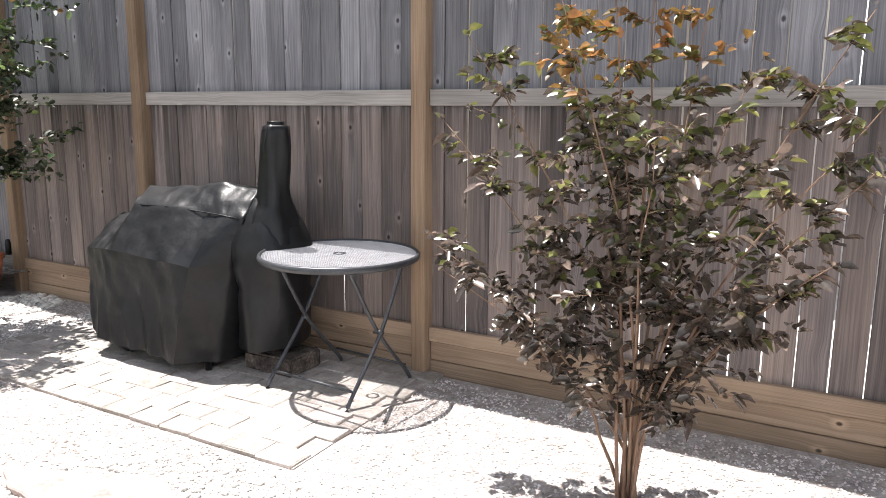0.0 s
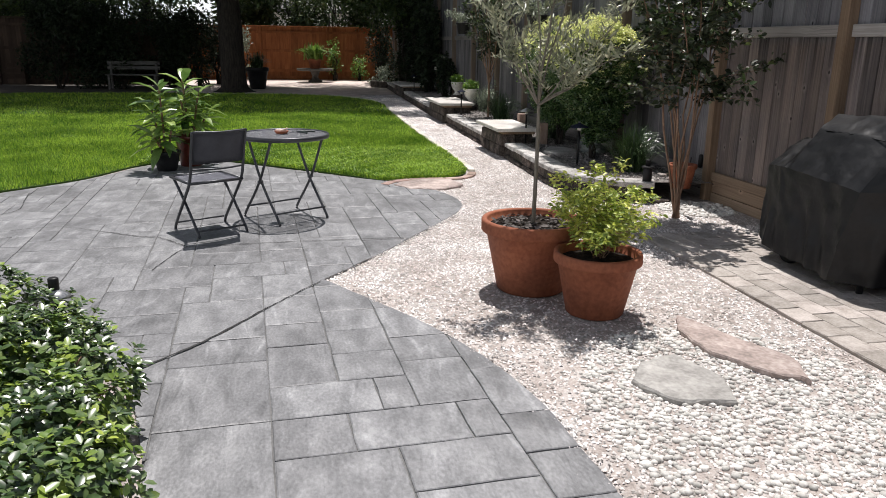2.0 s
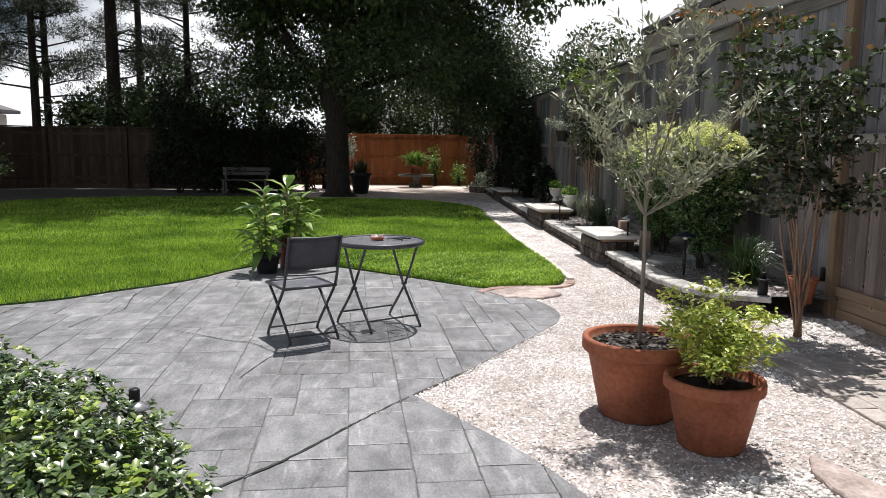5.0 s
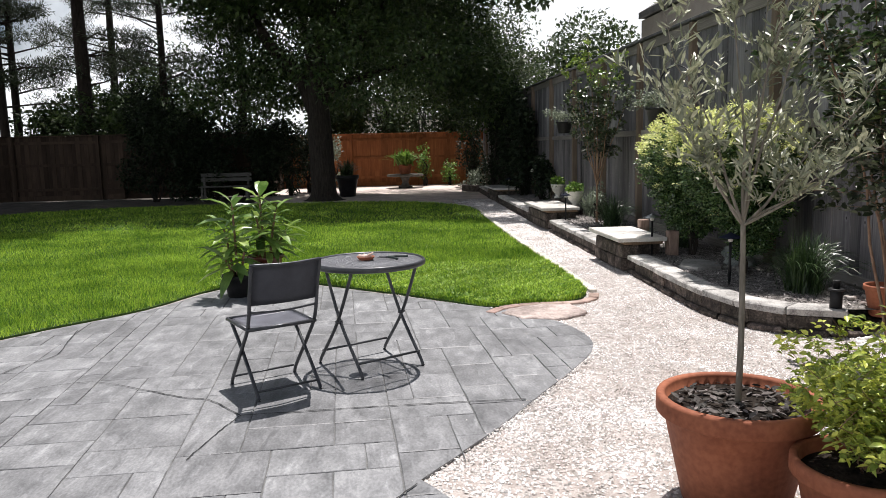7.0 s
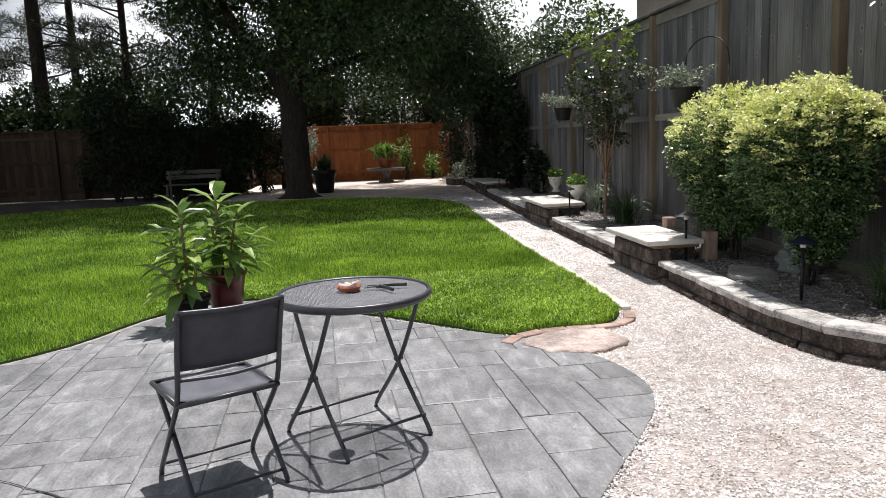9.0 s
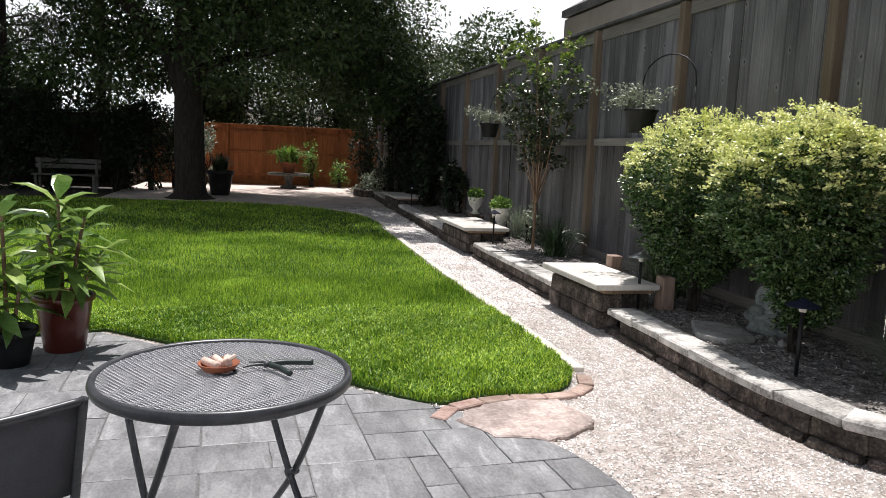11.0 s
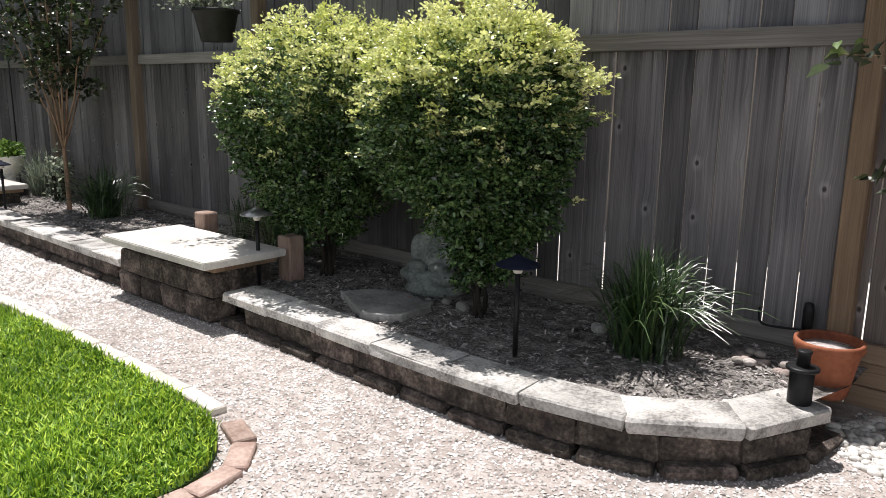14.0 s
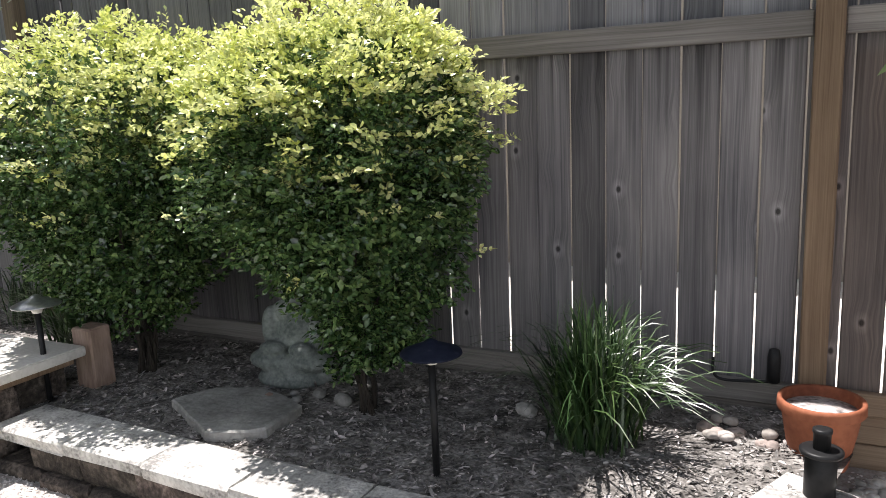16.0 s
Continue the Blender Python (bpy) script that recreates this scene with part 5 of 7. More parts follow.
def house(name, x0, x1, y0, y1, h, peak, wallm, label, over=0.5):
    b = thing(name, (x0 + x1) / 2, (y0 + y1) / 2, 0, 0, label, "house")
    w, d = x1 - x0, y1 - y0
    part("wall", box_bm(w, d, h, 0, 0, -0.05, 0.01), wallm, b, smooth=False)
    bm = bmesh.new()
    a, c = w / 2 + over, d / 2 + over
    r = max(a, c) - min(a, c)
    lo = [bm.verts.new(p) for p in ((-a, -c, h), (a, -c, h), (a, c, h), (-a, c, h))]
    ey = [bm.verts.new((v.co.x, v.co.y, h + 0.16)) for v in lo]
    e = [bm.verts.new((-r, 0, peak)), bm.verts.new((r, 0, peak))] if a > c else [bm.verts.new((0, -r, peak)), bm.verts.new((0, r, peak))]
    bm.faces.new(lo[::-1])
    for i in range(4):
        bm.faces.new((lo[i], lo[(i + 1) % 4], ey[(i + 1) % 4], ey[i]))
    if a > c:
        for f in ((ey[0], ey[1], e[1], e[0]), (ey[2], ey[3], e[0], e[1]), (ey[1], ey[2], e[1]), (ey[3], ey[0], e[0])):
            bm.faces.new(f)
    else:
        for f in ((ey[1], ey[2], e[1], e[0]), (ey[3], ey[0], e[0], e[1]), (ey[0], ey[1], e[0]), (ey[2], ey[3], e[1])):
            bm.faces.new(f)
    part("roof", bm, M["shingle"], b, "grey shingle roof", smooth=False)
    return b


house("neighbour_house", -20.6, 0.0, 7.2, 15.5, 4.75, 7.5, M["taupe"], "taupe house with a grey roof behind the tall fence", 0.06)
house("garden_house", -41, -34.5, -26, -20.5, 3.1, 4.6, M["cream"], "cream house with a grey hipped roof beyond the fence")
house("white_house", -66, -58, -4, 5, 3.6, 5.5, M["cream"], "pale house beyond the far cedar fence")


# ---- trees ----
def big_tree(name, x, y, r, h, limbs, blobs, n, L, W, seed, label, bark, leaf, lean=(0, 0), droop=0.15):
    t = thing(name, x, y, -0.05, 0, label, "tree")
    rr = random.Random(seed)
    bm = bmesh.new()
    pts = [(0, 0, 0), (lean[0] * 0.1, lean[1] * 0.1, h * 0.15), (lean[0] * 0.4, lean[1] * 0.4, h * 0.5), (lean[0], lean[1], h)]
    line = smooth_line(pts, 5)
    rings = []
    for i, p in enumerate(line):
        k = i / (len(line) - 1)
        q = r * (1 + 0.75 * max(0, 1 - k * 7) ** 2) * (1 - 0.4 * k)
        rings.append([bm.verts.new((p[0] + q * (1 + 0.08 * math.sin(5 * a + i)) * math.cos(a), p[1] + q * (1 + 0.08 * math.cos(4 * a + i * 0.7)) * math.sin(a), p[2])) for a in (2 * math.pi * s / 16 for s in range(16))])
    for a, b in zip(rings, rings[1:]):
        for i in range(16):
            bm.faces.new((a[i], a[(i + 1) % 16], b[(i + 1) % 16], b[i]))
    bm.faces.new(rings[-1])
    part("trunk", bm, bark, t)
    for (z0, ex, ey, ez, q) in limbs:
        k = z0 / h
        sx, sy = lean[0] * k, lean[1] * k
        pts = [(sx, sy, z0)]
        for i in range(1, 6):
            s = i / 5
            pts.append((sx + (ex - sx) * s + rr.uniform(-1, 1) * 0.12 * abs(ez - z0) ** 0.5, sy + (ey - sy) * s + rr.uniform(-1, 1) * 0.12 * abs(ez - z0) ** 0.5, z0 + (ez - z0) * s ** 0.8))
        part("limb", tube_bm(smooth_line(pts, 3), q, 9, None, q * 0.25), bark, t)
    rng = np.random.default_rng(seed)
    P, out = crown_points(rng, blobs, n, 0.35)
    foliage("crown", t, leaf, P, out, rng, L, W, up=0.1, spread=0.8, droop=droop, cheap=True)
    return t


ro = random.Random(17)
blobs = []
for i in range(62):
    a, k = ro.uniform(0, 6.28), ro.random() ** 0.5
    bx, by = -0.6 + 4.4 * k * math.cos(a), 1.5 + 4.9 * k * math.sin(a)
    bz = ro.uniform(3.0, 5.4) + 0.5 * (1 - k)
    s = ro.uniform(0.7, 1.4)
    blobs.append((bx, by, bz, s, s, s * 0.62))
for i in range(16):
    blobs.append((ro.uniform(-3.0, 1.5), ro.uniform(3.6, 6.2), ro.uniform(2.3, 4.2), 0.9, 0.9, 0.6))
oak = big_tree("oak_tree", -22.4, -1.6, 0.42, 4.6,
         [(2.2, 0.4, -2.9, 7.0, 0.23), (2.7, -0.8, 2.6, 7.0, 0.2), (3.2, 2.6, 1.2, 7.2, 0.17), (3.6, -2.2, -1.5, 7.5, 0.16), (4.0, 0.4, 0.4, 8.2, 0.2), (3.0, 2.2, 3.0, 6.2, 0.14), (3.0, -1.0, 4.6, 4.6, 0.13)],
         blobs, 46000, 0.14, 0.075, 18, "large dark live oak shading the far lawn", M["bark"], M["oakleaf"], (0.25, -0.1))

# the high part of the crown
blobs = []
for i in range(90):
    a, k = ro.uniform(0, 6.28), ro.random() ** 0.5
    blobs.append((0.2 + 4.3 * k * math.cos(a), 1.0 + 5.2 * k * math.sin(a), ro.uniform(5.4, 9.3), 1.1, 1.1, 0.7))
for i in range(20):
    a, k = ro.uniform(0, 6.28), ro.random() ** 0.5
    blobs.append((3.6 + 2.0 * k * math.cos(a), 5.2 + 1.9 * k * math.sin(a), ro.uniform(5.5, 7.6), 0.8, 0.8, 0.5))
rng = np.random.default_rng(181)
P, out = crown_points(rng, blobs, 52000, 0.2)
foliage("upper_crown", oak, M["oakleaf"], P, out, rng, 0.2, 0.11, up=0.1, spread=0.8, cheap=True)


# second oak: crown kept above the view, added to shade the far lawn
blobs = []
for i in range(40):
    a, k = ro.uniform(0, 6.28), ro.random() ** 0.5
    blobs.append((-0.6 + 5.8 * k * math.cos(a), 4.6 + 5.0 * k * math.sin(a), ro.uniform(9.2, 12.0), 1.7, 1.7, 0.9))
# more unseen crown, added to shade the soil by the dark fence
for i in range(34):
    blobs.append((ro.uniform(-8.5, -3.0), ro.uniform(2.5, 12.0), ro.uniform(8.2, 11.0), 1.5, 1.5, 0.8))
big_tree("oak_tree", -20.5, -15.0, 0.36, 7.0, [(5.0, 1.0, 4.0, 9.0, 0.2), (5.5, -2.0, 3.0, 9.2, 0.18), (6.0, 3.5, 5.0, 9.0, 0.17), (6.5, 0.5, 8.0, 9.0, 0.16)],
         blobs, 46000, 0.36, 0.22, 19, "unseen tall oak added to shade the far corner", M["bark"], M["oakleaf"], (0.2, 0.2))


def shrub(name, x, y, w, d, h, n, seed, label, leaf, L=0.1, W=0.05, category="shrub", z0=0.12, group=""):
    s = thing(name, x, y, 0, 0, label, category, group)
    rr = random.Random(seed)
    rng = np.random.default_rng(seed)
    bm = bmesh.new()
    stems(bm, rr, (0, 0, -0.05), fan(7, w * 0.35, d * 0.35, h * 0.5, h * 0.85, seed), 0.02 + h * 0.006, 0.008, 0.06 * h, 5)
    part("trunk", bm, M["bark"], s)
    blobs = [(rr.uniform(-0.55, 0.55) * w, rr.uniform(-0.55, 0.55) * d, z0 * h + rr.random() ** 0.8 * h * (0.86 - z0), rr.uniform(0.28, 0.42) * w, rr.uniform(0.28, 0.42) * d, rr.uniform(0.13, 0.22) * h) for _ in range(14)]
    P, out = crown_points(rng, blobs, n, 0.4)
    P[:, 2] = np.maximum(P[:, 2], 0.04)
    foliage("foliage", s, leaf, P, out, rng, L, W, up=0.15, spread=0.75, cheap=True)
    return s


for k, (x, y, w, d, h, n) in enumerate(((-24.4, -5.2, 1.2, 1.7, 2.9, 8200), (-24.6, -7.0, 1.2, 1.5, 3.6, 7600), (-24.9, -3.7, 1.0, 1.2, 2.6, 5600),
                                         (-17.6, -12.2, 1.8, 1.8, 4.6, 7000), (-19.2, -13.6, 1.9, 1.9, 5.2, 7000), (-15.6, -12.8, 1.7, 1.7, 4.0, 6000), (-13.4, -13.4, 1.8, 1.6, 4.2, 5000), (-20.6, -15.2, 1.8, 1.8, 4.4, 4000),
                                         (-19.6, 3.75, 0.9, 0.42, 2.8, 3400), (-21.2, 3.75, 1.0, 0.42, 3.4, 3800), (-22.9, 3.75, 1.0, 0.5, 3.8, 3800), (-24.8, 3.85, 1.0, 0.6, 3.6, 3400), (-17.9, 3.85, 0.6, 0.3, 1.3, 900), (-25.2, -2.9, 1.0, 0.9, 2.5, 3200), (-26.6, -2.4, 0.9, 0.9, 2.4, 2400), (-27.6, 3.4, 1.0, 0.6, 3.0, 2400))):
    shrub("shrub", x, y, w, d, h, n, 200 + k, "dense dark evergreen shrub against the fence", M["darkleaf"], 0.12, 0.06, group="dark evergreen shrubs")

# trees beyond the far fences
for k, (x, y, w, h, n) in enumerate(((-35, 0.5, 3.2, 8.5, 6500), (-36, -5, 3.0, 6, 4500), (-35, 6, 3.0, 8, 5500), (-40, 2.5, 3.5, 10, 5500), (-31, -8, 2.0, 4.2, 4200), (-33, -11.5, 2.2, 4.4, 3600), (-33, 9.0, 3.0, 7.5, 5000), (-29.5, -10, 1.6, 3.6, 2600), (-32.4, -1.6, 1.5, 4.6, 5200), (-32.6, 3.2, 1.6, 5.0, 5200), (-32.2, 1.0, 0.9, 3.2, 1200), (-37.5, -10.5, 2.2, 6.5, 3800), (-33.0, -14.0, 1.5, 4.0, 2400))):
    shrub("tree", x, y, w, w, h, n, 240 + k, "dark broad tree beyond the far fence", M["oakleaf"], 0.24, 0.12, "tree", 0.25, "trees beyond the fence")


def pine(x, y, r, h, seed):
    t = thing("pine_tree", x, y, -0.05, 0, "tall straight pine with sparse high branches", "tree", "pines beyond the fence")
    rr = random.Random(seed)
    rng = np.random.default_rng(seed)
    part("trunk", tube_bm([(0, 0, 0), (rr.uniform(-0.1, 0.1), 0, h * 0.4), (rr.uniform(-0.3, 0.3), 0.1, h)], r, 12, None, r * 0.45), M["pinebark"], t)
    blobs = []
    for i in range(34):
        z = rr.uniform(0.24, 1.0) * h
        a = rr.uniform(0, 6.28)
        ln = rr.uniform(1.2, 3.4) * (1.15 - 0.6 * z / h)
        e = (ln * math.cos(a), ln * math.sin(a), z + rr.uniform(-0.5, 0.5))
        bm = tube_bm([(0, 0, z - 0.2), (e[0] * 0.5, e[1] * 0.5, z), e], 0.045, 5, None, 0.015)
        part("limb", bm, M["pinebark"], t)
        for q in range(3):
            kk = 0.5 + 0.28 * q
            blobs.append((e[0] * kk + rr.uniform(-0.3, 0.3), e[1] * kk + rr.uniform(-0.3, 0.3), z + (e[2] - z) * kk + 0.1, 0.55, 0.55, 0.32))
    n = 19000
    P, out = crown_points(rng, blobs, n, 0.1)
    foliage("crown", t, M["pineleaf"], P, out, rng, 0.2, 0.032, up=0.3, spread=0.9, droop=0.1, cheap=True)
    return t


for k, (x, y, r, h) in enumerate(((-31.2, -14.5, 0.19, 15), (-33.4, -15.0, 0.18, 16), (-30.0, -10.9, 0.30, 17), (-33.9, -9.1, 0.19, 16), (-35.6, -6.1, 0.2, 15), (-29.9, -19.1, 0.2, 15), (-28.2, -17.2, 0.18, 13), (-34.2, -18.9, 0.2, 16), (-38, -12.5, 0.22, 17))):
    pine(x, y, r, h, 300 + k)

# ---- small things at the far end ----
u = thing("pedestal_table", -28.1, 0.96, -0.004, 0, "round stone pedestal table on the brick terrace", "table")
part("pedestal", lathe_bm([(0.26, 0), (0.26, 0.06), (0.16, 0.10), (0.11, 0.2), (0.16, 0.36), (0.22, 0.42)], 24), M["stone"], u)
part("tabletop", lathe_bm([(0.64, 0.42), (0.68, 0.44), (0.68, 0.49), (0.66, 0.5)], 40), M["stone"], u)
u = flower_pot(-28.1, 0.96, 0.497, 0.26, 0.36, "reddish clay planter with a green fern on the stone table")
strap_clump(-28.1, 0.96, 0.80, 0.75, 0.62, 260, 41, "bright green fern in the stone planter", "fern", 0.06, "fern", "fern", "")
flower_pot(-23.9, -0.98, -0.004, 0.36, 0.66, "large dark planter beside the oak", material="black")
strap_clump(-23.9, -0.98, 0.55, 0.5, 0.6, 150, 42, "dark spiky plant in a black planter", "spiky_plant", 0.03, "strap", "plant", "")
shrub("rose_shrub", -29.3, 1.75, 0.5, 0.4, 1.7, 420, 43, "airy green shrub against the cedar fence", M["fern"], 0.12, 0.06, group="shrubs on the cedar fence")
shrub("rose_shrub", -29.3, 2.75, 0.45, 0.4, 1.0, 360, 44, "small green shrub against the cedar fence", M["fern"], 0.1, 0.06, group="shrubs on the cedar fence")
shrub("rose_shrub", -29.2, -1.4, 0.6, 0.4, 0.6, 300, 45, "pale flowering low shrub on the terrace edge", M["greyleaf"], 0.1, 0.06, group="shrubs on the cedar fence")
shrub("rose_shrub", -27.0, -1.6, 0.7, 0.4, 2.0, 420, 46, "pale branching shrub beside the oak", M["greyleaf"], 0.12, 0.06, z0=0.6, group="shrubs on the cedar fence")
shrub("silver_shrub", -25.4, 3.15, 0.6, 0.5, 0.75, 500, 47, "silver-leaved plants in a curved stone bed", M["greyleaf"], 0.14, 0.05)
M["benchwood"] = mat("weathered_bench", (0.06, 0.058, 0.054), (0.13, 0.125, 0.115), scale=5, stretch=(8, 1, 8), fine=30, rough=0.9, bump=0.3)
b = thing("garden_bench", -23.3, -4.6, 0, 0, "pale weathered garden bench in the shade", "bench")
for i, (x, z) in enumerate(((-0.15, 0.42), (0.0, 0.42), (0.15, 0.42))):
    part("seat_slat", box_bm(0.12, 1.5, 0.03, x, 0, z, 0.004), M["benchwood"], b, smooth=False)
for z in (0.58, 0.72):
    part("back_slat", box_bm(0.03, 1.5, 0.11, -0.24, 0, z, 0.004), M["benchwood"], b, smooth=False)
for y in (-0.65, 0.65):
    part("leg", box_bm(0.06, 0.06, 0.42, 0.18, y, 0, 0.004), M["benchwood"], b, smooth=False)
    part("leg", box_bm(0.06, 0.06, 0.83, -0.21, y, 0, 0.004), M["benchwood"], b, smooth=False)
bm = bmesh.new()
for i in range(14):
    a = math.pi * (0.5 + 0.95 * i / 13)
    c = Vector((-25.2 + 0.95 * math.sin(a) * 0.9, 3.6 + 0.75 * math.cos(a), 0.1))
    m4 = Matrix.Translation(c) @ Matrix.Rotation(-a, 4, "Z")
    bmesh.ops.create_cube(bm, size=1, matrix=m4 @ Matrix.Diagonal((0.2, 0.2, 0.2, 1)))
bmesh.ops.bevel(bm, geom=bm.edges[:], offset=0.012, segments=1, affect="EDGES")
tagged(part("curved_stone_edging", bm, M["block"], smooth=False), "low curved edging of stone blocks on the terrace", "edging")
cr = thing("crate", -25.9, -8.6, 0, 0, "small dark wooden crate against the fence", "crate")
for z in (0.05, 0.22, 0.39, 0.56):
    part("slat", box_bm(0.03, 0.55, 0.12, 0.2, 0, z, 0.004), M["darkfence"], cr, smooth=False)
part("box", box_bm(0.36, 0.5, 0.66, 0, 0, 0, 0.01), M["darkfence"], cr, smooth=False)

# ---- small things in the raised bed ----
M["silver"] = mat("brushed_metal", (0.35, 0.35, 0.36), (0.5, 0.5, 0.5), scale=20, fine=80, rough=0.3, bump=0.05, metal=0.8)
M["navy"] = mat("dark_blue_enamel", (0.008, 0.010, 0.022), (0.016, 0.02, 0.036), scale=10, rough=0.75, bump=0.05, spec=0.1)


def path_lamp(x, y, z, h, hat, label, R=0.085):
    l = thing("path_lamp", x, y, z, 0, label, "garden lamp", "path lamps")
    part("stake", lathe_bm([(0.012, -0.02), (0.012, h - 0.07)], 12), M["black"], l)
    part("lens", lathe_bm([(0.018, h - 0.07), (0.022, h - 0.06), (0.022, h - 0.03), (0.018, h - 0.028)], 16), M["slab"], l)
    part("hat", lathe_bm([(R, h - 0.036), (R * 0.98, h - 0.03), (R * 0.55, h - 0.012), (R * 0.25, h), (R * 0.2, h + 0.006), (0.008, h + 0.012)], 32), hat, l, "shallow cone lamp hat")
    return l


path_lamp(-8.62, 3.13, 0.165, 0.475, M["silver"], "black path lamp with a shiny metal hat", 0.10)
path_lamp(-6.72, 3.14, 0.165, 0.47, M["navy"], "black path lamp with a dark blue hat", 0.10)
path_lamp(-12.75, 3.16, 0.165, 0.47, M["navy"], "dark path lamp beside the far slab bench")
path_lamp(-19.2, 3.3, 0.165, 0.47, M["navy"], "dark path lamp in the shade")
for x, y in ((-2.24, -1.0), (-3.42, -2.72)):
    l = path_lamp(x, y, 0.0, 0.42, M["silver"], "patio lamp with a pale disc hat among the hedge", 0.062)
    part("finial", lathe_bm([(0.02, 0.41), (0.022, 0.42), (0.022, 0.465), (0.018, 0.47)], 16), M["black"], l)

b = thing("bollard_light", -5.60, 3.43, 0.19, 0, "short black cylindrical bollard light on the stone cap", "garden lamp")
part("base", lathe_bm([(0.042, 0.0), (0.044, 0.004), (0.044, 0.13), (0.04, 0.134)], 28), M["black"], b)
part("flange", lathe_bm([(0.05, 0.134), (0.06, 0.138), (0.06, 0.148), (0.05, 0.152)], 28), M["black"], b)
part("post", lathe_bm([(0.024, 0.15), (0.024, 0.2), (0.027, 0.202), (0.027, 0.212), (0.018, 0.214)], 20), M["black"], b)

# seated statue, one plain shape
M["verdigris"] = mat("green_grey_stone", (0.10, 0.118, 0.112), (0.33, 0.355, 0.335), scale=9, fine=60, rough=0.7, bump=0.5, stain=0.3)
bm = bmesh.new()
for (x, y, z, a, c, d) in ((0, 0, 0.04, 0.21, 0.17, 0.05), (0, 0.0, 0.09, 0.19, 0.15, 0.05), (-0.10, -0.06, 0.14, 0.12, 0.09, 0.055), (0.10, -0.06, 0.14, 0.12, 0.09, 0.055), (0, -0.09, 0.125, 0.12, 0.06, 0.045), (0, 0.03, 0.24, 0.12, 0.09, 0.15), (0, 0.03, 0.36, 0.135, 0.08, 0.07),
                            (-0.13, 0.0, 0.28, 0.045, 0.06, 0.11), (0.13, 0.0, 0.28, 0.045, 0.06, 0.11), (-0.08, -0.09, 0.2, 0.07, 0.05, 0.035), (0.08, -0.09, 0.2, 0.07, 0.05, 0.035), (0, 0.02, 0.44, 0.04, 0.04, 0.06), (0, 0.015, 0.51, 0.068, 0.072, 0.085), (0, 0.03, 0.595, 0.035, 0.035, 0.03)):
    bmesh.ops.create_uvsphere(bm, u_segments=24, v_segments=14, radius=1, matrix=Matrix.Translation((x, y, z)) @ Matrix.Diagonal((a, c, d, 1)))
st = part("statue", bm, M["verdigris"])
md = st.modifiers.new("merge", "REMESH")
md.mode, md.voxel_size, md.use_smooth_shade = "VOXEL", 0.011, True
tagged(st, "weathered green-grey stone seated statue among the bushes", "statue")
st.matrix_basis = pose(-7.73, 3.74, 0.155, 0, 0, 8) @ Matrix.Scale(0.92, 4)


def slab_stone(name, poly, z0, z1, material, label, category="stone", seed=1, group=""):
    """A flat stone with an uneven outline and top."""
    cx, cy = sum(p[0] for p in poly) / len(poly), sum(p[1] for p in poly) / len(poly)
    r = random.Random(seed)
    line = []
    for (ax, ay), (bx, by) in zip(poly, poly[1:] + poly[:1]):
        for q in range(4):
            k = q / 4
            line.append((ax + (bx - ax) * k + r.uniform(-0.011, 0.011), ay + (by - ay) * k + r.uniform(-0.011, 0.011)))
    bm = bmesh.new()
    lo = [bm.verts.new((x - cx, y - cy, z0)) for x, y in line]
    mid = [bm.verts.new((x - cx, y - cy, z1 - 0.008 + r.uniform(-0.003, 0.003))) for x, y in line]
    hi = [bm.verts.new(((x - cx) * 0.965, (y - cy) * 0.965, z1 + r.uniform(-0.002, 0.002))) for x, y in line]
    c = bm.verts.new((0, 0, z1))
    n = len(line)
    for i in range(n):
        j = (i + 1) % n
        bm.faces.new((lo[i], lo[j], mid[j], mid[i]))
        bm.faces.new((mid[i], mid[j], hi[j], hi[i]))
        bm.faces.new((hi[i], hi[j], c))
    bmesh.ops.recalc_face_normals(bm, faces=bm.faces[:])
    o = tagged(part(name, bm, material, smooth=False), label, category, group)
    o.location = (cx, cy, 0)
    return o


slab_stone("flat_stone", [(-8.02, 3.26), (-7.64, 3.06), (-7.45, 3.16), (-7.46, 3.42), (-7.75, 3.5), (-7.95, 3.44)], 0.13, 0.215, M["greyflag"], "flat grey stone lying on the mulch", "stone", 3)
slab_stone("flagstone", [(-6.70, 1.08), (-6.46, 1.22), (-6.38, 1.45), (-6.43, 1.60), (-6.54, 1.77), (-6.64, 1.82), (-6.94, 1.75), (-6.98, 1.52), (-6.93, 1.33), (-6.82, 1.15)], -0.03, 0.016, M["flag"], "tan flagstone between the patio and the gravel path", "stone", 4)
slab_stone("stepping_stone", [(-2.52, 2.12), (-2.2, 2.24), (-1.86, 2.40), (-1.62, 2.32), (-1.74, 2.16), (-2.0, 2.03), (-2.3, 2.02)], -0.02, 0.017, M["flag"], "large tan stepping stone in the pebbles", "stone", 5, "stepping stones")
slab_stone("stepping_stone", [(-2.02, 1.84), (-1.94, 1.62), (-1.76, 1.50), (-1.54, 1.60), (-1.50, 1.86), (-1.72, 1.93)], -0.02, 0.015, M["greyflag"], "grey stepping stone in the pebbles", "stone", 6, "stepping stones")
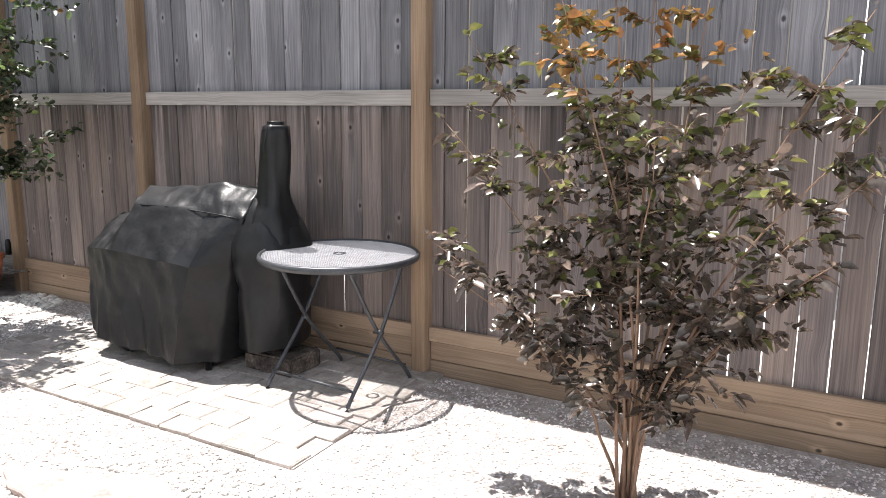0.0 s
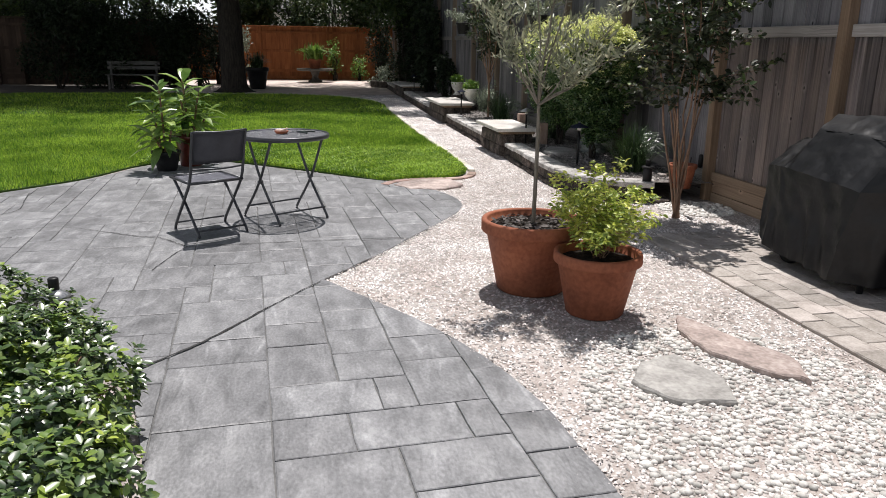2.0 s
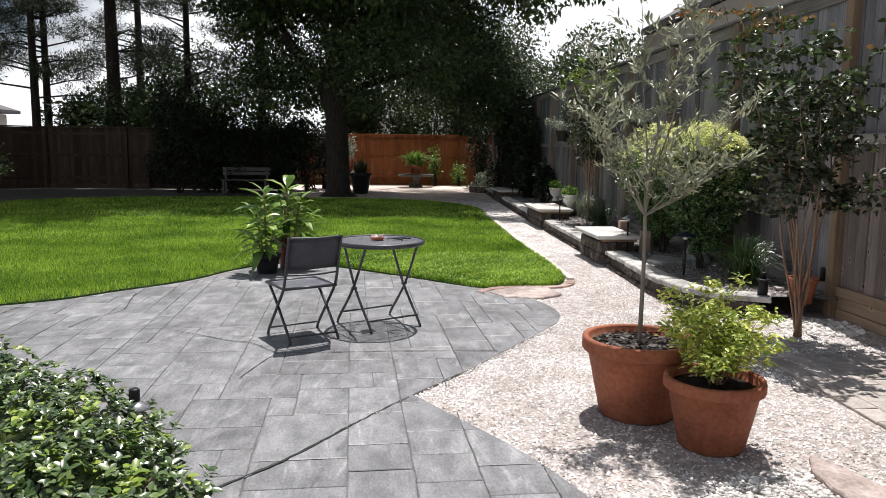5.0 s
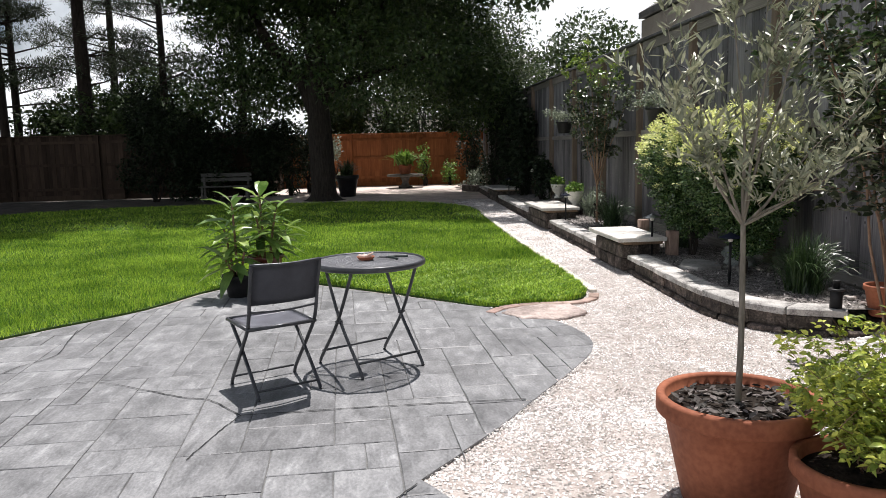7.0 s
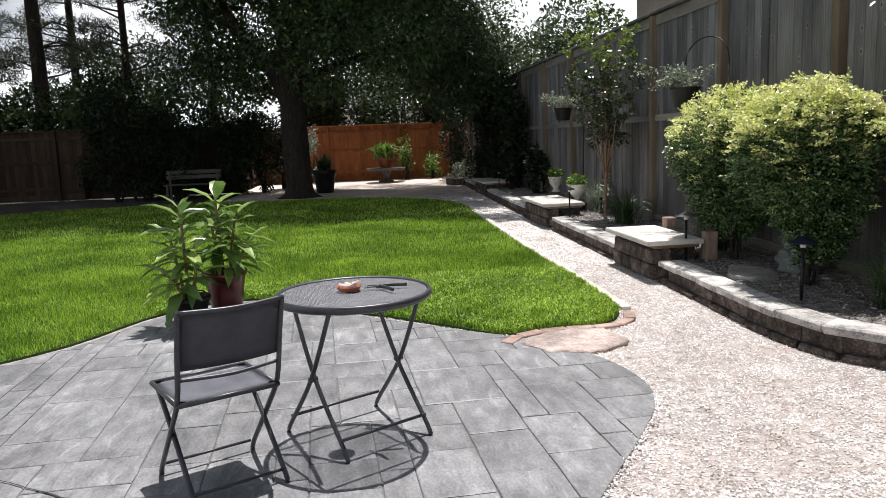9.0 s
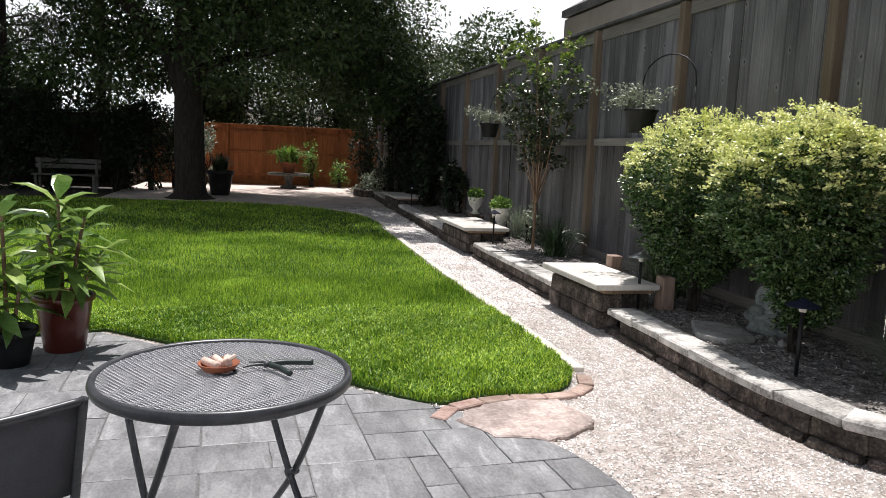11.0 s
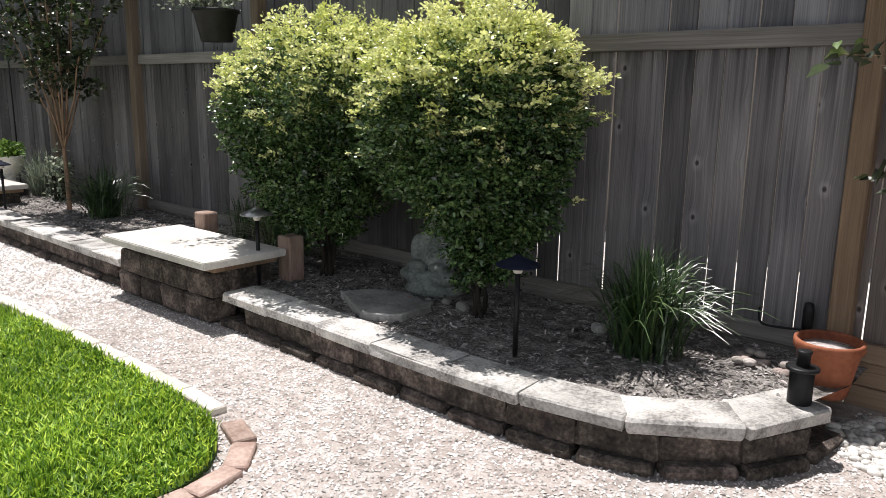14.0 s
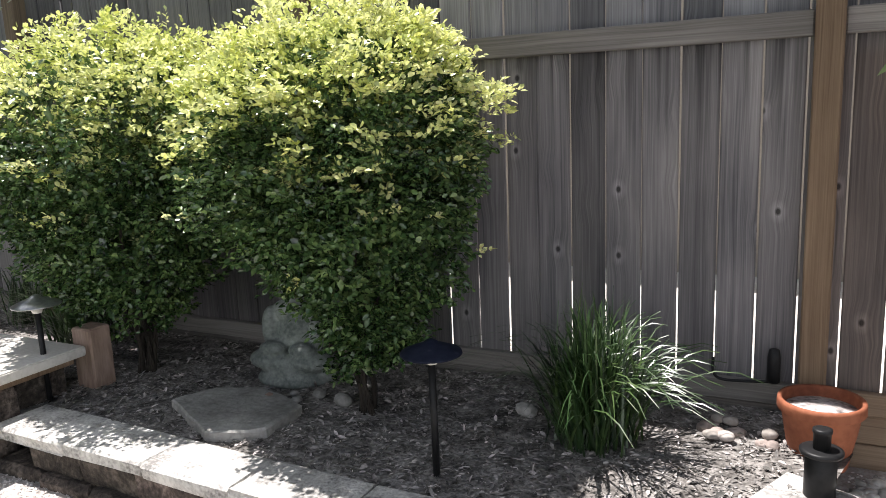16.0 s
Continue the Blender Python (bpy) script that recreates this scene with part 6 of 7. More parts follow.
for k, poly in enumerate(([(-2.38, -2.2), (-2.36, -1.85), (-2.02, -1.6), (-1.82, -1.70), (-1.84, -2.05), (-2.1, -2.25)], [(-3.10, -3.2), (-3.02, -2.75), (-2.62, -2.48), (-2.46, -2.62), (-2.55, -2.95), (-2.8, -3.2)], [(-1.75, -1.55), (-1.5, -1.42), (-1.28, -1.55), (-1.4, -1.8), (-1.65, -1.8)], [(-1.7, -2.9), (-1.4, -2.5), (-1.1, -2.6), (-1.2, -3.0)], [(-1.25, -1.2), (-1.0, -1.15), (-0.95, -1.38), (-1.2, -1.42)])):
    slab_stone("flagstone", poly, -0.02, 0.03, M["flag"], "pinkish tan flagstone in the rock garden", "stone", 20 + k, "flagstones in the rock garden")

ico = bmesh.new()
bmesh.ops.create_icosphere(ico, subdivisions=1, radius=1)
ICO_V = np.array([v.co[:] for v in ico.verts])
ICO_F = np.array([[v.index for v in f.verts] for f in ico.faces])
ico.free()


def cobble(name, x, y, z, a, c, d, rz, material, label, group):
    r = random.Random(int(x * 1000 + y * 777))
    bm = bmesh.new()
    bmesh.ops.create_icosphere(bm, subdivisions=2, radius=1)
    for v in bm.verts:
        v.co *= 1 + 0.16 * noise.noise(v.co * 1.4 + Vector((x * 9, y * 9, 0)))
        v.co = Vector((v.co.x * a, v.co.y * c, v.co.z * d + d * 0.8))
    o = tagged(part(name, bm, material), label, "stone", group)
    o.matrix_basis = pose(x, y, z, 0, 0, rz)
    return o


rc = random.Random(8)
for k in range(13):
    x, y = -5.86 + rc.uniform(-0.13, 0.12), 3.80 + rc.uniform(-0.09, 0.09)
    cobble("cobble", x, y, 0.165 + 0.02 * (k % 3 == 0), rc.uniform(0.024, 0.04), rc.uniform(0.02, 0.03), rc.uniform(0.015, 0.024), rc.uniform(0, 180), M["flag"] if k % 3 else M["paver"], "small rounded pale cobble beside the pot", "cobbles beside the pot")
for x, y, a in ((-7.66, 3.45, 0.045), (-7.56, 3.5, 0.03), (-7.5, 3.58, 0.04), (-7.62, 3.56, 0.022), (-7.36, 3.55, 0.05), (-6.62, 3.72, 0.05)):
    cobble("cobble", x, y, 0.17, a, a * 0.75, a * 0.6, a * 3000, M["brick"] if a == 0.045 else M["greyflag"], "rounded stone on the mulch near the statue", "stones near the statue")


# ---- hanging planters ----
def planter(x, y, z, px, py, seed, label):
    p = thing("hanging_planter", x, y, z, 0, label, "planter", "hanging planters")
    part("pot", lathe_bm([(0.105, 0), (0.11, 0.005), (0.15, 0.19), (0.165, 0.195), (0.165, 0.215), (0.15, 0.215), (0.14, 0.19)], 28), M["black"], p)
    part("soil", lathe_bm([(0.14, 0.17), (0.14, 0.185), (0.02, 0.2)], 20), M["potsoil"], p)
    for k in range(3):
        a = k * 2.094 + 0.4
        part("wire", tube_bm([(0.158 * math.cos(a), 0.158 * math.sin(a), 0.21), (0, 0, 0.5)], 0.002, 5), M["black"], p)
    rng = np.random.default_rng(seed)
    rr = random.Random(seed)
    bm = bmesh.new()
    S, O = [], []
    for k in range(17):
        a = rr.uniform(0, 6.28)
        ln = rr.uniform(0.15, 0.5)
        pts = [(0.05 * math.cos(a), 0.05 * math.sin(a), 0.19), (ln * 0.5 * math.cos(a), ln * 0.5 * math.sin(a), 0.27 + rr.uniform(0, 0.12)), (ln * math.cos(a), ln * math.sin(a), 0.26 + rr.uniform(-0.06, 0.2))]
        line = smooth_line(pts, 4)
        tube_bm(line, 0.003, 5, bm, 0.0015)
        for q in line[2:]:
            for _ in range(7):
                S.append((q[0] + rr.gauss(0, 0.025), q[1] + rr.gauss(0, 0.025), q[2] + rr.gauss(0, 0.025)))
                O.append((math.cos(a), math.sin(a), 0.4))
    part("stem", bm, M["olivestem"], p)
    foliage("foliage", p, M["greyleaf"], np.array(S), np.array(O), rng, 0.04, 0.022)
    h = thing("shepherd_hook", px, py, 0.1, 0, "thin black iron shepherd hook in the bed", "hook", "shepherd hooks")
    top = z + 0.5 - 0.1
    d = Vector((x - px, y - py, 0))
    arc = [(0, 0, top - 0.12)] + [tuple(d * (0.5 - 0.5 * math.cos(math.pi * i / 10)) + Vector((0, 0, top - 0.04 + 0.24 * math.sin(math.pi * i / 10)))) for i in range(0, 11)] + [tuple(d + Vector((0, 0, top - 0.01)))]
    part("hook_arm", tube_bm(arc, 0.007, 8), M["black"], h)
    part("pole", tube_bm([(0, 0, -0.1), (0, 0, top - 0.10)], 0.008, 8), M["black"], h)
    return p


planter(-9.62, 3.56, 1.66, -8.98, 3.72, 51, "black hanging planter with a pale trailing plant")
planter(-14.55, 3.58, 1.66, -13.95, 3.75, 52, "black hanging planter with a sparse trailing plant")


# ---- white pots on the bed ----
def goblet(x, y, z, s, seed, label):
    g = thing("goblet_pot", x, y, z, 0, label, "plant pot", "white goblet pots")
    part("body", lathe_bm([(0.09 * s, 0), (0.095 * s, 0.02 * s), (0.05 * s, 0.06 * s), (0.06 * s, 0.1 * s), (0.13 * s, 0.18 * s), (0.155 * s, 0.28 * s), (0.165 * s, 0.31 * s), (0.165 * s, 0.33 * s), (0.145 * s, 0.33 * s), (0.14 * s, 0.29 * s)], 28), M["whitepot"], g)
    part("soil", lathe_bm([(0.14 * s, 0.27 * s), (0.14 * s, 0.29 * s), (0.02, 0.3 * s)], 20), M["potsoil"], g)
    rng = np.random.default_rng(seed)
    P, out = crown_points(rng, [(0, 0, 0.38 * s, 0.16 * s, 0.16 * s, 0.12 * s)], 330, 0.3)
    foliage("plant", g, M["fern"], P, out, rng, 0.07, 0.03)
    return g


goblet(-13.75, 3.58, 0.29, 0.95, 53, "white stone goblet pot with a small green plant")
goblet(-15.25, 3.62, 0.38, 0.85, 54, "small white stone goblet pot with a green plant")
for x, y, h in ((-13.75, 3.58, 0.16), (-15.25, 3.62, 0.25)):
    o = tagged(part("stone_block", box_bm(0.26, 0.24, h, 0, 0, 0, 0.012), M["block"], smooth=False), "low stone block under a white pot", "stone block", "blocks under the white pots")
    o.location = (x, y, 0.13)
shrub("silver_shrub", -13.0, 3.78, 0.3, 0.2, 0.75, 260, 55, "tall silver-leaved plant behind the white pot", M["greyleaf"], 0.06, 0.035)

# ---- strap-leaved plants in pots at the lawn's edge ----
M["redglaze"] = mat("oxblood_glaze", (0.085, 0.016, 0.012), (0.13, 0.03, 0.02), scale=6, fine=40, rough=0.3, bump=0.05, spec=0.6)
flower_pot(-8.30, -1.17, 0.004, 0.19, 0.37, "dark oxblood glazed pot at the lawn edge", material="redglaze", rim=0.1)
flower_pot(-7.96, -1.40, 0.004, 0.165, 0.23, "black plastic pot at the lawn edge", material="black", rim=0.15)


def cane_plant(x, y, z, canes, seed, label):
    p = thing("corn_plant", x, y, z, 0, label, "plant", "corn plants in pots")
    rng = np.random.default_rng(seed)
    rr = random.Random(seed)
    bm = bmesh.new()
    S, D, LL = [], [], []
    for cx, cy, h in canes:
        tube_bm(smooth_line([(cx * 0.3, cy * 0.3, 0), (cx * 0.6, cy * 0.6, h * 0.5), (cx, cy, h)], 4), 0.014, 8, bm, 0.01)
        m = int(9 + h * 13)
        for i in range(m):
            k = i / m
            zz = h * (0.42 + 0.58 * k)
            a = i * 2.4 + rr.uniform(-0.3, 0.3)
            f = (0.42 + 0.58 * k)
            S.append((cx * f, cy * f, zz))
            lift = -0.15 + 1.3 * k ** 1.5 + rr.uniform(-0.15, 0.15)
            D.append((math.cos(a), math.sin(a), lift))
            LL.append(rr.uniform(0.25, 0.40))
    part("stem", bm, M["stem"], p)
    S, D, LL = np.array(S), np.array(D), np.array(LL)
    N = np.tile([[0, 0, 1.0]], (len(S), 1)) + rng.normal(size=(len(S), 3)) * 0.2
    V, F = leaves(S, D, N, LL, LL * 0.27, 0.16, True, 0.28)
    mesh_ob("foliage", flat_mesh("foliage", V, F), M["tropic"], p)["kind"] = "stuff"
    return p


cane_plant(-8.30, -1.17, 0.32, [(0.05, 0.14, 0.56), (-0.1, -0.05, 0.7), (0.16, -0.05, 0.48), (-0.02, 0.22, 0.3), (0.1, 0.1, 0.2)], 56, "corn plant with long pointed green leaves")
cane_plant(-7.96, -1.40, 0.19, [(0.0, -0.02, 0.78), (-0.08, -0.14, 0.54), (0.08, 0.1, 0.34), (0.12, -0.1, 0.22)], 57, "corn plant with long pointed green leaves in a black pot")

# ---- on the patio table ----
t = thing("clay_saucer", -5.35, -0.05, TABLE_Z, 0, "small terracotta saucer on the mesh table", "saucer")
part("dish", lathe_bm([(0.042, 0), (0.046, 0.003), (0.06, 0.02), (0.062, 0.023), (0.057, 0.023), (0.042, 0.006)], 28), M["terracotta"], t)
M["clay"] = mat("pink_clay", (0.55, 0.38, 0.31), (0.78, 0.64, 0.56), scale=20, rough=0.85, bump=0.2)
for k, (x, y, a) in enumerate(((-0.01, 0.0, 20), (0.012, -0.022, 35), (-0.005, 0.026, 5))):
    o = tagged(part("clay_piece", lathe_bm([(0.008, -0.04), (0.012, -0.037), (0.012, 0.037), (0.008, 0.04)], 12), M["clay"]), "small pinkish clay tube lying in the saucer", "clay piece", "clay pieces in the saucer")
    o.matrix_basis = Matrix.Translation((-5.35 + x, -0.05 + y, TABLE_Z + 0.024)) @ pose(0, 0, 0, 0, 90, a)
o = tagged(part("clay_shard", box_bm(0.05, 0.035, 0.012, 0, 0, 0, 0.003), M["clay"], smooth=False), "flat pale clay shard leaning in the saucer", "clay piece")
o.matrix_basis = pose(-5.335, -0.02, TABLE_Z + 0.03, 18, -25, 40)
pr = thing("pruning_shears", -5.34, 0.09, TABLE_Z + 0.004, 12, "open pruning shears with dark green handles", "tool")
M["grip"] = mat("green_grip", (0.012, 0.022, 0.02), (0.03, 0.045, 0.04), scale=20, rough=0.45, bump=0.1)
part("handle", tube_bm(smooth_line([(0.0, 0.01, 0.012), (0.0, 0.06, 0.014), (0.02, 0.14, 0.012)], 5), 0.009, 8), M["grip"], pr)
part("handle", tube_bm(smooth_line([(0.01, 0.01, 0.012), (0.05, 0.03, 0.012), (0.11, 0.045, 0.011)], 5), 0.009, 8), M["grip"], pr)
part("blade", tube_bm(smooth_line([(0, 0.012, 0.01), (-0.012, -0.03, 0.01), (0.004, -0.07, 0.01)], 5), 0.006, 6, None, 0.002), M["metal"], pr)
part("blade", tube_bm(smooth_line([(0, 0.012, 0.012), (-0.03, -0.01, 0.012), (-0.04, -0.045, 0.012)], 5), 0.005, 6, None, 0.002), M["metal"], pr)
part("pivot", lathe_bm([(0.009, 0.004), (0.009, 0.018)], 12), M["metal"], pr)


# ---- rock garden ----
def cactus(x, y, z, r, ribs, material, label):
    c = thing("cactus", x, y, z, 0, label, "cactus", "barrel cacti")
    bm = bmesh.new()
    n, m = ribs * 4, 12
    rings = []
    for j in range(m + 1):
        a = math.pi * (j / m * 0.94 + 0.03)
        rings.append([bm.verts.new((r * math.sin(a) * (1 + 0.09 * math.cos(ribs * b)) * math.cos(b), r * math.sin(a) * (1 + 0.09 * math.cos(ribs * b)) * math.sin(b), r * 0.95 - r * 0.98 * math.cos(a))) for b in (2 * math.pi * i / n for i in range(n))])
    for a, b in zip(rings, rings[1:]):
        for i in range(n):
            bm.faces.new((a[i], a[(i + 1) % n], b[(i + 1) % n], b[i]))
    bm.faces.new(rings[-1])
    part("body", bm, material, c)
    V, F = [], []
    for j in range(2, m):
        a = math.pi * (j / m * 0.94 + 0.03)
        for i in range(ribs):
            b = 2 * math.pi * i / ribs
            p = Vector((r * 1.09 * math.sin(a) * math.cos(b), r * 1.09 * math.sin(a) * math.sin(b), r * 0.95 - r * 0.98 * math.cos(a)))
            o = Vector((math.sin(a) * math.cos(b), math.sin(a) * math.sin(b), -math.cos(a)))
            for s in (-1, 1):
                q = len(V)
                tdir = Vector((-math.sin(b), math.cos(b), 0.3)) * s * 0.5
                V += [tuple(p - tdir * 0.004), tuple(p + tdir * 0.004), tuple(p + (o + tdir) * 0.016)]
                F.append((q, q + 1, q + 2))
    mesh_ob("spine", flat_mesh("spine", V, F), M["whitepot"], c)["kind"] = "stuff"
    return c


M["cactus"] = mat("grey_green_cactus", (0.08, 0.11, 0.05), (0.17, 0.21, 0.11), scale=14, rough=0.6, bump=0.2)
M["darkcactus"] = mat("dark_cactus", (0.015, 0.022, 0.016), (0.045, 0.055, 0.04), scale=14, rough=0.6, bump=0.2)
cactus(-1.86, -2.12, 0.0, 0.105, 14, M["cactus"], "grey-green ribbed barrel cactus in the rock garden")
cactus(-0.80, -1.28, 0.09, 0.115, 16, M["darkcactus"], "dark ribbed barrel cactus in a clay pot")
strap_clump(-2.75, -2.45, 0.0, 0.22, 0.14, 70, 58, "low pale succulent among the pebbles", "succulent", 0.03, "greyleaf", "succulent", "")
strap_clump(-2.45, -2.55, 0.0, 0.2, 0.13, 60, 59, "low pale succulent among the pebbles", "succulent", 0.028, "greyleaf", "succulent", "")


def pot_mulch(cx, cy, z, R, n, seed, label, material="chip"):
    """Flat bark pieces lying on the soil of a pot."""
    r2 = np.random.default_rng(seed)
    a, k = r2.uniform(0, 6.28, n), R * r2.random(n) ** 0.5
    P = np.stack([cx + k * np.cos(a), cy + k * np.sin(a), z + r2.uniform(0.0, 0.008, n)], 1)
    D = np.stack([r2.normal(size=n), r2.normal(size=n), r2.normal(size=n) * 0.15], 1)
    N = np.stack([r2.normal(size=n) * 0.35, r2.normal(size=n) * 0.35, np.ones(n)], 1)
    L = r2.uniform(0.02, 0.06, n)
    V, F = leaves(P, D, N, L, L * r2.uniform(0.3, 0.5, n), 0.15, False, 0.0)
    return tagged(mesh_ob("bark_mulch", flat_mesh("bark_mulch", V, F), M[material]), label, "mulch", kind="stuff")


pot_mulch(-1.00, -1.74, 0.40 * 0.84 + 0.018, 0.2, 170, 61, "pale bark mulch in the terracotta pot")
pot_mulch(POT1[0], POT1[1], 0.445 * 0.9 + 0.012, 0.235, 230, 62, "dark bark mulch round the olive stem", "darkchip")

# cable clipped along the tall fence
o = tagged(part("cable", tube_bm(smooth_line([(-5.98, 4.10, 0.36), (-5.975, 4.09, 0.30), (-5.94, 4.085, 0.278), (-5.84, 4.085, 0.283), (-5.77, 4.085, 0.29)], 5), 0.006, 6), M["black"]), "thin black cable on the fence rail", "cable")
o = tagged(part("fence_light", lathe_bm([(0.018, 0), (0.024, 0.004), (0.024, 0.10), (0.018, 0.13), (0.006, 0.135)], 20), M["black"]), "small black cylinder light on the fence rail", "garden lamp")
o.location = (-5.76, 4.08, 0.29)

# ---- pieces: paving of the patio ----
rp = random.Random(23)
CELL = 0.152
used = set()
IX0, IX1, IY0, IY1 = -60, 18, -48, 13
rects = []
for i in range(IX0, IX1):
    for j in range(IY0, IY1):
        if (i, j) in used:
            continue
        opts = [(3, 2), (2, 3), (3, 3), (2, 2), (3, 2), (2, 3), (4, 3), (2, 1), (1, 2), (1, 1)]
        first = opts[:7]
        rp.shuffle(first)
        for w, d in first + opts[7:]:
            cells = [(i + a, j + b) for a in range(w) for b in range(d)]
            if not any(c in used for c in cells):
                used.update(cells)
                rects.append((i, j, w, d))
                break
restV, restF = [], []
ca, sa = math.cos(radians(3)), math.sin(radians(3))
for i, j, w, d in rects:
    g = 0.003
    q = [(i * CELL + g, j * CELL + g), ((i + w) * CELL - g, j * CELL + g), ((i + w) * CELL - g, (j + d) * CELL - g), (i * CELL + g, (j + d) * CELL - g)]
    q = [(x * ca - y * sa, x * sa + y * ca) for x, y in q]
    poly = clip_convex(PATIO, q)
    if len(poly) < 3:
        continue
    area = 0.5 * sum(poly[k - 1][0] * poly[k][1] - poly[k][0] * poly[k - 1][1] for k in range(len(poly)))
    if abs(area) < 0.0002:
        continue
    if area < 0:
        poly.reverse()
    cx, cy = sum(p[0] for p in poly) / len(poly), sum(p[1] for p in poly) / len(poly)
    fine = []
    for k, (bx, by) in enumerate(poly):
        ax, ay = poly[k - 1]
        fine.append(((2 * ax + bx) / 3 + rp.uniform(-0.003, 0.003), (2 * ay + by) / 3 + rp.uniform(-0.003, 0.003)))
        fine.append(((ax + 2 * bx) / 3 + rp.uniform(-0.003, 0.003), (ay + 2 * by) / 3 + rp.uniform(-0.003, 0.003)))
        fine.append((bx + rp.uniform(-0.002, 0.002), by + rp.uniform(-0.002, 0.002)))
    poly = fine
    n = len(poly)
    zt = 0.005 + rp.uniform(-0.0015, 0.0015)
    V = [(x - cx, y - cy, -0.004) for x, y in poly] + [((x - cx), (y - cy), zt - 0.003) for x, y in poly] + [((x - cx) * 0.975, (y - cy) * 0.975, zt) for x, y in poly]
    F = [tuple(range(2 * n, 3 * n))] + [(k, (k + 1) % n, n + (k + 1) % n, n + k) for k in range(n)] + [(n + k, n + (k + 1) % n, 2 * n + (k + 1) % n, 2 * n + k) for k in range(n)]
    if cy < -3.6 or cx > 1.2:
        q0 = len(restV)
        restV += [(x + cx, y + cy, z) for x, y, z in V]
        restF += [tuple(k + q0 for k in f) for f in F]
        continue
    me = bpy.data.meshes.new("paving_stone")
    me.from_pydata(V, [], F)
    me.materials.append(M["stamp"])
    o = new("paving_stone", me)
    o.parent = patio
    o.location = (cx, cy, 0)

me = bpy.data.meshes.new("paving_stones")
me.from_pydata(restV, [], restF)
mesh_ob("paving_stones", me, M["stamp"], patio)["kind"] = "stuff"


def crack(points, w, seed):
    r = random.Random(seed)
    line = smooth_line(points, 10)
    line = [(x + r.uniform(-0.003, 0.003), y + r.uniform(-0.003, 0.003)) for x, y in line]
    bm = bmesh.new()
    vs = []
    for k, p in enumerate(line):
        a, b = line[max(k - 1, 0)], line[min(k + 1, len(line) - 1)]
        d = Vector((b[0] - a[0], b[1] - a[1], 0)).normalized()
        ww = w * r.uniform(0.5, 1.2) / 2
        vs.append([bm.verts.new((p[0] - d.y * ww * s, p[1] + d.x * ww * s, 0.0108)) for s in (-1, 1)])
    for a, b in zip(vs, vs[1:]):
        bm.faces.new((a[0], b[0], b[1], a[1]))
    bmesh.ops.recalc_face_normals(bm, faces=bm.faces[:])
    part("crack", bm, M["crack"], patio, "dark crack in the concrete", smooth=False)


crack([(-2.08, -0.80), (-2.25, -0.70), (-2.55, -0.44), (-3.0, -0.14)], 0.015, 1)
crack([(-3.0, -0.14), (-3.16, -0.03), (-3.46, 0.18)], 0.008, 2)
crack([(-4.43, -0.75), (-4.46, -0.13), (-4.47, 0.4), (-4.47, 0.86)], 0.010, 3)
crack([(-4.43, -0.75), (-4.72, -0.98), (-4.80, -1.16), (-5.07, -1.57)], 0.009, 4)
crack([(-5.07, -1.57), (-5.2, -1.9), (-5.0, -2.4), (-4.9, -2.9)], 0.006, 5)
crack([(-5.25, -2.55), (-5.6, -2.5), (-5.9, -2.35), (-6.3, -2.42), (-6.7, -2.5)], 0.009, 6)
crack([(-5.3, -3.37), (-5.8, -3.34), (-6.15, -3.32)], 0.009, 7)
crack([(-4.43, -0.75), (-4.2, -0.82), (-3.85, -0.9)], 0.007, 8)

# ---- pieces: retaining wall ----
wall = thing("retaining_wall", 0, 0, 0, 0, "low curved wall of dark split blocks with pale caps", "wall", kind="structure")
GAPS = ((-9.78, -8.52), (-14.62, -12.93), (-21.42, -19.58))


def lay(line, step, size, off, z, name, material, variants, amount, bevel, jit=0.01):
    rr = random.Random(int(step * 1000 + z * 1000))
    meshes = []
    for k in range(variants):
        me = rough_box_mesh(name, size[0], size[1], size[2], bevel, amount, 100 + k)
        me.materials.append(M[material])
        meshes.append(me)
    pts = resample(line, step)
    for a, b in zip(pts, pts[1:]):
        mx, my = (a[0] + b[0]) / 2, (a[1] + b[1]) / 2
        if any(g0 < mx < g1 for g0, g1 in GAPS):
            continue
        d = Vector((b[0] - a[0], b[1] - a[1], 0)).normalized()
        nrm = Vector((-d.y, d.x, 0))
        o = new(name, rr.choice(meshes))
        o.parent = wall
        p = Vector((mx, my, z)) + nrm * (off + size[1] / 2 + rr.uniform(-jit, jit))
        o.matrix_basis = Matrix.Translation(p) @ Matrix.Rotation(math.atan2(d.y, d.x), 4, "Z")


lay(WALL, 0.30, (0.286, 0.2, 0.085), -0.04, -0.05, "block", "block", 6, 0.008, 0.018)
lay(WALL, 0.31, (0.306, 0.2, 0.112), 0.0, 0.03, "block", "block", 8, 0.011, 0.012)
lay(WALL, 0.42, (0.4185, 0.235, 0.056), -0.035, 0.139, "cap_stone", "cap", 8, 0.007, 0.009, 0.005)

# ---- pieces: lawn edging ----
edging = thing("lawn_edging", 0, 0, 0, 0, "pale stone and red brick edging round the lawn", "edging", kind="structure")


def edge_row(line, step, size, z, name, material, seed):
    rr = random.Random(seed)
    meshes = []
    for k in range(3):
        me = rough_box_mesh(name, size[0], size[1], size[2], 0.006, 0.002, seed + k)
        me.materials.append(M[material])
        meshes.append(me)
    pts = resample(line, step)
    for a, b in zip(pts, pts[1:]):
        o = new(name, rr.choice(meshes))
        o.parent = edging
        o.matrix_basis = pose((a[0] + b[0]) / 2, (a[1] + b[1]) / 2, z + rr.uniform(-0.004, 0.004), 0, 0, math.degrees(math.atan2(b[1] - a[1], b[0] - a[0])) + rr.uniform(-1.5, 1.5))


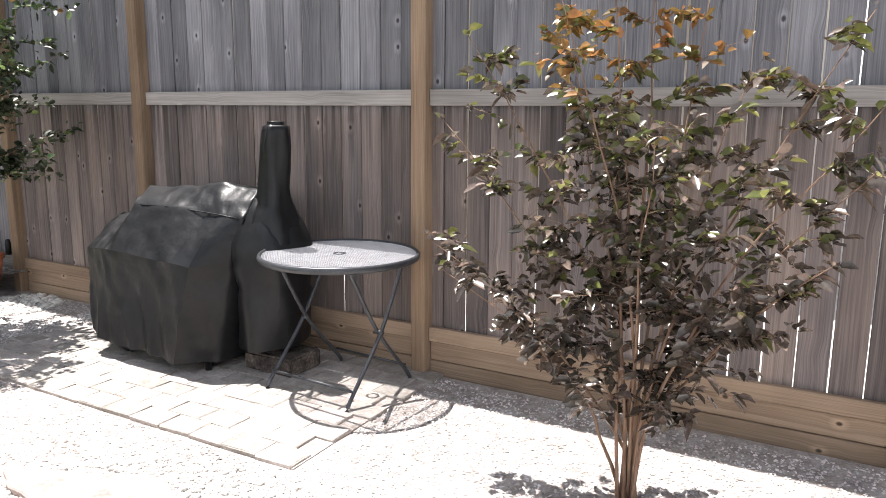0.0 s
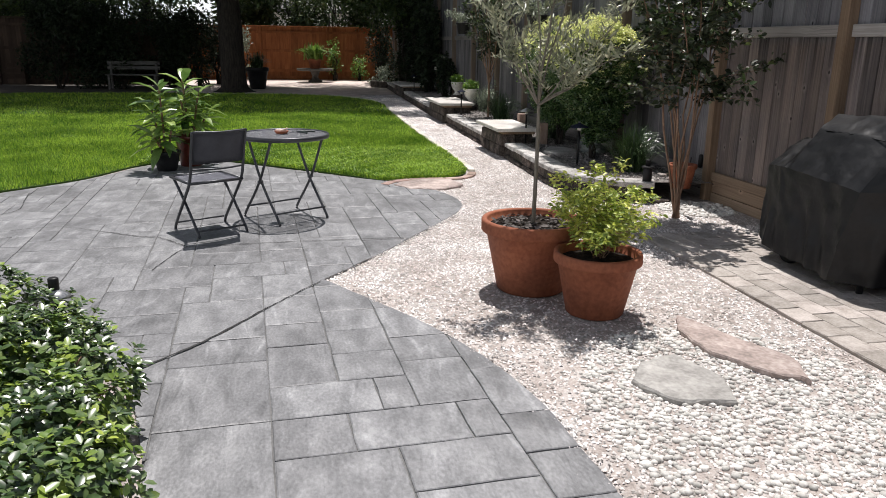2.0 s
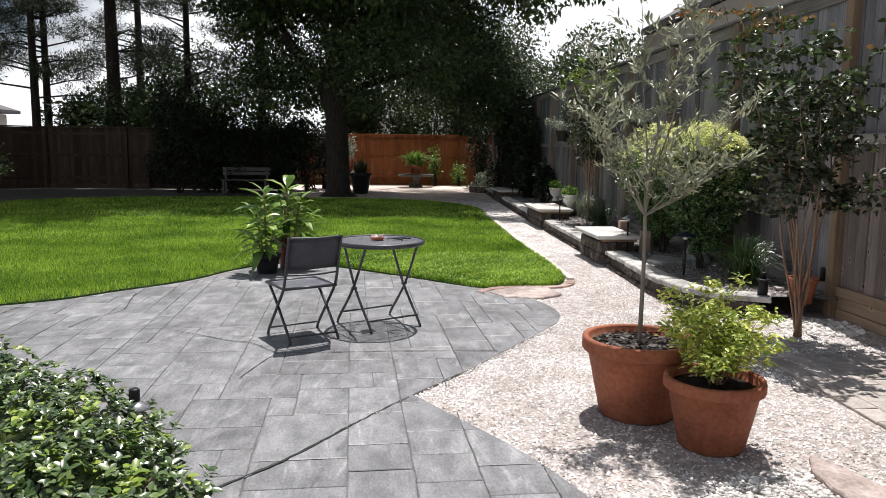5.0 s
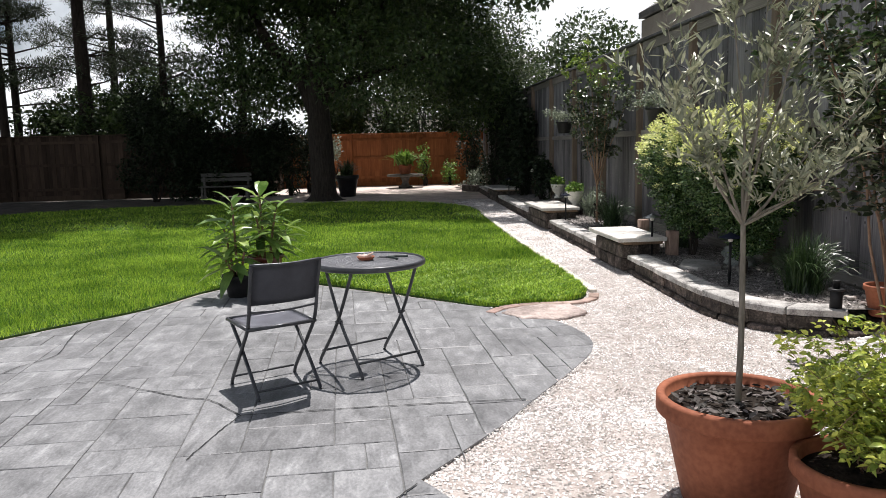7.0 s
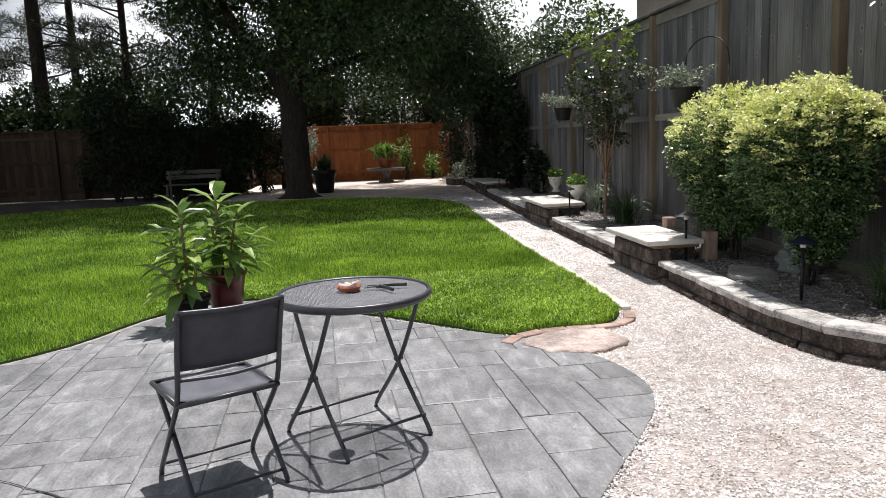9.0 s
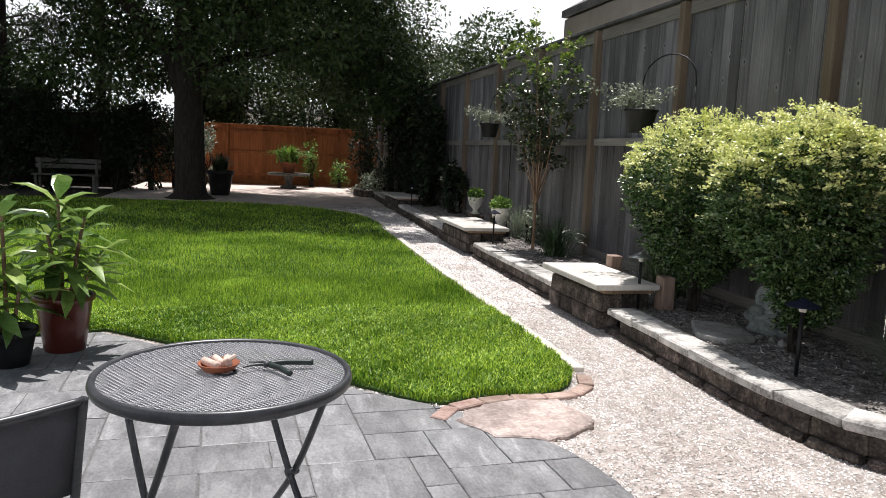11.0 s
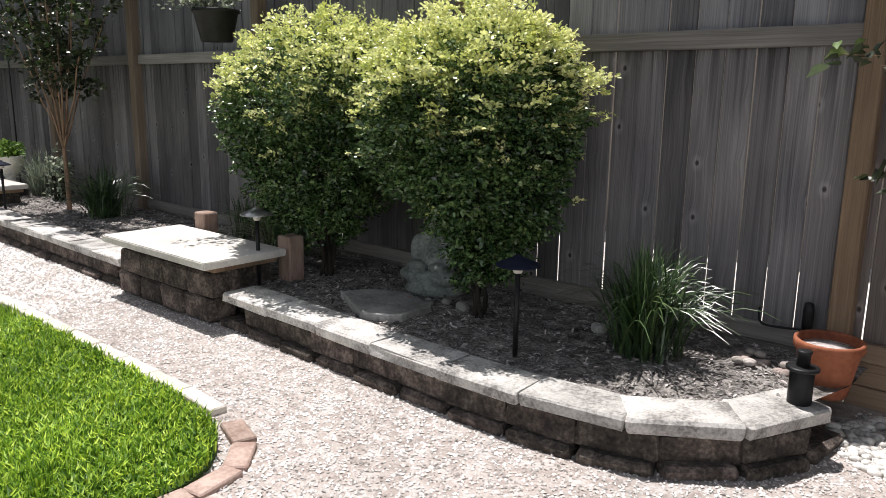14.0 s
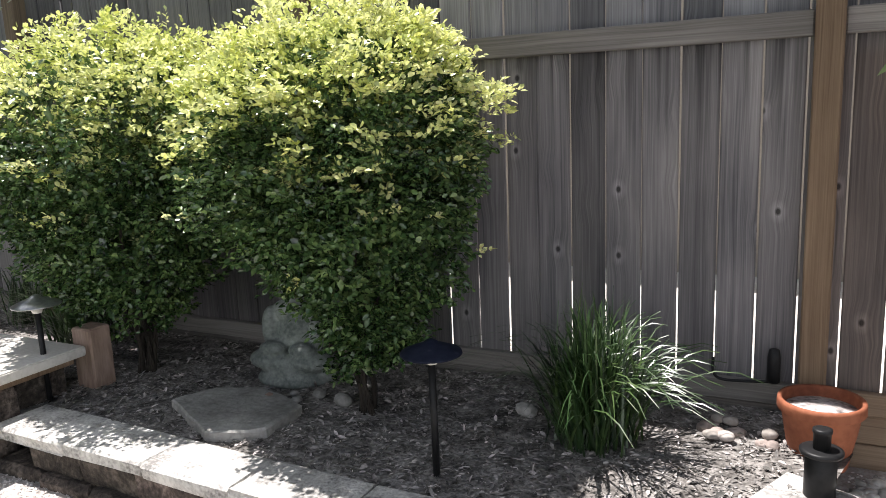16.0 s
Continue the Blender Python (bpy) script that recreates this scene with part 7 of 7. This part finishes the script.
edge_row(smooth_line([(-7.52, 2.13), (-7.95, 2.15), (-8.85, 2.16), (-11.4, 2.16), (-15, 2.22), (-17.9, 2.29), (-19.7, 1.78), (-20.9, 0.65)], 10), 0.30, (0.292, 0.08, 0.09), -0.072, "edging_stone", "edging", 81)
edge_row(smooth_line([(-6.74, 0.98), (-6.88, 1.08), (-6.98, 1.28), (-7.03, 1.52), (-7.02, 1.74), (-7.06, 1.90), (-7.24, 2.06), (-7.52, 2.13)], 10), 0.205, (0.197, 0.095, 0.09), -0.078, "brick", "brick", 82)

# ---- pieces: pavers under the grill ----
pad = tagged(part("paver_pad", prism_bm([(-4.25, 2.76), (-1.45, 2.76), (-1.50, 4.08), (-4.25, 4.08)], -0.04, -0.006), M["gravel"], smooth=False), "pad of pale tumbled pavers under the grill", "pavement", kind="structure")
meshes = []
for k in range(5):
    me = rough_box_mesh("paver", 0.2085, 0.1475, 0.04, 0.005, 0.003, 90 + k)
    me.materials.append(M["paver"])
    meshes.append(me)
for row in range(9):
    y = 2.755 + 0.075 + row * 0.150
    for i in range(14):
        x = -1.46 - 0.105 - i * 0.212 - (0.10 if row % 2 else 0.0) + rp.uniform(-0.004, 0.004)
        if x < -4.25 or y > 4.06:
            continue
        o = new("paver", rp.choice(meshes))
        o.parent = pad
        o.matrix_basis = pose(x, y + rp.uniform(-0.003, 0.003), -0.031 + rp.uniform(-0.002, 0.002), 0, 0, rp.uniform(-1.0, 1.0))

# ---- loose stone ----
rng = np.random.default_rng(91)


def crushed(n, x0, x1, y0, y1, size, z, keep):
    if keep is spilled:
        X, Y = spilled(n, z)
    else:
        X, Y = rng.uniform(x0, x1, n), rng.uniform(y0, y1, n)
        k = keep(X, Y)
        X, Y = X[k], Y[k]
    m = len(X)
    a = rng.uniform(0, 6.28, m)
    s = size * rng.uniform(0.45, 1.1, m)
    rat = rng.uniform(0.55, 1.0, m)
    base = np.array([(-1, -0.7), (1, -0.8), (0.8, 0.8), (-0.9, 0.9)])
    V = np.zeros((m, 5, 3))
    for q in range(4):
        bx = base[q, 0] * s * rng.uniform(0.7, 1.15, m)
        by = base[q, 1] * s * rat * rng.uniform(0.7, 1.15, m)
        V[:, q, 0] = X + bx * np.cos(a) - by * np.sin(a)
        V[:, q, 1] = Y + bx * np.sin(a) + by * np.cos(a)
        V[:, q, 2] = z + rng.uniform(-0.001, 0.005, m)
    V[:, 4, 0] = X + rng.uniform(-0.5, 0.5, m) * s
    V[:, 4, 1] = Y + rng.uniform(-0.5, 0.5, m) * s
    V[:, 4, 2] = z + s * rng.uniform(0.75, 1.35, m)
    i = np.arange(m)[:, None] * 5
    return V.reshape(-1, 3), np.concatenate([i + t for t in ([0, 1, 4], [1, 2, 4], [2, 3, 4], [3, 0, 4])], 0)


WX, WY = np.array([p[0] for p in WALL]), np.array([p[1] for p in WALL])
POLY_BED = WALL + [(-5.5, 4.2), (-24.5, 4.2)]
PAD = [(-4.27, 2.74), (-1.44, 2.74), (-1.48, 4.1), (-4.27, 4.1)]


def open_gravel(X, Y):
    return ~(inside(PATIO, X, Y) | inside(LAWN, X, Y) | inside(POLY_BED, X, Y) | inside(PAD, X, Y))


def spilled(n, z):
    """Stones kicked over the rim of the patio."""
    k = rng.integers(0, len(RIM), n)
    q = RIM[k, :2] + (RIM[k, 2:] - RIM[k, :2]) * rng.random((n, 1)) + rng.normal(size=(n, 2)) * np.where(rng.random((n, 1)) < 0.8, 0.018, 0.07)
    return q[:, 0], q[:, 1]


RIM = np.array([(*a, *b) for a, b in zip(PATIO, PATIO[1:]) if -6.9 < a[0] < 1.4 and a[1] > -0.3 and b[1] > -0.3])
parts = [crushed(4200, 0, 1, 0, 1, 0.0075, -0.003, spilled), crushed(98000, -9.5, -3.5, 0.1, 4.05, 0.0078, -0.012, open_gravel), crushed(66000, -4.5, 1.4, 0.1, 4.05, 0.0095, -0.012, open_gravel), crushed(22000, -15, -9.5, 2.0, 3.1, 0.013, -0.012, open_gravel), crushed(16000, -21, -15, 2.0, 3.2, 0.018, -0.012, open_gravel)]
off, Vs, Fs = 0, [], []
for v, f in parts:
    Vs.append(v)
    Fs.append(f + off)
    off += len(v)
o = mesh_ob("gravel", flat_mesh("gravel", np.concatenate(Vs), np.concatenate(Fs)), M["pebble"])
tagged(o, "loose pale crushed gravel stones", "gravel", kind="stuff")


def rounded(n, cx, cy, rx, ry, lo, hi, z, extra=None):
    a, k = rng.uniform(0, 6.28, n), rng.random(n) ** 0.5
    X, Y = cx + rx * k * np.cos(a), cy + ry * k * np.sin(a)
    q = ~(inside(PATIO, X, Y) | inside(PAD, X, Y))
    X, Y = X[q], Y[q]
    m = len(X)
    s = rng.uniform(lo, hi, m)
    sx, sy, sz = s, s * rng.uniform(0.6, 0.95, m), s * rng.uniform(0.35, 0.6, m)
    b = rng.uniform(0, 6.28, m)
    P = ICO_V[None] * (1 + rng.uniform(-0.12, 0.12, (m, len(ICO_V), 1)))
    px, py, pz = P[..., 0] * sx[:, None], P[..., 1] * sy[:, None], P[..., 2] * sz[:, None]
    V = np.stack([X[:, None] + px * np.cos(b)[:, None] - py * np.sin(b)[:, None], Y[:, None] + px * np.sin(b)[:, None] + py * np.cos(b)[:, None], z + sz[:, None] * 0.6 + pz], 2)
    i = np.arange(m)[:, None, None] * len(ICO_V)
    return V.reshape(-1, 3), (i + ICO_F[None]).reshape(-1, 3)


for nm, args, label in (("river_stones", (3800, -1.35, 1.95, 1.05, 0.75, 0.008, 0.023, -0.014), "loose white and grey rounded river stones"), ("garden_pebbles", (2200, -2.0, -2.3, 1.6, 1.2, 0.009, 0.03, -0.014), "loose mixed rounded pebbles in the rock garden"), ("edge_pebbles", (500, -5.2, 3.75, 0.35, 0.35, 0.014, 0.035, -0.014), "pale rounded pebbles at the end of the wall")):
    v, f = rounded(*args)
    o = mesh_ob(nm, flat_mesh(nm, v, f), M["river"], smooth=True)
    tagged(o, label, "pebbles", kind="stuff")

# bark chips on the bed
n = 42000
X, Y = rng.uniform(-15, -5.6, n), rng.uniform(2.95, 4.08, n)
k = inside([(x, y + 0.2) for x, y in WALL] + [(-5.6, 4.08), (-24.5, 4.08)], X, Y)
X, Y = X[k], Y[k]
Z = np.array([bed_z(x, y) + 0.006 for x, y in zip(X, Y)])
m = len(X)
D = np.stack([rng.normal(size=m), rng.normal(size=m), rng.normal(size=m) * 0.25], 1)
N = np.stack([rng.normal(size=m) * 0.4, rng.normal(size=m) * 0.4, np.ones(m)], 1)
L = 0.008 + 0.03 * rng.random(m) ** 2.2
V, F = leaves(np.stack([X, Y, Z], 1), D, N, L, L * rng.uniform(0.25, 0.5, m), 0.2, False, 0.0)
o = mesh_ob("bark_chips", flat_mesh("bark_chips", V, F), M["chip"])
tagged(o, "loose brown bark chips on the planting bed", "mulch", kind="stuff")
